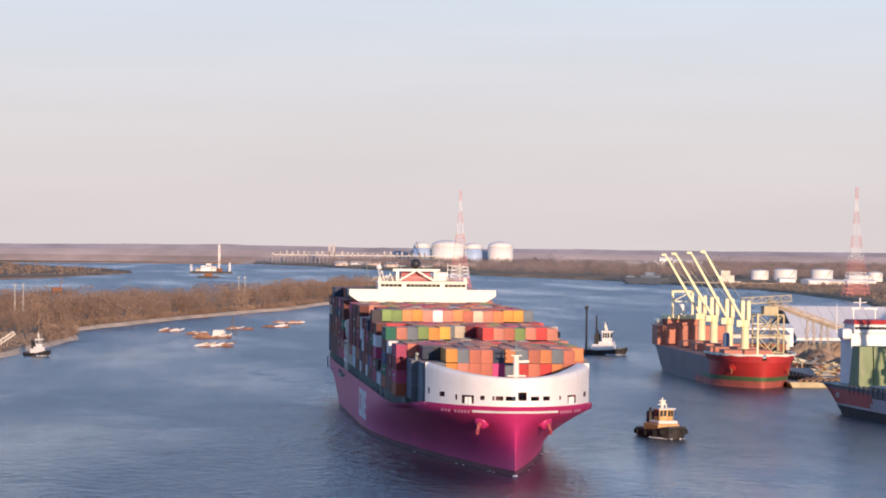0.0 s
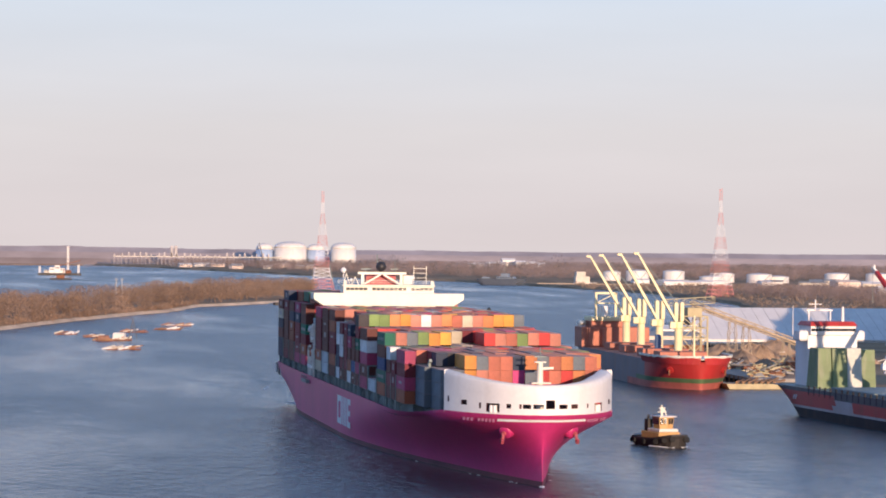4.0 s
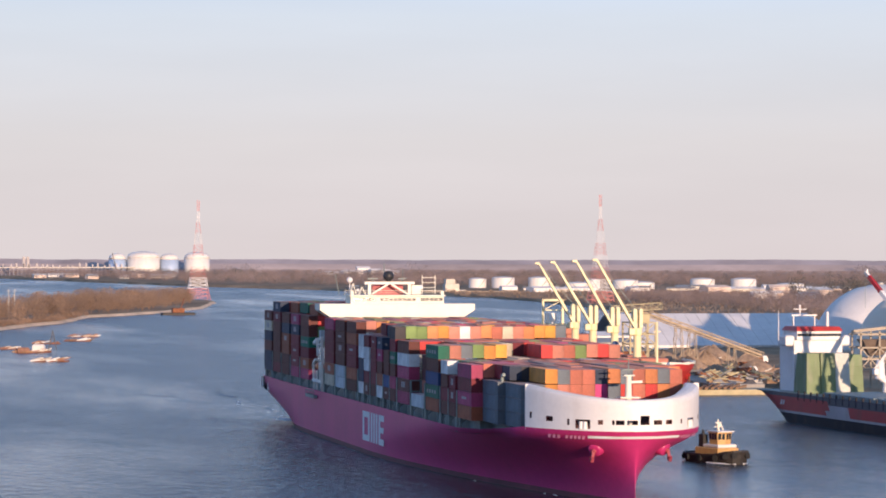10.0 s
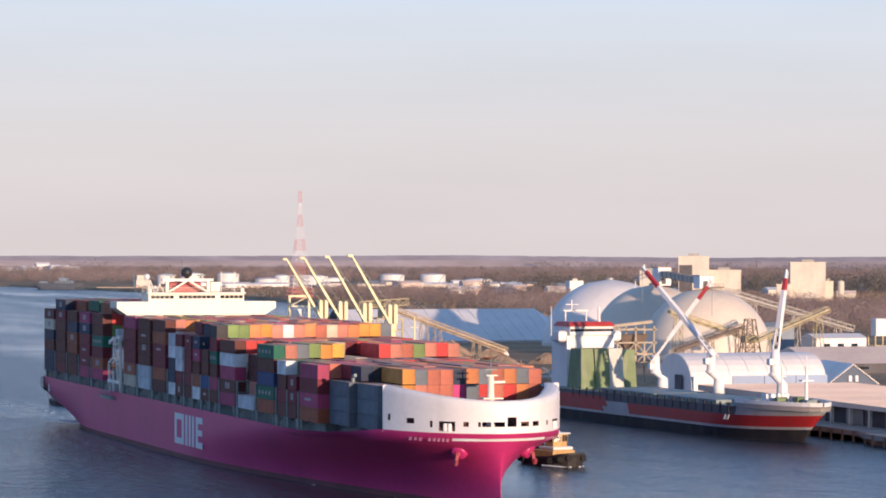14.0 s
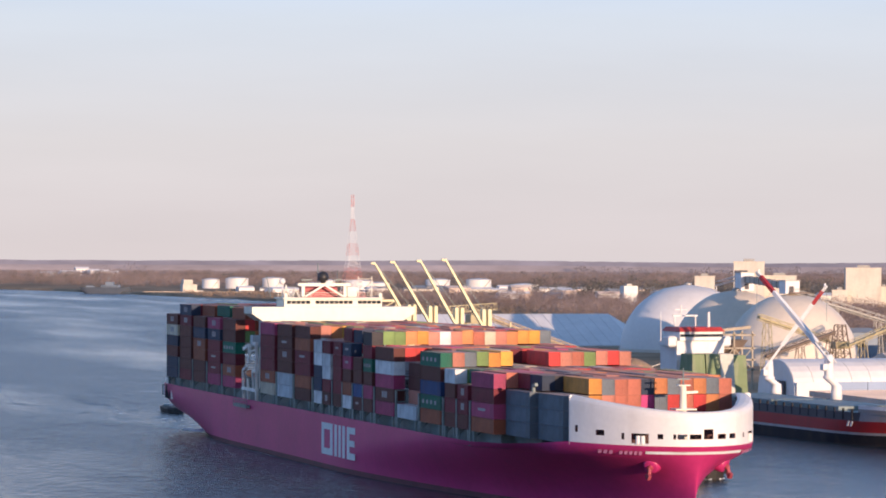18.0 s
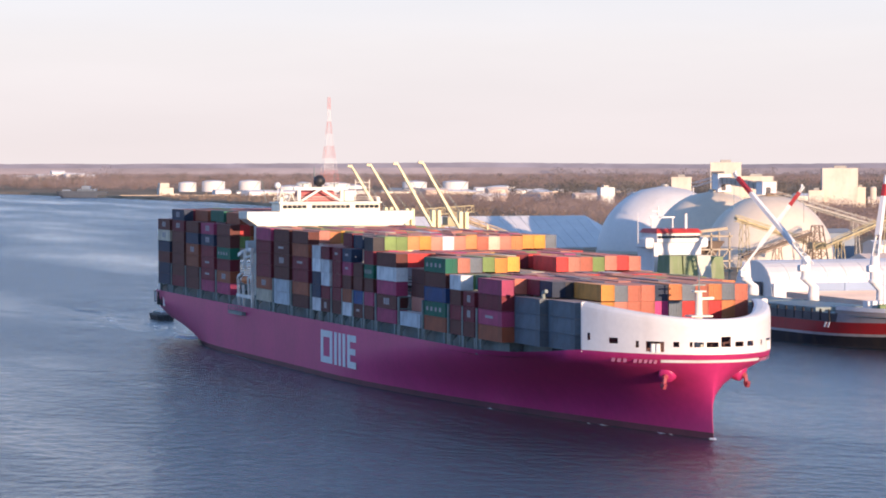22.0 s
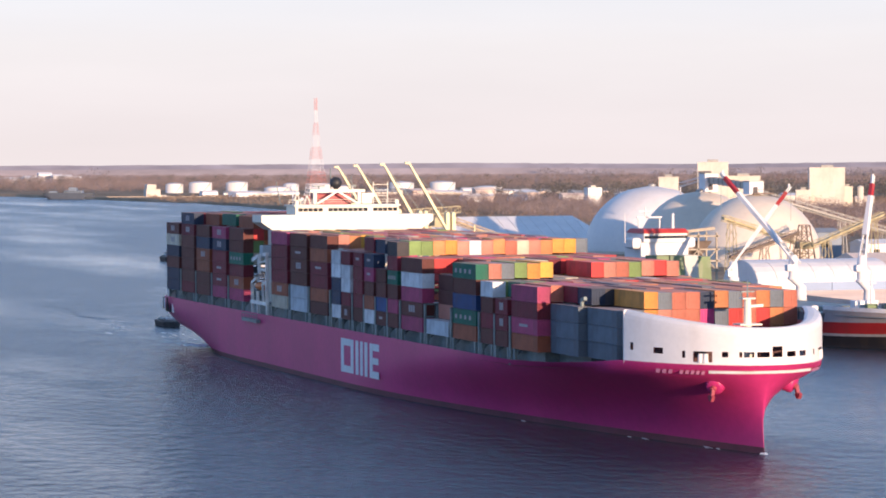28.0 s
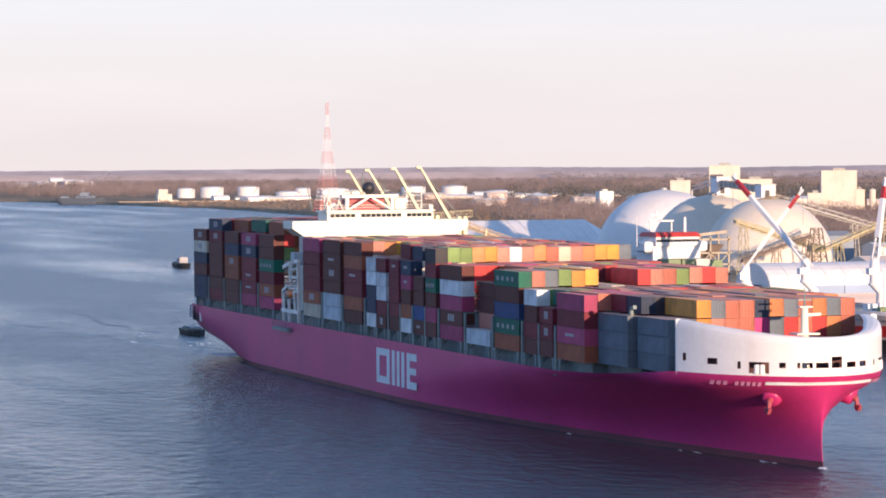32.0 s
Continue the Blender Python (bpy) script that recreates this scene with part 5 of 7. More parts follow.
wh = part("wheelhouse", b, M_SHIPWHITE, cargo)
for i in range(12):
    shared("window_pane", pane_mesh, wh, Matrix.Translation((-53.44, -4.5 + i * 1.03, 22.0)))
b = Build()
b.solid([[(-63.8, -4.9, 23.4), (-52.8, -4.9, 23.4), (-52.8, 8.1, 23.4), (-63.8, 8.1, 23.4)], [(-62.5, -4.4, 24.5), (-54.2, -4.4, 24.5), (-54.2, 7.6, 24.5), (-62.5, 7.6, 24.5)]])
part("wheelhouse_roof", b, M_RED, cargo, "red wheelhouse roof")
b = Build()
for y in (-3, 3):
    b.beam((-60, y, 24.6), (-60, y, 27.6), 0.3)
b.beam((-60, -3.6, 27.4), (-60, 3.6, 27.4), 0.4)
b.beam((-60, -1.2, 27.4), (-60, -1.2, 30.2), 0.3)
b.beam((-60, -3.0, 29.0), (-60, 0.6, 29.0), 0.2)
part("mast", b, M_SHIPWHITE, cargo)
b = Build()
b.tube((-57, 5.4, 24.4), (-57, 5.4, 28.4), 0.4, 0.35, 8)
part("vent_post", b, M_SHIPWHITE, cargo)
b = Build()
b.tube((-57, -8.4, 20.9), (-57, -8.4, 28.6), 0.14, 0.08, 6)
part("aerial", b, M_SHIPWHITE, cargo)
b = Build()
b.box(-68.6, 1.4, 7.5, -64.2, 6.6, 22.5, bevel=0.4)
part("funnel", b, M_BLACK, cargo, "black funnel casing")
# upright hatch covers
for i, (y, m_, dx) in enumerate(((-6.9, M_HATCHGREEN, 0.0), (-2.8, M_HATCHGREEN, 0.25), (1.3, M_HATCHPALE, 0.1), (5.4, M_HATCHGREEN, -0.9))):
    b = Build()
    b.solid([[(-50, y, 7.55), (-41.0 + dx, y, 7.55), (-41.0 + dx, y + 4.0, 7.55), (-50, y + 4.0, 7.55)], [(-48.8, y + 0.1 + 0.4 * (i == 0), 17.9 - 0.4 * (i == 3)), (-42.2 + dx, y + 0.1 + 0.4 * (i == 0), 17.9 - 0.4 * (i == 3)), (-42.2 + dx, y + 3.9, 17.9 - 0.4 * (i == 3)), (-48.8, y + 3.9, 17.9 - 0.4 * (i == 3))]])
    for z in (9.6, 12.0, 14.4):
        b.box(-41.4 + dx - (z - 7.55) * 0.116, y + 0.2, z, -40.9 + dx - (z - 7.55) * 0.116, y + 3.8, z + 0.14)
    part("upright_hatch_cover", b, m_, cargo, "pale green steel hatch cover standing on edge" if m_ is M_HATCHGREEN else "pale hatch cover standing on edge")
# cranes: kinked white posts and long jibs with red ends
JIBS = [((127.8, 40.7, 7.5), (125.8, 40.7, 16.2), (138.3, 33.5, 35.8)), ((129.9, 9.1, 7.5), (127.8, 9.1, 18.7), (118.8, 32.3, 39.2)), ((132.0, -24.1, 7.5), (130.2, -24.1, 19.7), (134.0, -22.1, 38.7))]
for base, knee, tip in JIBS:
    base, knee, tip = cp(*base), cp(*knee), cp(*tip)
    b = Build()
    mid = base.lerp(knee, 0.55) + Vector((0.0, -0.9, 0))
    h = knee.z - base.z
    spine = [(base, 1.4), (base + Vector((0, 0, h * 0.22)), 1.35), (base + Vector((0, 0, h * 0.38)), 1.25), (mid + Vector((0, 0, -h * 0.02)), 1.2), (mid + Vector((0, 0, h * 0.12)), 1.15), (knee + Vector((0, 0, -h * 0.1)), 1.1), (knee + Vector((0, 0, 0.6)), 0.95)]
    b.solid([[c + Vector((r * math.cos(2 * math.pi * j / 18), r * math.sin(2 * math.pi * j / 18), 0)) for j in range(18)] for c, r in spine])
    part("crane_post", b, M_CRANEWHITE, cargo, "kinked white crane post", smooth=True)
    b = Build()
    b.lathe(mid.x, mid.y, [(1.25, mid.z - 0.3), (1.42, mid.z - 0.2), (1.42, mid.z + 0.4), (1.25, mid.z + 0.5)], 18)
    part("slew_ring", b, M_CRANEWHITE, cargo)
    d = (tip - knee).normalized()
    side = d.cross(Vector((0, 0, 1))).normalized()
    cut = knee.lerp(tip, 0.76)
    b = Build()
    root = knee - d * 2.0
    for s in (-1, 1):
        b.beam(root + side * 0.95 * s, knee + d * 7 + side * 0.5 * s, 0.45)
    b.solid([[p + side * w + d.cross(side) * h for w, h in ((-q, -.5), (q, -.5), (q, .5), (-q, .5))] for p, q in ((knee + d * 5.5, 0.7), (cut, 0.5))])
    for k in range(3):
        p = root.lerp(knee + d * 6, (k + 1) / 4)
        b.beam(p + side * 0.9, p - side * 0.9, 0.4)
    part("crane_jib", b, M_CRANEWHITE, cargo, "white crane jib")
    b = Build()
    b.solid([[p + side * w + d.cross(side) * h for w, h in ((-q, -.46), (q, -.46), (q, .46), (-q, .46))] for p, q in ((cut, 0.5), (tip - d * 1.8, 0.42))])
    part("jib_end", b, M_CARGORED, cargo, "red end of the jib")
    b = Build()
    b.beam(tip - d * 1.8, tip, 0.7)
    b.beam(tip - d * 0.8, tip - d * 0.8 + Vector((0, 0, 1.2)), 0.4)
    part("jib_head", b, M_CRANEWHITE, cargo)
    b = Build()
    for s in (-0.4, 0.4):
        b.tube(knee + Vector((0, 0, 0.6)) + side * s, tip + side * s, 0.06, n=4)
    b.tube(tip, tip - Vector((0, 0, 9)), 0.06, n=4)
    part("crane_wire", b, M_STEEL, cargo)
    b = Build()
    p = knee - Vector((0, 0, 3.2))
    b.box(p.x - 0.8, p.y - 1.9, p.z, p.x + 0.8, p.y - 0.7, p.z + 1.6, bevel=0.2)
    part("crane_cab", b, M_CRANEWHITE, cargo)
f0 = cp(125.0, -53, 8.4)
b = Build()
b.tube(f0, f0 + Vector((0, 0, 9.0)), 0.45, 0.3, 8)
b.box(f0.x - 0.8, f0.y - 1.5, f0.z + 5.6, f0.x + 0.8, f0.y + 1.5, f0.z + 5.9)
b.tube(f0 + Vector((0, 0, 9)), f0 + Vector((0, 0, 11.5)), 0.12, n=6)
part("foremast", b, M_CRANEWHITE, cargo)
for x, y in ((58, -4), (64, 2), (68, -1), (54, 4)):
    b = Build()
    b.box(x, y, 8.45, x + 2.4, y + 1.8, 9.8, bevel=0.25)
    part("windlass", b, M_STEEL, cargo)

# ---- tugs ----
M_TUGBLACK = mat("tug_black_hull", (0.028, 0.024, 0.022), 0.6, vary=0.25, scale=0.5, fine=3.0)
M_TUGBUFF = mat("tug_buff_paint", (0.55, 0.33, 0.12), 0.55, vary=0.1, scale=0.5, dirt=(0.3, 0.15, 0.07))
M_TUGRED = mat("tug_red_deck", (0.20, 0.055, 0.04), 0.75, vary=0.2, scale=0.5)
M_TYRE = mat("rubber_fender", (0.018, 0.018, 0.018), 0.9, vary=0.2, scale=2.0)


def tug(label, house, deck, at, turn, length=28.0, group="", tall=1.0):
    """A harbour tug; x forward."""
    t = thing("tugboat", label, "boat", group, at=at, turn=turn)
    b = Build()
    L, W = length / 2, length * 0.185
    low = min(1.0, length / 31)  # smaller boats lie lower
    rings = []
    for z, g, k in ((-1.2, 0.80, 0.86), (0.0, 0.94, 0.95), (1.5, 1.0, 1.0), (2.5, 1.04, 1.03), (3.1, 1.03, 1.02)):
        pts = []
        for i in range(20):
            a = 2 * math.pi * i / 20
            x, y = math.cos(a), math.sin(a)
            px = L * k * math.copysign(abs(x) ** 0.75, x)
            pts.append((px, W * g * math.copysign(abs(y) ** 0.55, y), low * z + (1.1 * max(0, px / L) ** 2 if z > 1 else 0)))
        rings.append(pts)
    b.solid(rings + [[(x * 0.96, y * 0.93, z) for x, y, z in rings[-1]], [(x * 0.95, y * 0.92, z - 0.9 * low) for x, y, z in rings[-1]]])
    part("hull", b, M_TUGBLACK, t, "black tug hull")
    b = Build()
    b.solid([[(x * 0.97, y * 0.93, z + 0.02) for x, y, z in rings[-2]], [(x * 0.97, y * 0.93, z + 0.08) for x, y, z in rings[-2]]])
    part("deck", b, deck, t)
    k = length / 28

    def fit(b):
        """Upper works in the boat's scale, on its deck."""
        b.v = [(x * k, y * k * 1.08, 2.5 * low + (z - 2.5) * k * tall) for x, y, z in b.v]
        return b

    b = Build()
    b.box(-5.5, -3.6, 2.5, 6.8, 3.6, 5.0, bevel=0.3)
    part("deckhouse", fit(b), house, t)
    b = Build()
    b.box(-1.8, -3.2, 5.0, 6.4, 3.2, 6.0, bevel=0.25)
    part("upper_deck", fit(b), M_SHIPWHITE if house is M_TUGBUFF else house, t)
    b = Build()
    b.solid([[(x, y, z) for x, y in ((0.2 - g, -2.2 - g), (4.6 + g, -2.2 - g), (5.4 + g, 0), (4.6 + g, 2.2 + g), (0.2 - g, 2.2 + g))] for z, g in ((6.0, 0.0), (7.3, 0.1), (9.8, 0.3))])
    w = part("wheelhouse", fit(b), house, t)
    for i in range(3):
        for s in (-1, 1):
            b = Build()
            b.box(0.55 + i * 1.4, s * 2.45 - 0.05, 7.5, 1.55 + i * 1.4, s * 2.45 + 0.05, 9.4)
            part("window_pane", fit(b), M_GLASS, w)
    for s in (-1, 1):
        for q in (0.12, 0.56):
            b = Build()
            x0, x1 = lerp(5.62, 4.82, q), lerp(5.62, 4.82, q + 0.34)
            y0, y1 = s * lerp(0, 2.4, q), s * lerp(0, 2.4, q + 0.34)
            b.solid([[(x0, y0, 7.5), (x1, y1, 7.5), (x1 - 0.2, y1, 7.5), (x0 - 0.2, y0, 7.5)], [(x0 + 0.14, y0, 9.4), (x1 + 0.14, y1, 9.4), (x1 - 0.2, y1, 9.4), (x0 - 0.2, y0, 9.4)]])
            part("window_pane", fit(b), M_GLASS, w)
    b = Build()
    b.box(-0.4, -2.8, 9.8, 5.8, 2.8, 10.1)
    part("wheelhouse_roof", fit(b), M_SHIPWHITE, t)
    b = Build()
    b.tube((1.6, 0, 10.0), (1.3, 0, 13.6), 0.36, 0.18, 8)
    for z, q in ((11.3, 1.5), (12.6, 1.1)):
        b.beam((1.5, -q, z), (1.5, q, z), 0.3)
    b.beam((2.9, 0.9, 10.0), (1.5, 0.5, 12.6), 0.3)
    b.beam((2.9, -0.9, 10.0), (1.5, -0.5, 12.6), 0.3)
    b.box(1.0, -0.7, 11.4, 2.3, 0.7, 12.2)
    part("mast", fit(b), M_CREAM, t)
    for s in (-1, 1):
        b = Build()
        b.solid([[(x, s * 2.3 + y, z) for x, y in ((-4.4, -0.8), (-1.9, -0.8), (-1.9, 0.8), (-4.4, 0.8))] for z in (4.6, 8.9)])
        b.tube((-3.1, s * 2.3, 8.9), (-3.3, s * 2.3, 10.2), 0.4, 0.36, 10)
        part("exhaust_stack", fit(b), M_TUGBLACK, t)
    b = Build()
    b.lathe(-8.0, 0, [(0.9, 2.5), (0.5, 2.7), (0.5, 3.6), (0.9, 3.8)], 10)
    part("towing_winch", fit(b), M_STEEL, t)
    b = Build()
    b.lathe(9.6, 0, [(0.7, 2.9), (0.4, 3.1), (0.4, 4.0), (0.7, 4.2)], 10)
    part("bow_bitt", fit(b), M_STEEL, t)
    ty = Build()
    ty.tube((0, -0.2, 0), (0, 0.25, 0), 0.62, 0.62, 10)
    tm = ty.mesh("fender_tyre", M_TYRE)
    for i in range(14):
        a = 2 * math.pi * i / 14 + 0.2
        x, y = math.cos(a), math.sin(a)
        px, py = L * 1.0 * math.copysign(abs(x) ** 0.75, x), W * 1.03 * math.copysign(abs(y) ** 0.55, y)
        shared("fender_tyre", tm, t, Matrix.Translation((px, py, 1.6 * low + 1.0 * max(0, px / L) ** 2)) @ pose(0, 0, 0, 0, 0, math.degrees(a) - 90))
    for s in (-1, 1):
        b = Build()
        q = [(L * 0.93, s * W * 0.25), (L * 0.78, s * W * 0.72), (L * 0.45, s * W * 1.0), (L * 0.2, s * W * 1.02)]
        b.solid([[(x + 0.1, y, 0.0), (x, y, 0.35), (x + 0.35, y + s * 0.35, 0.1)] for x, y in q])
        part("bow_wave", b, M_FOAM, t)
    return t


escort_tug = tug("black-hulled tug with buff deckhouse escorting the ship", M_TUGBUFF, M_TUGRED, (45.5, -31.5, 0), -60, 19)
rear_tug = tug("dark tug with a white house beside the dock", M_SHIPWHITE, M_STEEL, (102.5, 463, 0), -20, 19, tall=1.5)
for dx in (-7.0, -3.0):
    b = Build()
    b.tube((dx, 2.2, 1.0), (dx, 2.2, 17.5 if dx < -5 else 14.5), 0.45, 0.35, 8)
    b.lathe(dx, 2.2, [(0.5, 17.4), (0.8, 17.6), (0.8, 18.6), (0.3, 18.9)] if dx < -5 else [(0.3, 14.4), (0.45, 14.8), (0.2, 15.2)], 10)
    part("spud_post", b, M_BLACK, rear_tug)
tug("black and white tug lying by the island shore", M_SHIPWHITE, M_TUGRED, (-113.5, 412, 0), -35, 10.5, tall=1.9)


def workboat(label, at, k, height):
    """A low open workboat heading along -y."""
    t = thing("workboat", label, "boat", at=at, turn=-90)
    b = Build()
    b.solid([[(x * k, y * w * k, z * k) for x, y in ((-9, -2.6), (4, -2.8), (8, -1.6), (9.5, 0), (8, 1.6), (4, 2.8), (-9, 2.6))] for z, w in ((-0.8, 0.7), (0.2, 0.95), (1.5, 1.05), (1.9, 1.0))])
    part("hull", b, M_TUGBLACK, t)
    b = Build()
    top = 1.9 * k + height
    b.box(-1.5 * k, -1.7 * k, 1.85 * k, 4.0 * k, 1.7 * k, top, bevel=0.2)
    cabin = part("cabin", b, M_CARGOGREY, t)
    for i in range(3):
        b = Build()
        b.box((-0.9 + 1.6 * i) * k, -1.78 * k, top - height * 0.6, (0.2 + 1.6 * i) * k, -1.68 * k, top - height * 0.2)
        part("window_pane", b, M_GLASS, cabin)
    b = Build()
    b.box(-7.5 * k, -1.8 * k, 1.85 * k, -2.0 * k, 1.8 * k, 2.6 * k, bevel=0.15)
    part("engine_casing", b, M_STEEL, t)
    b = Build()
    b.beam((0.8 * k, 0, top), (0.6 * k, 0, top + height), 0.16)
    part("mast", b, M_STEEL, t)
    return t


stern_boat = workboat("low dark workboat trailing under the ship's stern", (0, 216, 0), 0.8, 0.7)
trailing_boat = workboat("low grey workboat following far behind the ship", (103, 690, 0), 1.0, 2.4)

# the ship's wake: long low crests trailing from bow and stern, and churned water astern
wake = thing("wake", "low wave crests and churned water trailing the container ship", "wake", kind="stuff")
rnd = random.Random(91)


def crest(x, y, turn, length, width, height, m, name="wave_crest"):
    b = Build()
    rings = []
    ph = rnd.uniform(0, 6.28)
    for i in range(13):
        q = i / 12
        k = math.sin(math.pi * q) ** 0.8
        bend = 0.06 * length * math.sin(5 * q + ph)
        ring = []
        for j, (o, h) in enumerate(((-1.0, 0.0), (-0.45, 0.35), (0.0, 1.0), (0.3, 0.55), (0.8, 0.0), (0.0, -0.4))):
            lx, ly = (q - 0.5) * length, bend + o * width * (0.15 + k)
            ring.append((x + lx * math.cos(turn) - ly * math.sin(turn), y + lx * math.sin(turn) + ly * math.cos(turn), h * height * k - 0.02))
        rings.append(ring)
    b.solid(rings)
    part(name, b, m, wake, smooth=True)


for side in (-1, 1):
    for i in range(30 if side < 0 else 12):
        x = 80 - i * 11 + rnd.uniform(-5, 5)
        y = side * (24 + (140 - x) * 0.25 + rnd.uniform(-5, 5))
        crest(x, y, -side * radians(rnd.uniform(15, 28)), rnd.uniform(12, 26), rnd.uniform(0.5, 1.1), rnd.uniform(0.03, 0.07), M_WATER)
    for i in range(22):
        x = -132 - i * 9 + rnd.uniform(-5, 5)
        y = side * (15 + (-130 - x) * 0.13 + rnd.uniform(-3, 3))
        crest(x, y, -side * radians(rnd.uniform(5, 22)), rnd.uniform(10, 26), rnd.uniform(0.5, 1.3), rnd.uniform(0.04, 0.11), M_WATER)
for i in range(40):
    x = -136 - 260 * rnd.random() ** 1.3
    y = rnd.uniform(-1, 1) * (10 + (-136 - x) * 0.05)
    crest(x, y, radians(rnd.uniform(-25, 25)), rnd.uniform(5, 16), rnd.uniform(0.4, 1.0), rnd.uniform(0.05, 0.14), M_WATER)
for x, y, turn, length, width in ((-448, 17, 80, 46, 7), (-420, 6, 84, 40, 4), (-339, 19, 76, 34, 6), (-320, 12, 82, 26, 3.5), (-372, -2, 88, 30, 3), (-489, 58, 84, 44, 5), (-560, 44, 86, 40, 6), (-640, 78, 82, 56, 12), (-700, 66, 85, 44, 9), (-796, 90, 84, 60, 12), (-250, 9, 80, 18, 2.5), (-285, -4, 84, 22, 2.5)):
    crest(x, y, radians(turn), length, width, 0.03, M_SLICK, "slick")  # smoothed water left astern
for i in range(7):  # the following boat's own wave
    crest(-176 - 24 * i, -11.5 + 1.2 * math.sin(i * 1.3), radians(2 + 3 * math.sin(i * 2.1)), 28, 1.0, 0.34 - 0.03 * i, M_WATER)
for i in range(16):  # white water thrown up under the counter
    x, y = rnd.uniform(-140, -125), -rnd.uniform(9, 17)
    crest(x, y, radians(rnd.uniform(-10, 30)), rnd.uniform(2.5, 6.0), rnd.uniform(0.6, 1.4), rnd.uniform(0.12, 0.35), M_FOAM, "foam")
for i in range(26):
    x = -122 - 130 * rnd.random() ** 2
    y = -rnd.uniform(0.3, 1.0) * (13 + (-122 - x) * 0.09)
    crest(x, y, radians(rnd.uniform(5, 20)), rnd.uniform(1.2, 4.5), rnd.uniform(0.10, 0.28), rnd.uniform(0.05, 0.12), M_FOAM, "foam")

# ---- shore: quay, plant, sheds, domes, tanks, towers ----
M_DOMEWHITE = mat("white_dome_membrane", (0.74, 0.70, 0.66), 0.55, vary=0.06, scale=0.05, fine=0.6, bump=0.05, dirt=(0.5, 0.42, 0.36), dirt_amount=0.2)
M_DOME = mat("dome_membrane", (0.73, 0.62, 0.49), 0.55, vary=0.06, scale=0.05, fine=0.6, bump=0.05, dirt=(0.5, 0.42, 0.34), dirt_amount=0.2)
M_SHEDWHITE = mat("white_sheet_roof", (0.78, 0.735, 0.69), 0.5, vary=0.06, scale=0.05, fine=0.4, bump=0.05, dirt=(0.45, 0.38, 0.32), dirt_amount=0.15)
M_YELLOW = mat("conveyor_yellow", (0.44, 0.37, 0.21), 0.6, vary=0.15, scale=0.3, dirt=(0.25, 0.14, 0.07))
M_GALV = mat("galvanised_steel", (0.36, 0.34, 0.31), 0.5, metal=0.3, vary=0.15, scale=0.3)
M_TANK = mat("white_tank_paint", (0.74, 0.70, 0.65), 0.5, vary=0.06, scale=0.08, fine=0.8, dirt=(0.5, 0.38, 0.28), dirt_amount=0.2)
M_BEIGE = mat("beige_concrete", (0.66, 0.59, 0.49), 0.85, vary=0.1, scale=0.06, fine=0.5, dirt=(0.35, 0.27, 0.2))
M_ROOFTAN = mat("tan_flat_roof", (0.74, 0.58, 0.47), 0.85, vary=0.1, scale=0.06, fine=0.5)
M_WALLDARK = mat("dark_shed_wall", (0.10, 0.095, 0.10), 0.8, vary=0.25, scale=0.15)
M_TIMBER = mat("weathered_timber", (0.30, 0.18, 0.10), 0.9, vary=0.3, scale=0.5, fine=3.0)
M_DARKBROWN = mat("dark_brown_steel", (0.17, 0.125, 0.095), 0.7, vary=0.2, scale=0.3)
M_SLATEBLUE = mat("slate_blue_sheet", (0.20, 0.24, 0.29), 0.6, vary=0.12, scale=0.1)
M_TOWERRED = mat("tower_red", (0.62, 0.20, 0.18), 0.6, vary=0.1, scale=0.2)
M_TOWERWHITE = mat("tower_white", (0.78, 0.74, 0.72), 0.6, vary=0.05, scale=0.2)
Z = 2.4

# storage domes
for x, y, r, top in ((282, 380, 25.0, 26.4), (281.5, 432, 25.0, 27.0), (301, 530, 28.5, 28.0)):
    d = thing("storage_dome", "large pale membrane storage dome behind the quay", "dome", "storage domes", at=(x, y, Z))
    b = Build()
    b.lathe(0, 0, [(r * math.sqrt(max(0.0, 1 - (k / 16) ** 2)) if k < 16 else 0.05, top * k / 16) for k in range(17)], 64)
    part("shell", b, M_DOMEWHITE if y > 500 else M_DOME, d, "white membrane shell" if y > 500 else "beige membrane shell", smooth=True)
    b = Build()
    b.lathe(0, 0, [(r + 0.4, -0.3), (r + 0.4, 1.1), (r - 0.2, 1.2)], 64)
    part("ring_beam", b, M_BEIGE, d)
    b = Build()
    b.lathe(0, 0, [(1.6, top - 0.5), (1.6, top + 0.5), (0.2, top + 0.8)], 14)
    part("top_hatch", b, M_GALV, d)

# head galleries over the dome tops
g = thing("dome_gallery", "grey sloping conveyor gallery with white head houses over the domes", "conveyor", "plant conveyors")
for x0, x1, y, z0, z1 in ((282.4, 287.8, 432, 29.0, 36.0), (278.2, 283.8, 380, 28.6, 33.4)):
    b = Build()
    b.box(x0, y - 3, z0, x1, y + 3, z1, bevel=0.12)
    hh = part("head_house", b, M_TOWERWHITE, g, "white head house")
    b = Build()
    b.box(x0 - 0.3, y - 3.3, z1, x1 + 0.3, y + 3.3, z1 + 0.25)
    part("roof", b, M_GALV, hh)
    b = Build()
    b.box(x0 + 1.4, y - 3.12, z0 + 0.6, x0 + 3.2, y - 3.02, z0 + 2.8)
    part("opening", b, M_WALLDARK, hh)
ga, gb = Vector((285, 429, 32.4)), Vector((281.5, 383, 30.4))
gs = (gb - ga).cross(Vector((0, 0, 1))).normalized() * 1.5
b = Build()
b.solid([[q - gs, q + gs, q + gs + Vector((0, 0, 2.3)), q - gs + Vector((0, 0, 2.3))] for q in (ga, gb)])
part("gallery", b, M_GALV, g)
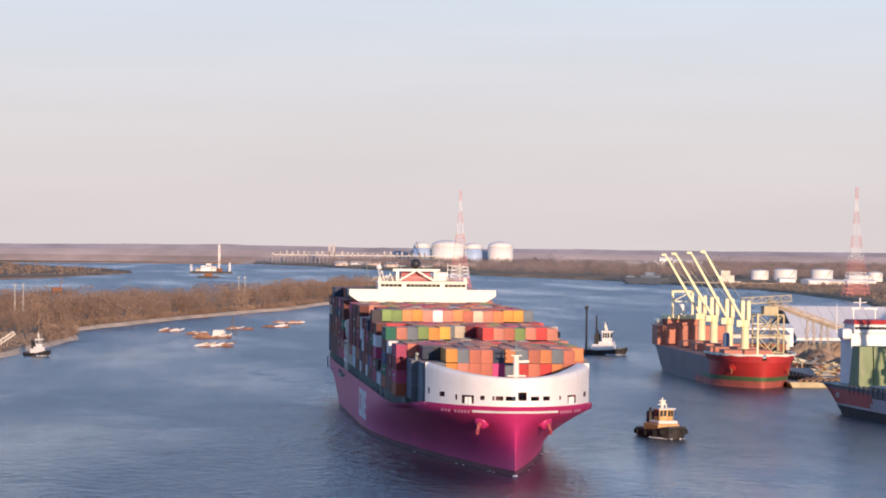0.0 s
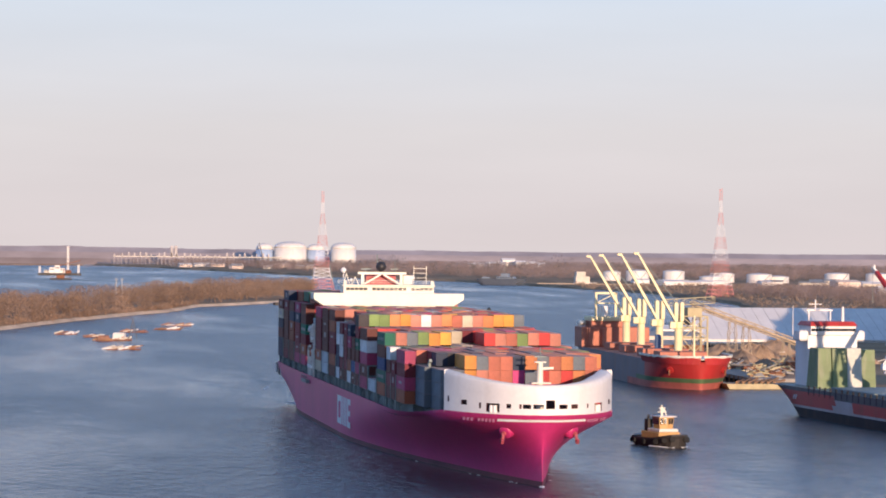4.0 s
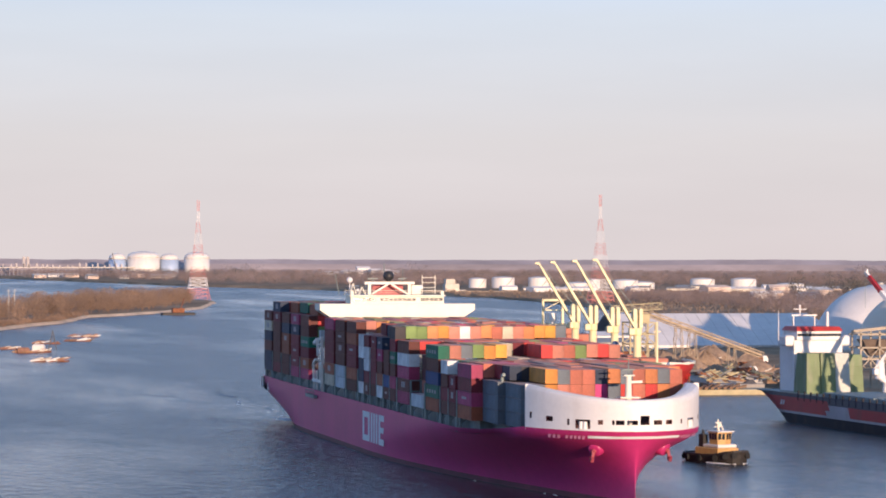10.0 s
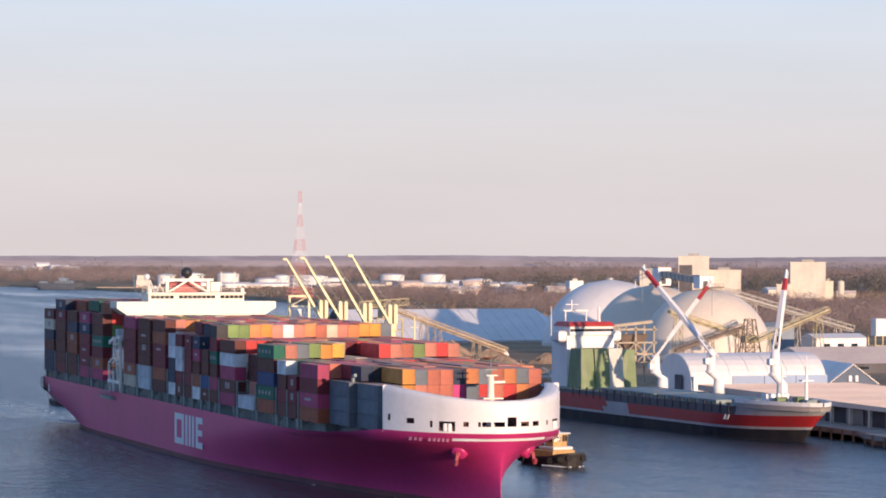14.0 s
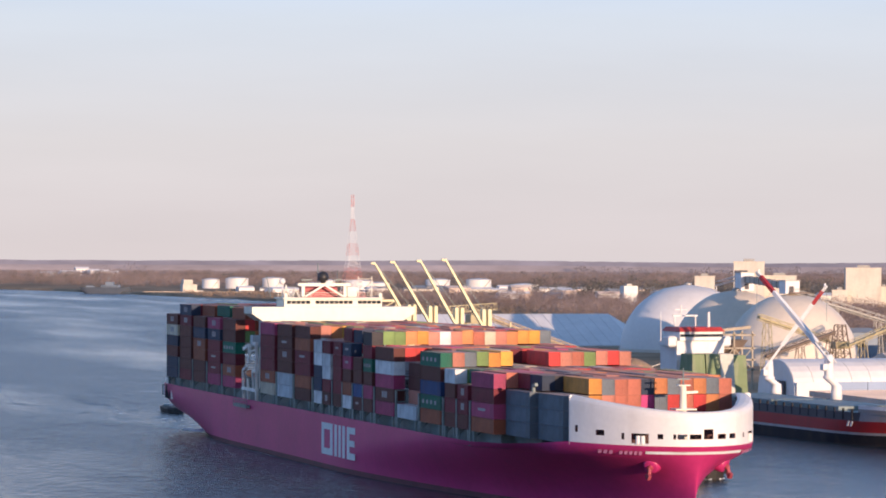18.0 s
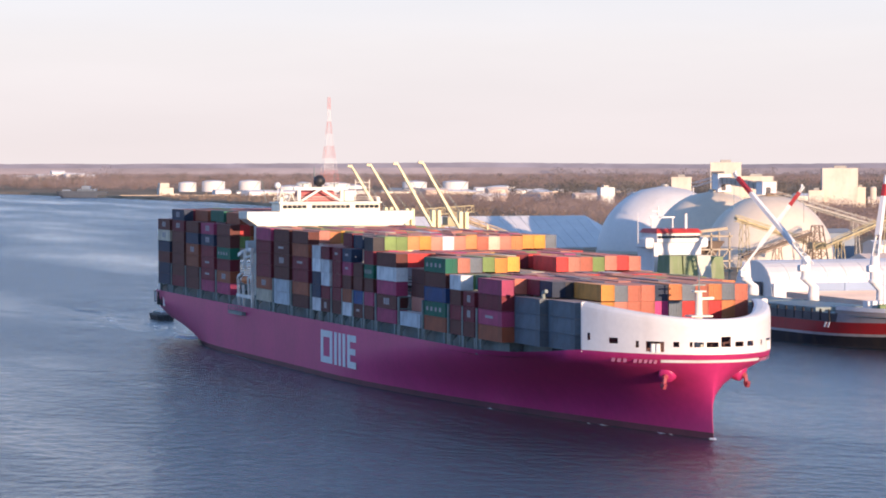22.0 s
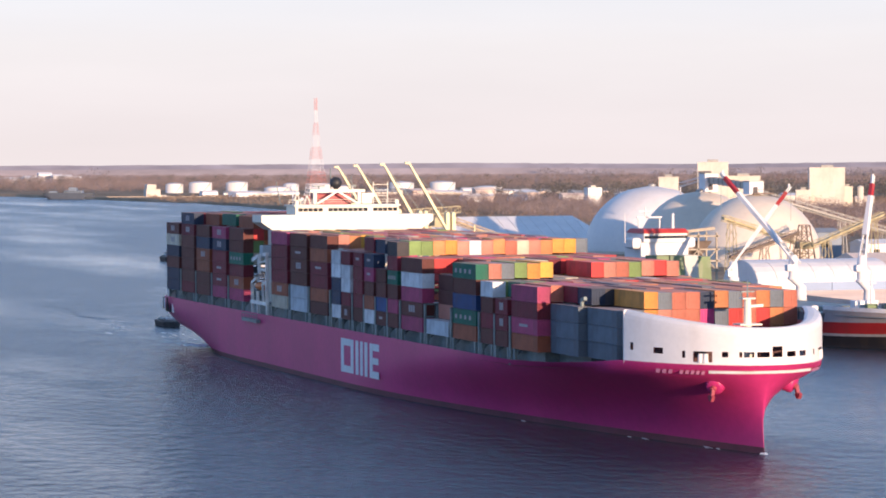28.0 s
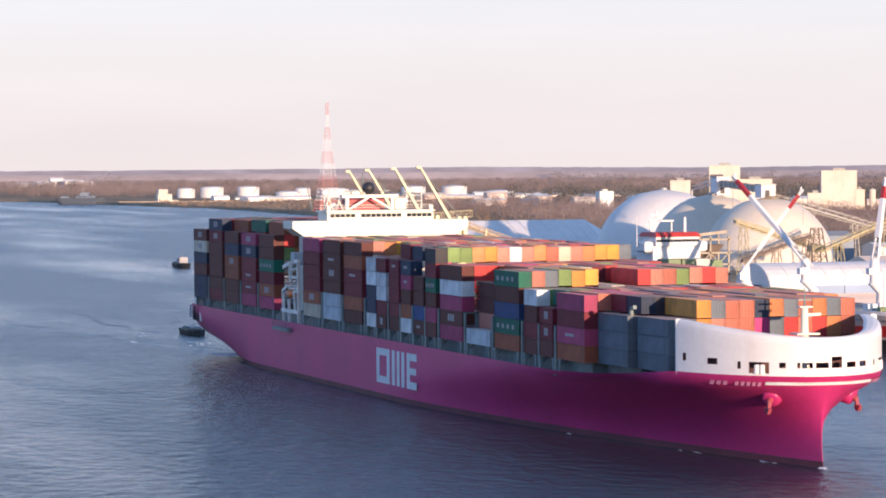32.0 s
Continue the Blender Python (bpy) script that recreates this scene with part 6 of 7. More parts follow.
for k in range(9):
    q = ga.lerp(gb, (k + 0.5) / 9)
    b = Build()
    b.solid([[q - gs * 1.04 + Vector((0, dy, -0.2)), q + gs * 1.04 + Vector((0, dy, -0.2)), q + gs * 1.04 + Vector((0, dy, 2.5)), q - gs * 1.04 + Vector((0, dy, 2.5))] for dy in (0, 0.35)])
    part("gallery_rib", b, M_WALLDARK, g)
b = Build()
b.box(279.5, 376, 28.7, 287.5, 384, 29.2)
for k in range(5):
    b.beam((279.6 + k * 1.95, 376.1, 29.2), (279.6 + k * 1.95, 376.1, 30.4), 0.1)
b.beam((279.6, 376.1, 30.4), (287.4, 376.1, 30.4), 0.12)
part("platform", b, M_DARKBROWN, g)
b = Build()
lattice_a, lattice_b = Vector((289, 470, 30.6)), Vector((284.4, 435, 33.6))
for dx in (-0.9, 0.9):
    for dz in (0, 1.4):
        b.beam(lattice_a + Vector((dx, 0, dz)), lattice_b + Vector((dx, 0, dz)), 0.18)
b.beam((289, 470, 28.0), (289, 470, 30.6), 0.3)
b.beam((289, 470, 24.0), (289, 470, 28.4), 0.3)
part("rising_conveyor", b, M_TOWERWHITE, g)


def vault(name, label, category, at, turn, length, width, height, m_roof, m_end, flat=0.0, group=""):
    """A shed with a vaulted roof: x along, ridge over the middle."""
    t = thing(name, label, category, group, at=at, turn=turn)
    n = 14
    prof = [(-width / 2 * math.cos(math.pi * i / n), height * math.sin(math.pi * i / n) ** (1 - flat)) for i in range(n + 1)]
    ribs = max(3, int(length / 6))
    for k in range(ribs):
        b = Build()
        x0, x1 = length * k / ribs - length / 2, length * (k + 1) / ribs - length / 2 - 0.12
        b.solid([[(x0, y, z) for y, z in prof], [(x1, y, z) for y, z in prof]])
        part("roof_panel", b, m_roof, t)
    for s in (-1, 1):
        b = Build()
        x = s * length / 2
        b.solid([[(x, y * 0.99, z * 0.99) for y, z in prof], [(x + s * 0.15, y * 0.99, z * 0.99) for y, z in prof]])
        part("end_wall", b, m_end, t)
    return t


M_SHADOWWALL = mat("shadow_blue_sheet_wall", (0.30, 0.38, 0.52), 0.6, vary=0.1, scale=0.1)
big = thing("warehouse", "long white pitched-roof warehouse behind the bulk berth", "warehouse")
RX0, RX1, RY, RZ, EY, EZ = 203.0, 296.0, 612.0, 16.4, 578.0, 3.4  # ends, ridge and eaves
for k in range(18):
    x0, x1 = lerp(RX0, RX1, k / 18), lerp(RX0, RX1, (k + 1) / 18) - 0.15
    for e in (-1, 1):
        b = Build()
        ye = RY + e * (RY - EY)
        b.solid([[(x, ye, EZ), (x, RY, RZ), (x, RY, RZ - 0.3), (x, ye, EZ - 0.3)] for x in (x0, x1)])
        part("roof_panel", b, M_SHEDWHITE, big)
b = Build()
b.solid([[(RX1, EY, EZ), (RX1, RY, RZ), (RX1, 2 * RY - EY, EZ)], [(RX1 + 24, EY + 4, Z), (RX1 + 24, RY, Z + 0.5), (RX1 + 24, 2 * RY - EY - 4, Z)]])
part("hip_roof", b, M_SHEDWHITE, big, "sloping white end of the roof")
for k in range(12):
    b = Build()
    x0, x1 = lerp(RX0, RX1, k / 12), lerp(RX0, RX1, (k + 1) / 12) - 0.2
    b.box(x0, EY + 0.6, Z, x1, EY + 1.0, EZ - 0.35)
    part("wall_panel", b, M_SHEDWHITE, big)
b = Build()
b.box(RX0, EY + 1.2, Z, RX1, 2 * RY - EY - 1, EZ - 0.4)
part("wall", b, M_SLATEBLUE, big)
q1 = vault("shed", "white fabric-roofed shed on the quay", "shed", (197.8, 152, Z), 1, 43, 26, 10.6, M_SHEDWHITE, M_SHEDWHITE, 0.2, "quay sheds")
b = Build()
b.box(-22.4, -7, 0, -22.1, -2, 4.5)
part("door", b, M_WALLDARK, q1)
b = Build()
b.box(-8, -13.6, 0, -2, -12.4, 3.2, bevel=0.2)
part("lean_to", b, M_BEIGE, q1)
# blue panels paint in the shadow lying along the lower white wall
for x0, x1, m_ in ((-21.4, -9.2, M_SHEDWHITE), (-9.0, 1.0, M_SHADOWWALL), (1.2, 11.2, M_SHADOWWALL), (11.4, 21.4, M_SHADOWWALL)):
    b = Build()
    b.box(x0, -13.7, 0, x1, -13.2, 4.3)
    part("side_wall", b, m_, q1, "sheet side wall coloured blue for the shadow on it" if m_ is M_SHADOWWALL else "")
q2 = thing("shed", "gabled white-roofed shed with slate-blue end wall", "shed", "quay sheds", at=(233.8, 151, Z), turn=80)
for k in range(6):
    for s in (-1, 1):
        b = Build()
        x0, x1 = k * 6.0, k * 6.0 + 5.9
        b.solid([[(x, s * 7.9, 0.9), (x, 0, 6.9), (x, 0, 6.6), (x, s * 7.9, 0.6)] for x in (x0, x1)])
        part("roof_panel", b, M_SHEDWHITE, q2)
b = Build()
b.solid([[(x, -7.3, 0), (x, 7.3, 0), (x, 7.3, 0.9), (x, 0, 6.4), (x, -7.3, 0.9)] for x in (0.2, 35.4)])
part("wall", b, mat("dark_slate_gable", (0.10, 0.13, 0.18), 0.7, vary=0.15, scale=0.2), q2, "dark slate gable wall")
for y in (-1.5, 0.5):
    b = Build()
    b.box(0.05, y, 1.6, 0.2, y + 0.9, 3.4)
    part("window", b, M_LETTER, q2)

# quay warehouse with a flat tan roof beside the cargo ship
w = thing("quay_warehouse", "low warehouse with tan flat roof and dark open side", "warehouse", at=(0, 0, Z))
b = Build()
b.solid([[(x, -150, 4.2), (x, 60, 4.2), (x, 60, 5.6), (x, -150, 4.7)] for x in (145.5, 190)])
sheet = Build()
sheet.ribbed(-150, 145.5, 60, 190, 0, pitch=0.9, rise=0.17)
k = len(b.v)
b.v += [(y, x, z + 4.72 + (x + 150) * 0.9 / 210) for x, y, z in sheet.v]
b.f += [tuple(k + q for q in reversed(f_)) for f_ in sheet.f]
b.mi += sheet.mi
roof = part("roof", b, M_ROOFTAN, w)
for i in range(34):
    b = Build()
    y = -148 + i * 6.2
    b.solid([[(x, y, 4.7 + (y + 150) * 0.9 / 210), (x, y + 0.12, 4.7 + (y + 150) * 0.9 / 210), (x, y + 0.12, 4.92 + (y + 150) * 0.9 / 210), (x, y, 4.92 + (y + 150) * 0.9 / 210)] for x in (145.6, 189.9)])
    part("roof_seam", b, M_ROOFTAN, roof)
b = Build()
b.box(148, -148, 0, 188, 58, 4.5)
part("wall", b, M_WALLDARK, w)
for i in range(20):
    b = Build()
    b.box(146.0, -146 + i * 10.4, 0, 146.7, -145.2 + i * 10.4, 4.5)
    part("column", b, M_BEIGE, w)
for i in range(9):
    b = Build()
    b.box(147.7, -140 + i * 21, 0.2, 147.95, -131 + i * 21, 3.8)
    part("roller_door", b, M_GALV, w)

# the quay edge
qy = thing("quay", "concrete quay on piles with timber fenders", "quay", kind="structure")
for y0, y1, x0 in ((-250, -62, 134.5), (-60, 120, 137.5), (223, 300, 137.0)):
    b = Build()
    b.box(x0, y0, 1.4, x0 + 16, y1, Z + 0.15)
    part("deck_slab", b, M_QUAY, qy)
    for k in range(int((y1 - y0) / 6)):
        b = Build()
        b.box(x0 - 0.35, y0 + 2 + 6 * k, -1.5, x0 + 0.0, y0 + 2.5 + 6 * k, 2.4)
        part("fender_pile", b, M_TIMBER, qy)
for x, y in ((141, -75), (139, -96), (146, -66)):
    c = thing("dock_crate", "pale crate and gear lying on the quay", "crate", "dock gear", at=(x, y, Z + 0.15))
    b = Build()
    b.box(-1.8, -3, 0, 1.8, 3, 1.5, bevel=0.1)
    part("body", b, M_BEIGE, c)


def lattice(b, a, e, w, h, bays, t=0.20):
    """A trussed gallery from a to e."""
    a, e = Vector(a), Vector(e)
    d = (e - a).normalized()
    s = d.cross(Vector((0, 0, 1))).normalized() * (w / 2)
    u = s.cross(d).normalized() * h
    for q in (s, -s):
        b.beam(a + q, e + q, t)
        b.beam(a + q + u, e + q + u, t)
    for k in range(bays + 1):
        p = a.lerp(e, k / bays)
        b.beam(p + s, p + s + u, t * 0.7)
        b.beam(p - s, p - s + u, t * 0.7)
        if k < bays:
            r = a.lerp(e, (k + 1) / bays)
            b.beam(p + s, r + s + u, t * 0.6)
            b.beam(p - s + u, r - s, t * 0.6)


def conveyor(label, a, e, m, legs, group="", w=2.4, h=2.0):
    t = thing("conveyor", label, "conveyor", group)
    b = Build()
    L = (Vector(e) - Vector(a)).length
    lattice(b, a, e, w, h, max(4, int(L / 4)))
    part("gallery", b, m, t)
    b = Build()
    d = (Vector(e) - Vector(a)).normalized()
    b.solid([[Vector(p) + d.cross(Vector((0, 0, 1))).normalized() * q + Vector((0, 0, z)) for q, z in ((-w * .4, .5), (w * .4, .5), (w * .4, 1.3), (-w * .4, 1.3))] for p in (a, e)])
    part("belt_cover", b, m, t)
    for k in legs:
        p = Vector(a).lerp(Vector(e), k)
        for sx in (-1, 1):
            for sy in (-1, 1):
                b = Build()
                b.beam((p.x + sx * 1.8, p.y + sy * 1.8, Z), (p.x + sx * 1.0, p.y + sy * 1.0, p.z), 0.22)
                part("trestle_leg", b, m, t)
        nb = max(1, int((p.z - Z) / 4))
        for j in range(nb):
            z0, z1 = lerp(Z, p.z, j / nb), lerp(Z, p.z, (j + 1) / nb)
            for sx, sy, tx, ty in ((-1, -1, 1, -1), (1, -1, 1, 1), (1, 1, -1, 1), (-1, 1, -1, -1)):
                b = Build()
                b.beam((p.x + sx * 1.5, p.y + sy * 1.5, z0), (p.x + tx * 1.3, p.y + ty * 1.3, z1), 0.12)
                part("trestle_brace", b, m, t)
    return t


M_CONVEYOR = mat("dusty_beige_conveyor", (0.40, 0.31, 0.21), 0.7, vary=0.2, scale=0.3, dirt=(0.2, 0.13, 0.08))
conveyor("long dusty beige conveyor gallery rising to the ship loader", (143, 338, 22.6), (190, 344, 6.4), M_CONVEYOR, (0.05, 0.33, 0.44, 0.76), "plant conveyors")
conveyor("yellow conveyor sloping down past the domes", (242, 318, 20.5), (277, 322, 10.0), M_YELLOW, (0.1, 0.9), "plant conveyors")
conveyor("brown conveyor rising to the transfer tower", (237, 300, 7.5), (264, 303, 15.5), M_DARKBROWN, (0.5, 0.95), "plant conveyors")
conveyor("yellow conveyor rising beside the domes", (268, 300, 11.0), (296, 302, 21.5), M_YELLOW, (0.2, 0.85), "plant conveyors")
conveyor("grey trussed gallery from the domes", (312, 448, 27.0), (378, 456, 9.6), M_GALV, (0.3, 0.6, 0.9), "plant conveyors", 3.0, 2.6)

tt_ = thing("transfer_tower", "brown steel transfer tower between the conveyors", "tower", at=(268.5, 308, Z))
b = Build()
for sx in (-1, 1):
    for sy in (-1, 1):
        b.beam((sx * 3.6, sy * 3.0, 0), (sx * 1.4, sy * 1.4, 16.5), 0.4)
for k in range(5):
    z0, z1 = 3.3 * k, 3.3 * (k + 1)
    f0, f1 = lerp(3.6, 1.4, k / 5), lerp(3.6, 1.4, (k + 1) / 5)
    for sy in (-1, 1):
        b.beam((-f0, sy * f0 * .8, z0), (f1, sy * f1 * .8, z1), 0.22)
        b.beam((f0, sy * f0 * .8, z0), (-f1, sy * f1 * .8, z1), 0.22)
        b.beam((-f1, sy * f1 * .8, z1), (f1, sy * f1 * .8, z1), 0.22)
part("frame", b, M_DARKBROWN, tt_)
b = Build()
b.box(-2.6, -2.4, 8.2, 2.6, 2.4, 10.6, bevel=0.2)
part("hopper", b, M_YELLOW, tt_)

M_PIPES = mat("tan_pipework", (0.40, 0.33, 0.24), 0.65, vary=0.2, scale=0.3)
sc = thing("loading_frame", "tan steel hopper frame standing on the quay", "frame", at=(173, 190, Z))
b = Build()
for x in (0, 6, 12):
    for y in (0, 8):
        b.beam((x, y, 0), (x, y, 17.6), 0.5)
for z in (6, 9, 12.5, 16.5):
    for y in (0, 8):
        b.beam((-1, y, z), (13, y, z), 0.5)
    for x in (0, 6, 12):
        b.beam((x, 0, z), (x, 8, z), 0.35)
for x in (0, 6):
    b.beam((x, 0, 6), (x + 6, 0, 12.5), 0.28)
    b.beam((x + 6, 0, 6), (x, 0, 12.5), 0.28)
part("frame", b, M_PIPES, sc)
b = Build()
b.solid([[(1, 1, 15), (11, 1, 15), (11, 7, 15), (1, 7, 15)], [(4, 3, 10), (8, 3, 10), (8, 5, 10), (4, 5, 10)]][::-1])
part("hopper", b, M_DARKBROWN, sc)
b = Build()
b.beam((-1, 4, 17.4), (13, 4, 18.8), 0.9)
part("boom", b, M_PIPES, sc)

ld = thing("ship_loader", "yellow lattice ship loader at the bulk berth", "loader", at=(141.5, 330, Z))
b = Build()
for x in (-4.5, 4.5):
    for y in (-5, 5):
        b.beam((x, y, 0), (x, y, 17), 0.55)
for z in (4, 9.5, 13, 17):
    for y in (-5, 5):
        b.beam((-4.5, y, z), (4.5, y, z), 0.4)
    for x in (-4.5, 4.5):
        b.beam((x, -5, z), (x, 5, z), 0.4)
for y in (-5, 5):
    for z0, z1 in ((0, 9.5), (9.5, 17)):
        b.beam((-4.5, y, z0), (4.5, y, z1), 0.3)
        b.beam((4.5, y, z0), (-4.5, y, z1), 0.3)
lattice(b, (-9, 0, 20.5), (8, 0, 21.6), 2.6, 2.2, 5)
part("frame", b, M_YELLOW, ld)
b = Build()
b.box(-2, -3, 17, 3, 3, 20, bevel=0.2)
part("machine_house", b, M_YELLOW, ld)

# yard clutter by the bulk berth
rnd = random.Random(31)
for i in range(46):
    x, y = rnd.uniform(141, 172), rnd.uniform(227, 320)
    m_ = rnd.choice((M_TIMBER, M_RUST, M_YELLOW, M_BEIGE, M_GALV, M_WALLDARK))
    c = thing("scrap_heap", "rusty beams and gear piled on the quay", "scrap", "yard clutter", at=(x, y, Z), turn=rnd.uniform(0, 180))
    for k in range(rnd.randint(4, 8)):
        b = Build()
        L, h = rnd.uniform(2, 7), rnd.uniform(0.3, 3.2)
        px, py = rnd.uniform(-2, 2), rnd.uniform(-2, 2)
        b.beam((px - L / 2, py, h * 0.5), (px + L / 2, py + rnd.uniform(-2, 2), h * rnd.uniform(0.3, 1.2)), rnd.uniform(0.25, 0.7))
        part("beam", b, rnd.choice((M_TIMBER, M_RUST, M_GALV, M_YELLOW)), c)
    b = Build()
    b.solid([[(-2.5, -1.8, 0), (2.5, -1.8, 0), (2.2, 1.8, 0), (-2.2, 1.8, 0)], [(-1, -.6, 1.3), (1.2, -.8, 1.7), (.8, .6, 1.2), (-.9, .8, 1.5)]])
    part("spoil", b, m_, c)
M_SPOIL = mat("tan_spoil", (0.34, 0.235, 0.155), 0.95, vary=0.3, scale=0.25, fine=2.0, bump=0.6, dirt=(0.16, 0.09, 0.06), dirt_amount=0.5)
rnd = random.Random(57)
for x, y, r, h in ((161, 335, 8.0, 5.0), (172, 352, 9.0, 6.2), (184, 330, 7.0, 4.2), (166, 385, 8.5, 5.6), (181, 402, 9.5, 5.2), (194, 372, 7.5, 4.4), (198, 432, 10.0, 5.4), (208, 350, 8.0, 3.8), (176, 305, 6.5, 3.8), (160, 300, 6.0, 3.4)):
    t = thing("spoil_heap", "tan heap of spoil and scrap in the yard", "heap", "yard heaps", at=(x, y, Z - 0.1))
    b = Build()
    ph = rnd.uniform(0, 40)
    b.solid([[(r * f * (1 + 0.22 * noise.noise((ph + 1.6 * math.cos(a), 1.6 * math.sin(a), f * 2))) * math.cos(a), r * 0.8 * f * (1 + 0.22 * noise.noise((ph + 1.6 * math.cos(a), 1.6 * math.sin(a), f * 2))) * math.sin(a), h * g * (1 + 0.2 * noise.noise((ph + 2.2 * math.cos(a), 2.2 * math.sin(a), 7)))) for a in [2 * math.pi * j / 22 for j in range(22)]] for f, g in ((1.0, 0.0), (0.85, 0.24), (0.66, 0.5), (0.45, 0.72), (0.26, 0.9), (0.08, 1.0))])
    part("mound", b, M_SPOIL, t)
    for k in range(5):
        b = Build()
        a = rnd.uniform(0, 6.28)
        q, L = rnd.uniform(0.5, 0.9) * r, rnd.uniform(3, 7)
        b.beam((q * math.cos(a), q * math.sin(a) * 0.8, 0.3), (q * math.cos(a) + L * math.cos(a + 1.4), q * math.sin(a) * 0.8 + L * math.sin(a + 1.4), rnd.uniform(0.8, 3.0)), rnd.uniform(0.25, 0.5))
        part("beam", b, rnd.choice((M_TIMBER, M_RUST, M_BEIGE, M_WALLDARK)), t)
for x, y, turn in ((170, 296, 20), (186, 345, -15), (205, 395, 8)):
    t = thing("loader_truck", "small white yard truck standing among the heaps", "truck", "yard trucks", at=(x, y, Z), turn=turn)
    b = Build()
    b.box(-3.6, -1.2, 0.9, 1.4, 1.2, 2.6, bevel=0.1)
    part("load_box", b, M_RUST, t)
    b = Build()
    b.solid([[(1.6, -1.15, 0.7), (3.6, -1.15, 0.7), (3.6, 1.15, 0.7), (1.6, 1.15, 0.7)], [(1.6, -1.15, 2.0), (3.6, -1.15, 1.9), (3.6, 1.15, 1.9), (1.6, 1.15, 2.0)], [(1.7, -1.0, 2.9), (3.0, -1.0, 2.9), (3.0, 1.0, 2.9), (1.7, 1.0, 2.9)]])
    part("cab", b, M_SHIPWHITE, t)
    for px in (-2.6, -1.2, 2.6):
        for sy in (-1, 1):
            b = Build()
            b.tube((px, sy * 0.85, 0.5), (px, sy * 1.2, 0.5), 0.52, 0.52, 12)
            part("wheel", b, M_TYRE, t)
bg = thing("deck_barge", "yellow flat barge with timbers moored at the quay", "barge", at=(138.5, 214, 0), turn=2)
b = Build()
b.solid([[(-13, -6, -0.8), (13, -6, -0.8), (13, 6, -0.8), (-13, 6, -0.8)], [(-14.5, -6, 1.6), (14.5, -6, 1.6), (14.5, 6, 1.6), (-14.5, 6, 1.6)]])
part("hull", b, M_YELLOW, bg)
for k in range(7):
    b = Build()
    b.beam((-11 + k * 2, -5, 2.0), (-6 + k * 2.2, 4.5, 2.3 + 0.3 * (k % 3)), 0.7)
    part("timber", b, M_TIMBER, bg)
for x, y, sx, sy, h, m_, lab in ((340, 392, 10.5, 7, 7.0, M_SHEDWHITE, "white gabled conveyor house"), (322, 430, 15, 8, 10.5, M_SLATEBLUE, "slate-blue sheet-clad store"), (160, 470, 16, 9, 6, M_BEIGE, "beige quay workshop"), (176, 505, 9, 7, 7.5, M_SHEDWHITE, "small white office block"), (296, 256, 36, 20, 3.4, M_WALLDARK, "long low store with a tan roof"), (150, 395, 10, 6, 5, M_RUST, "rust brown store by the quay")):
    rise = 5.0 if sx > 30 else 1.6
    h_ = thing("plant_building", lab + " among the conveyors", "building", "plant buildings", at=(x, y, Z))
    b = Build()
    b.box(-sx, -sy, 0, sx, sy, h, bevel=0.1)
    part("wall", b, m_, h_)
    b = Build()
    b.solid([[(-sx - .4, -sy - .4, h), (sx + .4, -sy - .4, h), (sx + .4, sy + .4, h), (-sx - .4, sy + .4, h)], [(-sx - .4, -0.3, h + rise), (sx + .4, -0.3, h + rise), (sx + .4, 0.3, h + rise), (-sx - .4, 0.3, h + rise)]])
    part("roof", b, M_SHEDWHITE if m_ is M_SHEDWHITE else M_ROOFTAN if sx > 30 else M_GALV, h_)
    for k in range(3):
        b = Build()
        b.box(-sx * 0.7 + k * sx * 0.55, -sy - 0.06, h * 0.45, -sx * 0.7 + k * sx * 0.55 + sx * 0.25, -sy + 0.02, h * 0.7)
        part("window", b, M_GLASS, h_)
hp = thing("hopper_silo", "white square hopper on yellow legs", "silo", at=(314.5, 300, Z))
b = Build()
b.box(-2.1, -2.1, 10.4, 2.1, 2.1, 16.6, bevel=0.15)
part("bin", b, M_SHEDWHITE, hp)
b = Build()
for sx in (-1, 1):
    for sy in (-1, 1):
        b.beam((sx * 2.8, sy * 2.8, 0), (sx * 2.8, sy * 2.8, 10.6), 0.5)
for z in (3.5, 7):
    for s in (-1, 1):
        b.beam((-2.8, s * 2.8, z), (2.8, s * 2.8, z), 0.35)
        b.beam((s * 2.8, -2.8, z), (s * 2.8, 2.8, z), 0.35)
part("legs", b, M_YELLOW, hp)

# far industrial blocks
for x0, x1, y, z1, m_, lab in ((807.4, 834.1, 1465, 31.5, M_BEIGE, "tall windowless beige mill block"), (795.8, 807.2, 1466, 14.7, M_BEIGE, "low beige wing of the mill"), (834.3, 842, 1466, 17.0, M_BEIGE, "beige annex of the mill"), (715.6, 738.5, 1465, 36.0, M_BEIGE, "tall beige process tower"), (738.7, 764, 1464, 25.6, M_BEIGE, "beige plant block with flat roof"), (690, 705, 1480, 25.0, M_BEIGE, "small pale plant block")):
    t = thing("plant_block", lab, "building", "far plant", at=((x0 + x1) / 2, y, Z), turn=-22)
    hw, h = (x1 - x0) / 2, z1 - Z
    b = Build()
    b.box(-hw, 0, 0, hw, hw * 1.6, h)
    part("wall", b, m_, t)
    b = Build()
    b.box(-hw - 0.3, -0.3, h, hw + 0.3, hw * 1.6 + 0.3, h + 0.7)
    part("roof", b, m_, t)
    b = Build()
    b.box(-hw * 0.35, 1.0, h + 0.7, hw * 0.35, hw * 0.9, h + 2.6, bevel=0.1)
    part("roof_unit", b, M_GALV, t)
    if z1 == 36.0:
        # dark plate on the wall face in place of the recess's shade
        b = Build()
        b.box(-hw * 0.95, -0.12, 1.0, -hw * 0.1, 0.02, h * 0.82)
        part("open_bay", b, M_WALLDARK, t, "dark panel for the shaded recess under the tower's head")
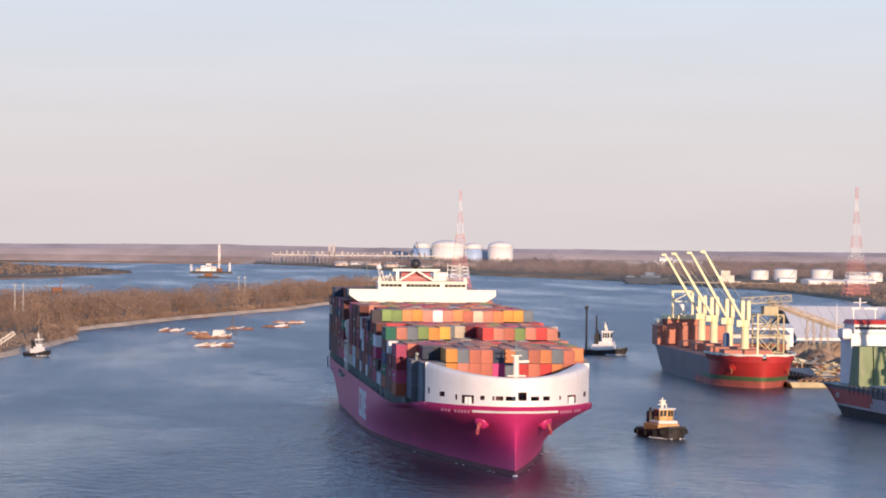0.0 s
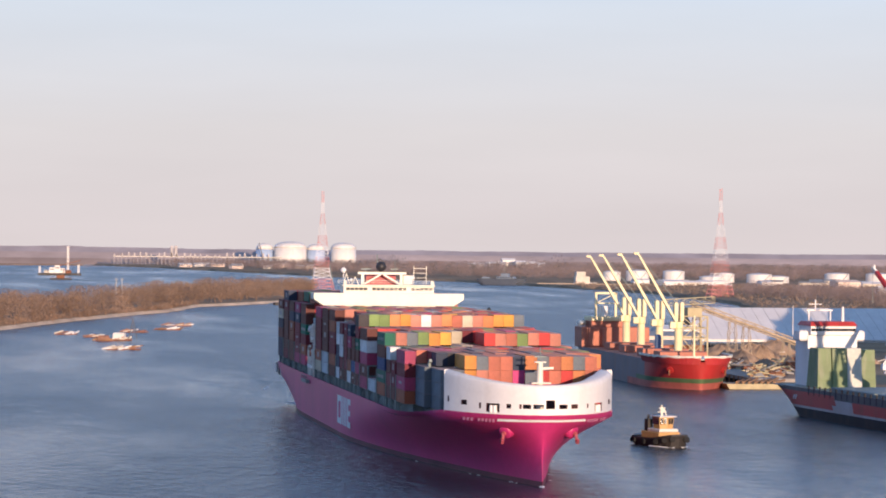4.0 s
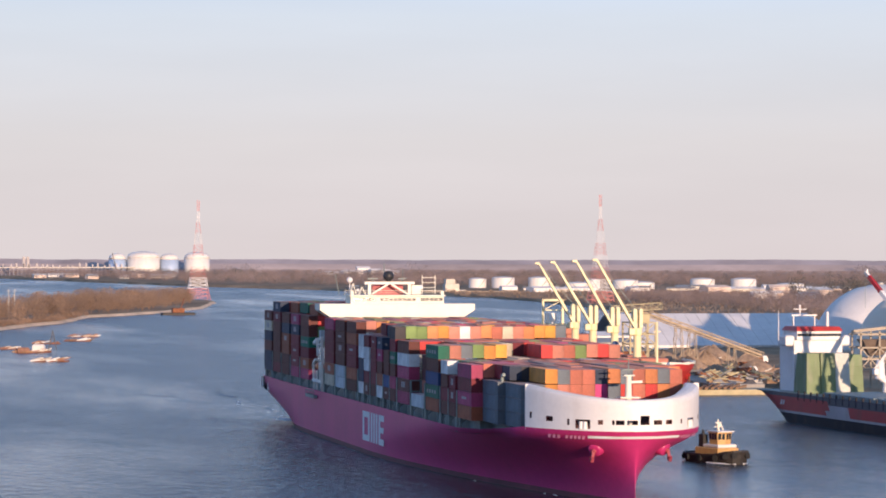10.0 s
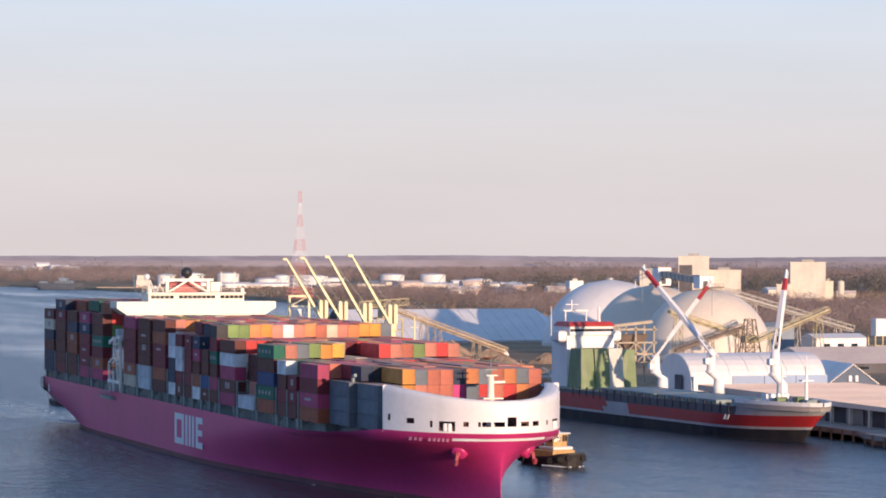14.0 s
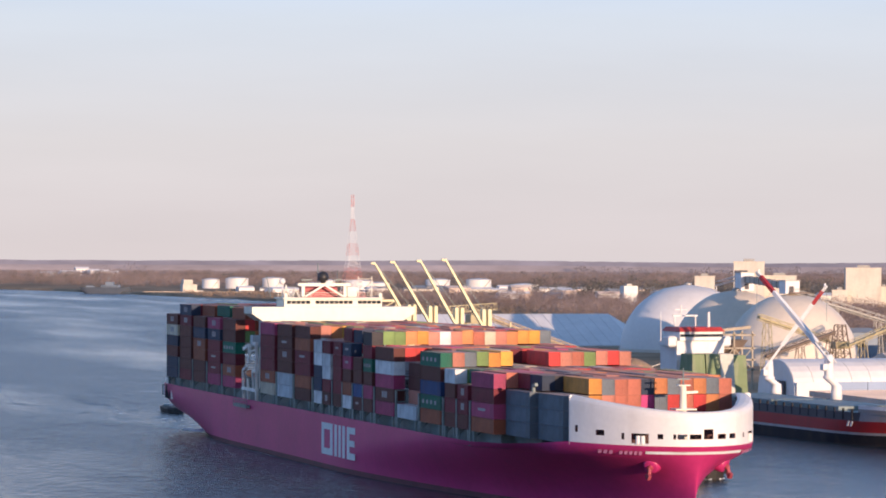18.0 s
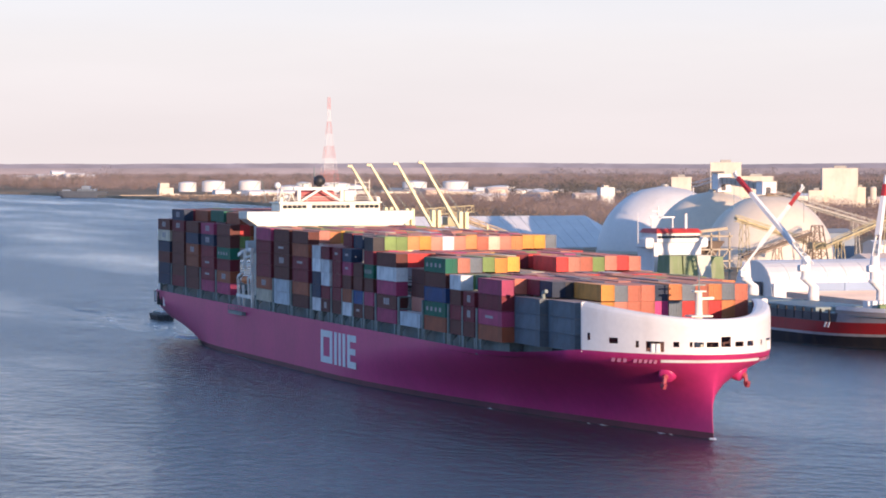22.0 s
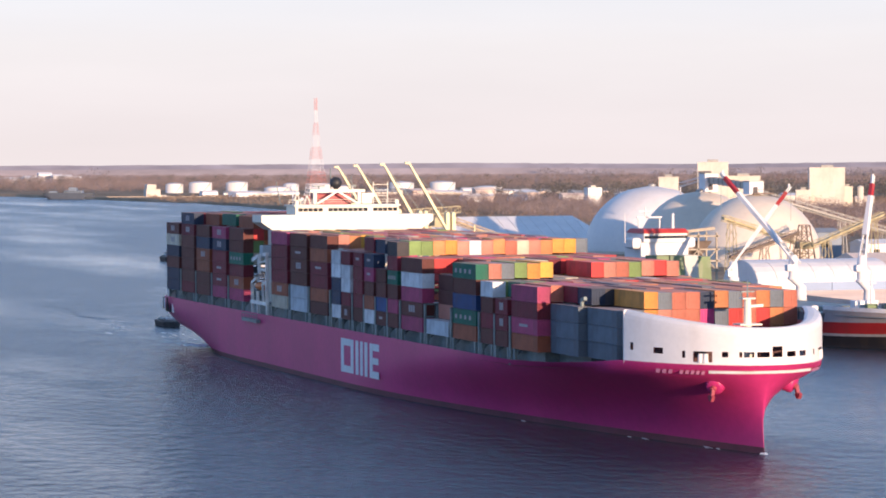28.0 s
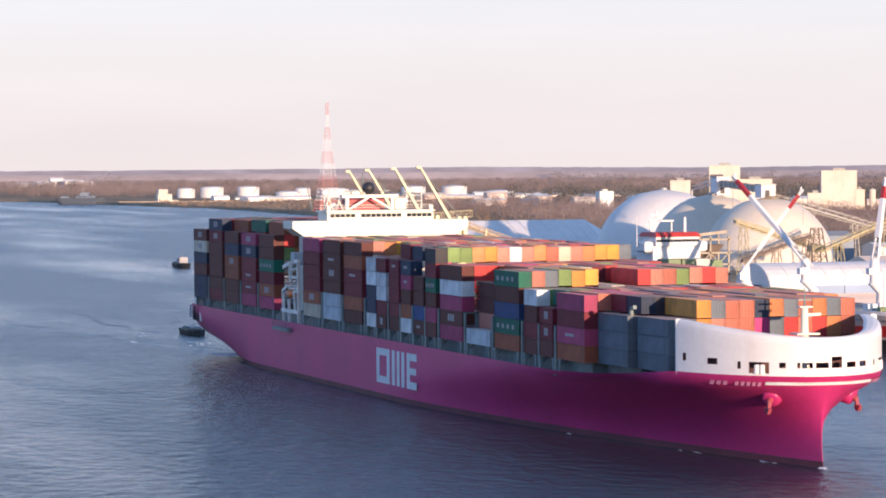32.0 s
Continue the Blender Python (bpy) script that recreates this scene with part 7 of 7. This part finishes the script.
t = thing("silo", "slim beige silo beside the mill", "silo", at=(846, 1460, Z))
b = Build()
b.lathe(0, 0, [(2.4, 0), (2.4, 15.0), (0.3, 16.0)], 16)
part("shell", b, M_BEIGE, t)

# tank farm
for x, r, top, y in ((600, 12.3, 12.9, 2560), (640, 11.7, 12.9, 2560), (663, 13.4, 8.0, 2480), (684, 8.2, 11.2, 2500), (712, 13.4, 11.0, 2470), (734, 12.5, 8.6, 2480), (788, 12.9, 12.6, 2440), (830, 13.4, 12.8, 2430), (898, 15.0, 7.0, 2480), (575, 9.5, 11.4, 2575)):
    t = thing("storage_tank", "white cylindrical oil tank in the tank farm", "tank", "oil tanks", at=(x, y, 0.5))
    b = Build()
    b.lathe(0, 0, [(r, 0), (r, top - 0.5), (r * 1.01, top - 0.4), (r * 1.01, top - 0.1)], 32)
    part("shell", b, M_TANK, t)
    b = Build()
    b.lathe(0, 0, [(r * 1.0, top - 0.1), (r * 0.6, top + 0.9), (0.1, top + 1.4)], 32)
    part("roof", b, M_TANK, t)
    b = Build()
    for k in range(12):
        a = -1.9 + k * 0.09
        b.beam((r * 1.03 * math.cos(a), r * 1.03 * math.sin(a), top * k / 12), (r * 1.03 * math.cos(a + .09), r * 1.03 * math.sin(a + .09), top * (k + 1) / 12), 0.5)
    part("stair", b, M_GALV, t)
rnd = random.Random(44)
for i in range(30):
    x, y = rnd.uniform(560, 980), rnd.uniform(2240, 2400)
    sx, sy, h = rnd.uniform(5, 16), rnd.uniform(4, 9), rnd.uniform(2.5, 4.5)
    t = thing("low_building", rnd.choice(("pale low industrial building by the tanks", "tan flat-roofed store by the tanks", "white gabled shed by the tanks")), "building", "tank farm buildings", at=(x, y, Z - 0.6), turn=rnd.uniform(-20, 20))
    b = Build()
    b.box(-sx, -sy, 0, sx, sy, h)
    part("wall", b, rnd.choice((M_BEIGE, M_TANK, M_SHEDWHITE, M_ROOFTAN)), t)
    b = Build()
    b.solid([[(-sx - .3, -sy - .3, h), (sx + .3, -sy - .3, h), (sx + .3, sy + .3, h), (-sx - .3, sy + .3, h)], [(-sx - .3, -.3, h + 1.8), (sx + .3, -.3, h + 1.8), (sx + .3, .3, h + 1.8), (-sx - .3, .3, h + 1.8)]])
    part("roof", b, rnd.choice((M_GALV, M_SHEDWHITE, M_BEIGE)), t)

for i in range(26):  # scattered works between the trees and along the far shore
    x, y = (rnd.uniform(640, 900), rnd.uniform(1500, 2150)) if i < 16 else (rnd.uniform(180, 430), rnd.uniform(3500, 3800))
    sx, sy, h = rnd.uniform(5, 14), rnd.uniform(4, 9), rnd.uniform(3.5, 8.0) if i < 16 else rnd.uniform(2.0, 4.0)
    t = thing("low_building", rnd.choice(("cream works shed among bare trees", "pale flat-roofed store among bare trees")), "building", "works among the trees", at=(x, y, Z), turn=rnd.uniform(-25, 25))
    b = Build()
    b.box(-sx, -sy, 0, sx, sy, h)
    part("wall", b, rnd.choice((M_BEIGE, M_TANK, M_ROOFTAN)), t)
    b = Build()
    b.solid([[(-sx - .3, -sy - .3, h), (sx + .3, -sy - .3, h), (sx + .3, sy + .3, h), (-sx - .3, sy + .3, h)], [(-sx - .3, -.3, h + 2.2), (sx + .3, -.3, h + 2.2), (sx + .3, .3, h + 2.2), (-sx - .3, .3, h + 2.2)]])
    part("roof", b, rnd.choice((M_GALV, M_TANK, M_ROOFTAN)), t)
for x, y, sx, h in ((668, 3880, 14, 7), (690, 3905, 10, 12), (712, 3890, 16, 8), (736, 3900, 9, 6), (640, 3895, 18, 5), (702, 3870, 7, 9)):
    t = thing("plant_block", "white works on the far flats", "building", "far white works", at=(x, y, Z))
    b = Build()
    b.box(-sx, 0, 0, sx, 14, h)
    part("wall", b, M_TANK, t)
    b = Build()
    b.solid([[(-sx - .4, -.4, h), (sx + .4, -.4, h), (sx + .4, 14.4, h), (-sx - .4, 14.4, h)], [(-sx - .4, 6.5, h + 3), (sx + .4, 6.5, h + 3), (sx + .4, 7.5, h + 3), (-sx - .4, 7.5, h + 3)]])
    part("roof", b, M_SHEDWHITE, t)
t = thing("plant_block", "white block on the flats behind the sheds", "building", "far plant", at=(650, 1510, Z))
b = Build()
b.box(-5.5, 0, 0, 5.5, 9, 15.4, bevel=0.1)
part("wall", b, M_TANK, t)
b = Build()
b.box(-2.5, 2, 15.4, 1.5, 6, 17.0, bevel=0.1)
part("roof_unit", b, M_GALV, t)
dock = thing("dock", "long pale dock along the far bank", "dock", at=(0, 0, 0))
for k in range(1, 7):
    a_, e_ = Vector((424 + 18 * k, 2300 - 6 * k, 0)), Vector((441.5 + 18 * k, 2294 - 6 * k, 0))
    b = Build()
    b.solid([[a_ + Vector((0, w, z)) for w, z in ((0, 0.3), (0, 3.0), (7, 3.0), (7, 0.3))], [e_ + Vector((0, w, z)) for w, z in ((0, 0.3), (0, 3.0), (7, 3.0), (7, 0.3))]])
    part("slab", b, M_SAND, dock)


def mast_tower(x, y, top, base_w, label):
    """A red and white lattice tower in painted lengths."""
    t = thing("lattice_tower", label, "tower", "river towers", at=(x, y, Z - 0.6))
    h = top - Z
    bands = 9
    for k in range(bands):
        z0, z1 = h * k / bands, h * (k + 1) / bands
        wd = lambda z: lerp(base_w / 2, 0.9, min(1, z / (h * 0.82)) ** 0.75) if z < h * 0.82 else 0.9
        b = Build()
        sub = 3
        for j in range(sub):
            a0, a1 = lerp(z0, z1, j / sub), lerp(z0, z1, (j + 1) / sub)
            w0, w1 = wd(a0), wd(a1)
            t_ = 0.32 if k < 2 else 0.15 if k < 5 else 0.11
            for sx, sy in ((-1, -1), (1, -1), (1, 1), (-1, 1)):
                b.beam((sx * w0, sy * w0, a0), (sx * w1, sy * w1, a1), t_)
            for sx, sy, tx, ty in ((-1, -1, 1, -1), (1, -1, 1, 1), (1, 1, -1, 1), (-1, 1, -1, -1)):
                b.beam((sx * w0, sy * w0, a0), (tx * w1, ty * w1, a1), t_ * 0.6)
                b.beam((tx * w0, ty * w0, a0), (sx * w1, sy * w1, a1), t_ * 0.6)
                b.beam((sx * w1, sy * w1, a1), (tx * w1, ty * w1, a1), t_ * 0.6)
        part("section", b, M_TOWERRED if k % 2 == 0 else M_TOWERWHITE, t, "red lattice section" if k % 2 == 0 else "white lattice section")
    return t


mast_tower(180.6, 1857, 84.7, 19, "tall red and white lattice tower on the island tip")
mast_tower(469.7, 1644, 87.6, 19, "tall red and white lattice tower on the bank")

# gas tanks and pier far up the river
M_TANKBLUE = mat("blue_tank_shell", (0.36, 0.46, 0.62), 0.5, vary=0.06, scale=0.08, fine=0.8)
for x, r, top, blue in ((328, 13, 36.5, True), (367.5, 25, 39.5, False), (407, 14, 36.0, True), (449, 19.5, 38.5, False)):
    t = thing("gas_tank", "large blue-sided gas tank with a white dome in the distance" if blue else "huge white domed gas tank in the distance", "tank", "gas tanks", at=(x, 4000, 6))
    b = Build()
    b.lathe(0, 0, [(r, -6), (r, (top - 6) * 0.70)], 36)
    part("shell", b, M_TANKBLUE if blue else M_TANK, t, smooth=True)
    b = Build()
    b.lathe(0, 0, [(r * 1.01, (top - 6) * 0.70), (r * 0.93, (top - 6) * 0.84), (r * 0.7, (top - 6) * 0.94), (r * 0.3, (top - 6) * 0.99), (0.2, top - 6)], 36)
    part("dome", b, M_TANK, t, smooth=True)
rnd = random.Random(51)
# pier colour greyed to stand in for distance haze
M_PIER = mat("hazed_pier_grey", (0.46, 0.42, 0.41), 0.7, vary=0.2, scale=0.05)
pier = thing("pier", "long pale grey pier with pipe racks far up the river", "pier", at=(0, 3980, 0))
for i in range(26):
    x = 100 + i * 9.3 + rnd.uniform(-2, 2)
    b = Build()
    b.box(x, 0, 14.9, x + rnd.uniform(1.4, 2.6), 3, 17.5 + rnd.uniform(0, 4))
    part("rack", b, M_PIER, pier)
for i in range(43):
    b = Build()
    b.tube((99 + i * 6, 3, -1.0), (99 + i * 6, 3, 14.3), 0.35, n=6)
    part("pile", b, M_PIER, pier)
b = Build()
b.box(98, 0, 14.2, 358, 6, 15.4)
part("deck", b, M_GALV, pier)
for x in (184, 190):
    b = Build()
    b.box(x, 0, 15, x + 4.2, 5, 31)
    part("loading_tower", b, M_PIER, pier)
b = Build()
b.beam((324, 0, 14), (318, 0, 37), 1.0)
part("crane_arm", b, M_WALLDARK, pier)

# craft and debris on the water
sp = thing("spud_barge", "white work barge with a tall spud in the back channel", "barge", at=(-14, 2850, 0))
b = Build()
b.box(-22, -6, -0.6, 27, 6, 2.2, bevel=0.4)
part("hull", b, M_TUGBLACK, sp)
for x0, x1, h, m_ in ((-15, -9, 3.5, M_GALV), (-9, -3, 6.5, M_SHIPWHITE), (-3, 3, 9, M_SHIPWHITE), (3, 9, 5.5, M_TANK), (9, 16, 3.4, M_RUST)):
    b = Build()
    b.box(x0, -4, 2.2, x1 - 0.3, 4, 2.2 + h, bevel=0.5)
    hs = part("house", b, m_, sp)
    for k in range(2):
        b = Build()
        b.box(x0 + 0.8 + 2.4 * k, -4.1, 2.2 + h * 0.55, x0 + 2.2 + 2.4 * k, -3.98, 2.2 + h * 0.8)
        part("window", b, M_GLASS, hs)
for x, h in ((12, 33), (24, 12), (-20, 10)):
    b = Build()
    for sx in (-0.8, 0.8):
        b.beam((x + sx, 0, 2), (x + sx, 0, h), 0.6)
    for k in range(int(h / 3)):
        b.beam((x - 0.8, 0, 2 + 3 * k), (x + 0.8, 0, min(h, 5 + 3 * k)), 0.35)
    part("spud", b, M_SHIPWHITE, sp)
b = Build()
b.beam((0, 0, 10), (26, 0, 17), 0.7)
part("crane_boom", b, M_RUST, sp)
for x, y in ((-145, 1575), (-20, 2480), (104, 1356)):
    t = thing("work_barge", "small brown work barge with a deckhouse", "barge", "work barges", at=(x, y, 0), turn=5)
    b = Build()
    b.box(-11, -4, -0.6, 11, 4, 1.6, bevel=0.4)
    part("hull", b, M_TUGBLACK, t)
    b = Build()
    b.box(-4, -2.5, 1.6, 4, 2.5, 4.6, bevel=0.2)
    part("house", b, M_RUST, t)
    b = Build()
    b.beam((2, 0, 4.6), (4, 0, 11), 0.5)
    part("boom", b, M_RUST, t)
M_WRECK = mat("red_brown_wreckage", (0.27, 0.14, 0.095), 0.85, vary=0.35, scale=0.5, fine=3.0)
rnd = random.Random(61)
for i, (x, y, L) in enumerate(((-49, 620, 5), (-42, 627, 4.5), (-64, 705, 6), (-49, 517, 4.5), (-43, 519, 4), (-53, 669, 4), (-30, 742, 6), (-13, 782, 7), (-3, 851, 7))):
    t = thing("timber_raft", "broken brown timbers and wreckage lying on the water", "wreckage", "river debris", at=(x, y, 0), turn=rnd.uniform(-20, 20))
    b = Build()
    b.solid([[(-L, -1.6, -0.4), (L * 0.7, -2, -0.4), (L, 0.4, -0.4), (L * 0.5, 2, -0.4), (-L * 0.8, 1.4, -0.4)], [(-L * 0.95, -1.5, 0.2), (L * 0.65, -1.9, 0.4), (L * 0.95, 0.3, 0.5), (L * 0.5, 1.8, 0.3), (-L * 0.8, 1.2, 0.25)]])
    part("raft", b, M_RUST, t)
    for k in range(9):
        b = Build()
        px = rnd.uniform(-L, L)
        b.beam((px - 2.0, rnd.uniform(-3, 3), 0.4), (px + 2.0, rnd.uniform(-3, 3), rnd.uniform(0.5, 1.8)), rnd.uniform(0.3, 0.7))
        part("timber", b, rnd.choice((M_WRECK, M_WRECK, M_BEIGE, M_TIMBER, M_SHIPWHITE)), t)
    if i in (0, 1):
        b = Build()
        b.box(-3.5, -1.6, 0.3, 1.5, 1.6, 2.4 + i * 1.0, bevel=0.5)
        part("hut", b, M_TANK if i else M_WRECK, t)
    if i == 1:
        b = Build()
        for s in (-1, 1):
            b.beam((5 + s * 1.6, s, 0.7), (5, 0, 9.5), 0.3)
        for k in range(4):
            b.beam((3.6 + 0.3 * k, -.5, 1.6 + 1.8 * k), (6.4 - 0.3 * k, .5, 3.0 + 1.8 * k), 0.2)
        part("derrick", b, M_WALLDARK, t)
for x, y, top in ((-135.1, 700, 20.6), (-131.5, 705, 20.6), (-21.6, 1150, 18.8), (-17.8, 1155, 18.8)):
    t = thing("utility_pole", "thin pale utility pole among the trees", "pole", "poles", at=(x, y, 1.2))
    b = Build()
    b.tube((0, 0, 0), (0, 0, top), 0.3, 0.16, 6)
    b.beam((-1.2, 0, top - 1), (1.2, 0, top - 1), 0.2)
    part("pole", b, M_GALV, t)
ns = thing("moored_ship", "low dark grey-blue ship moored at the far bank", "ship", at=(415, 2345, 0), turn=-25)
M_NAVALHULL = mat("grey_blue_hull", (0.07, 0.085, 0.11), 0.6, vary=0.15, scale=0.2)
b = Build()
simple_hull(b, 52, 5, [-1, 0, 2, 4.4, 6.4], 12, 8, lambda x, z: 0)
part("hull", b, M_NAVALHULL, ns)
b = Build()
b.box(-4, -4, 6.2, 14, 4, 8.6, bevel=0.3)
b.box(0, -3, 8.6, 8, 3, 11.6, bevel=0.3)
b.box(-20, -2, 6.2, -12, 2, 8.0, bevel=0.3)
part("superstructure", b, M_SLATEBLUE, ns)
for k in range(6):
    b = Build()
    b.box(-3 + 2.8 * k, -4.12, 7.0, -1.6 + 2.8 * k, -3.98, 8.0)
    part("window", b, M_GLASS, ns)
b = Build()
b.beam((3, 0, 11.4), (3, 0, 18), 0.4)
b.beam((1, 0, 15), (5, 0, 15), 0.3)
part("mast", b, M_GALV, ns)
wt = thing("waterside_tower", "white concrete block tower on the far bank", "tower", at=(486, 2290, 0))
b = Build()
b.box(-7, -6, 0, 7, 6, 10, bevel=0.3)
b.box(-6, -5, 10, 3, 5, 14.6, bevel=0.3)
b.box(7, -5, 0, 14, 5, 4, bevel=0.3)
part("wall", b, M_BEIGE, wt)
jt = thing("gangway", "pale sloping gangway at the island landing", "gangway", at=(-126, 400, 0))
b = Build()
lattice(b, (-6, 0, 0.6), (5, 2, 8.2), 2.0, 1.2, 5)
part("truss", b, M_BEIGE, jt)
b = Build()
b.box(-9, -4, -0.4, 0, 3, 1.0, bevel=0.2)
part("pontoon", b, M_TIMBER, jt)


def motions():
    walk(ship, [(t, pose(x, y, 0, 0, 0, a)) for t, x, y, a in SHIP_PATH])
    walk(wake, [(t, pose(x, y, 0, 0, 0, a)) for t, x, y, a in SHIP_PATH])
    walk(escort_tug, [(t, pose(x, y, 0, 0, 0, a)) for t, x, y, a in TUG_PATH])
    walk(stern_boat, [(t, pose(x, y, 0, 0, 0, a)) for t, x, y, a in STERN_BOAT_PATH])
    walk(rear_tug, [(t, pose(x, y, 0, 0, 0, a)) for t, x, y, a in REAR_TUG_PATH])
    walk(trailing_boat, [(t, pose(x, y, 0, 0, 0, a)) for t, x, y, a in TRAILING_BOAT_PATH])


motions()
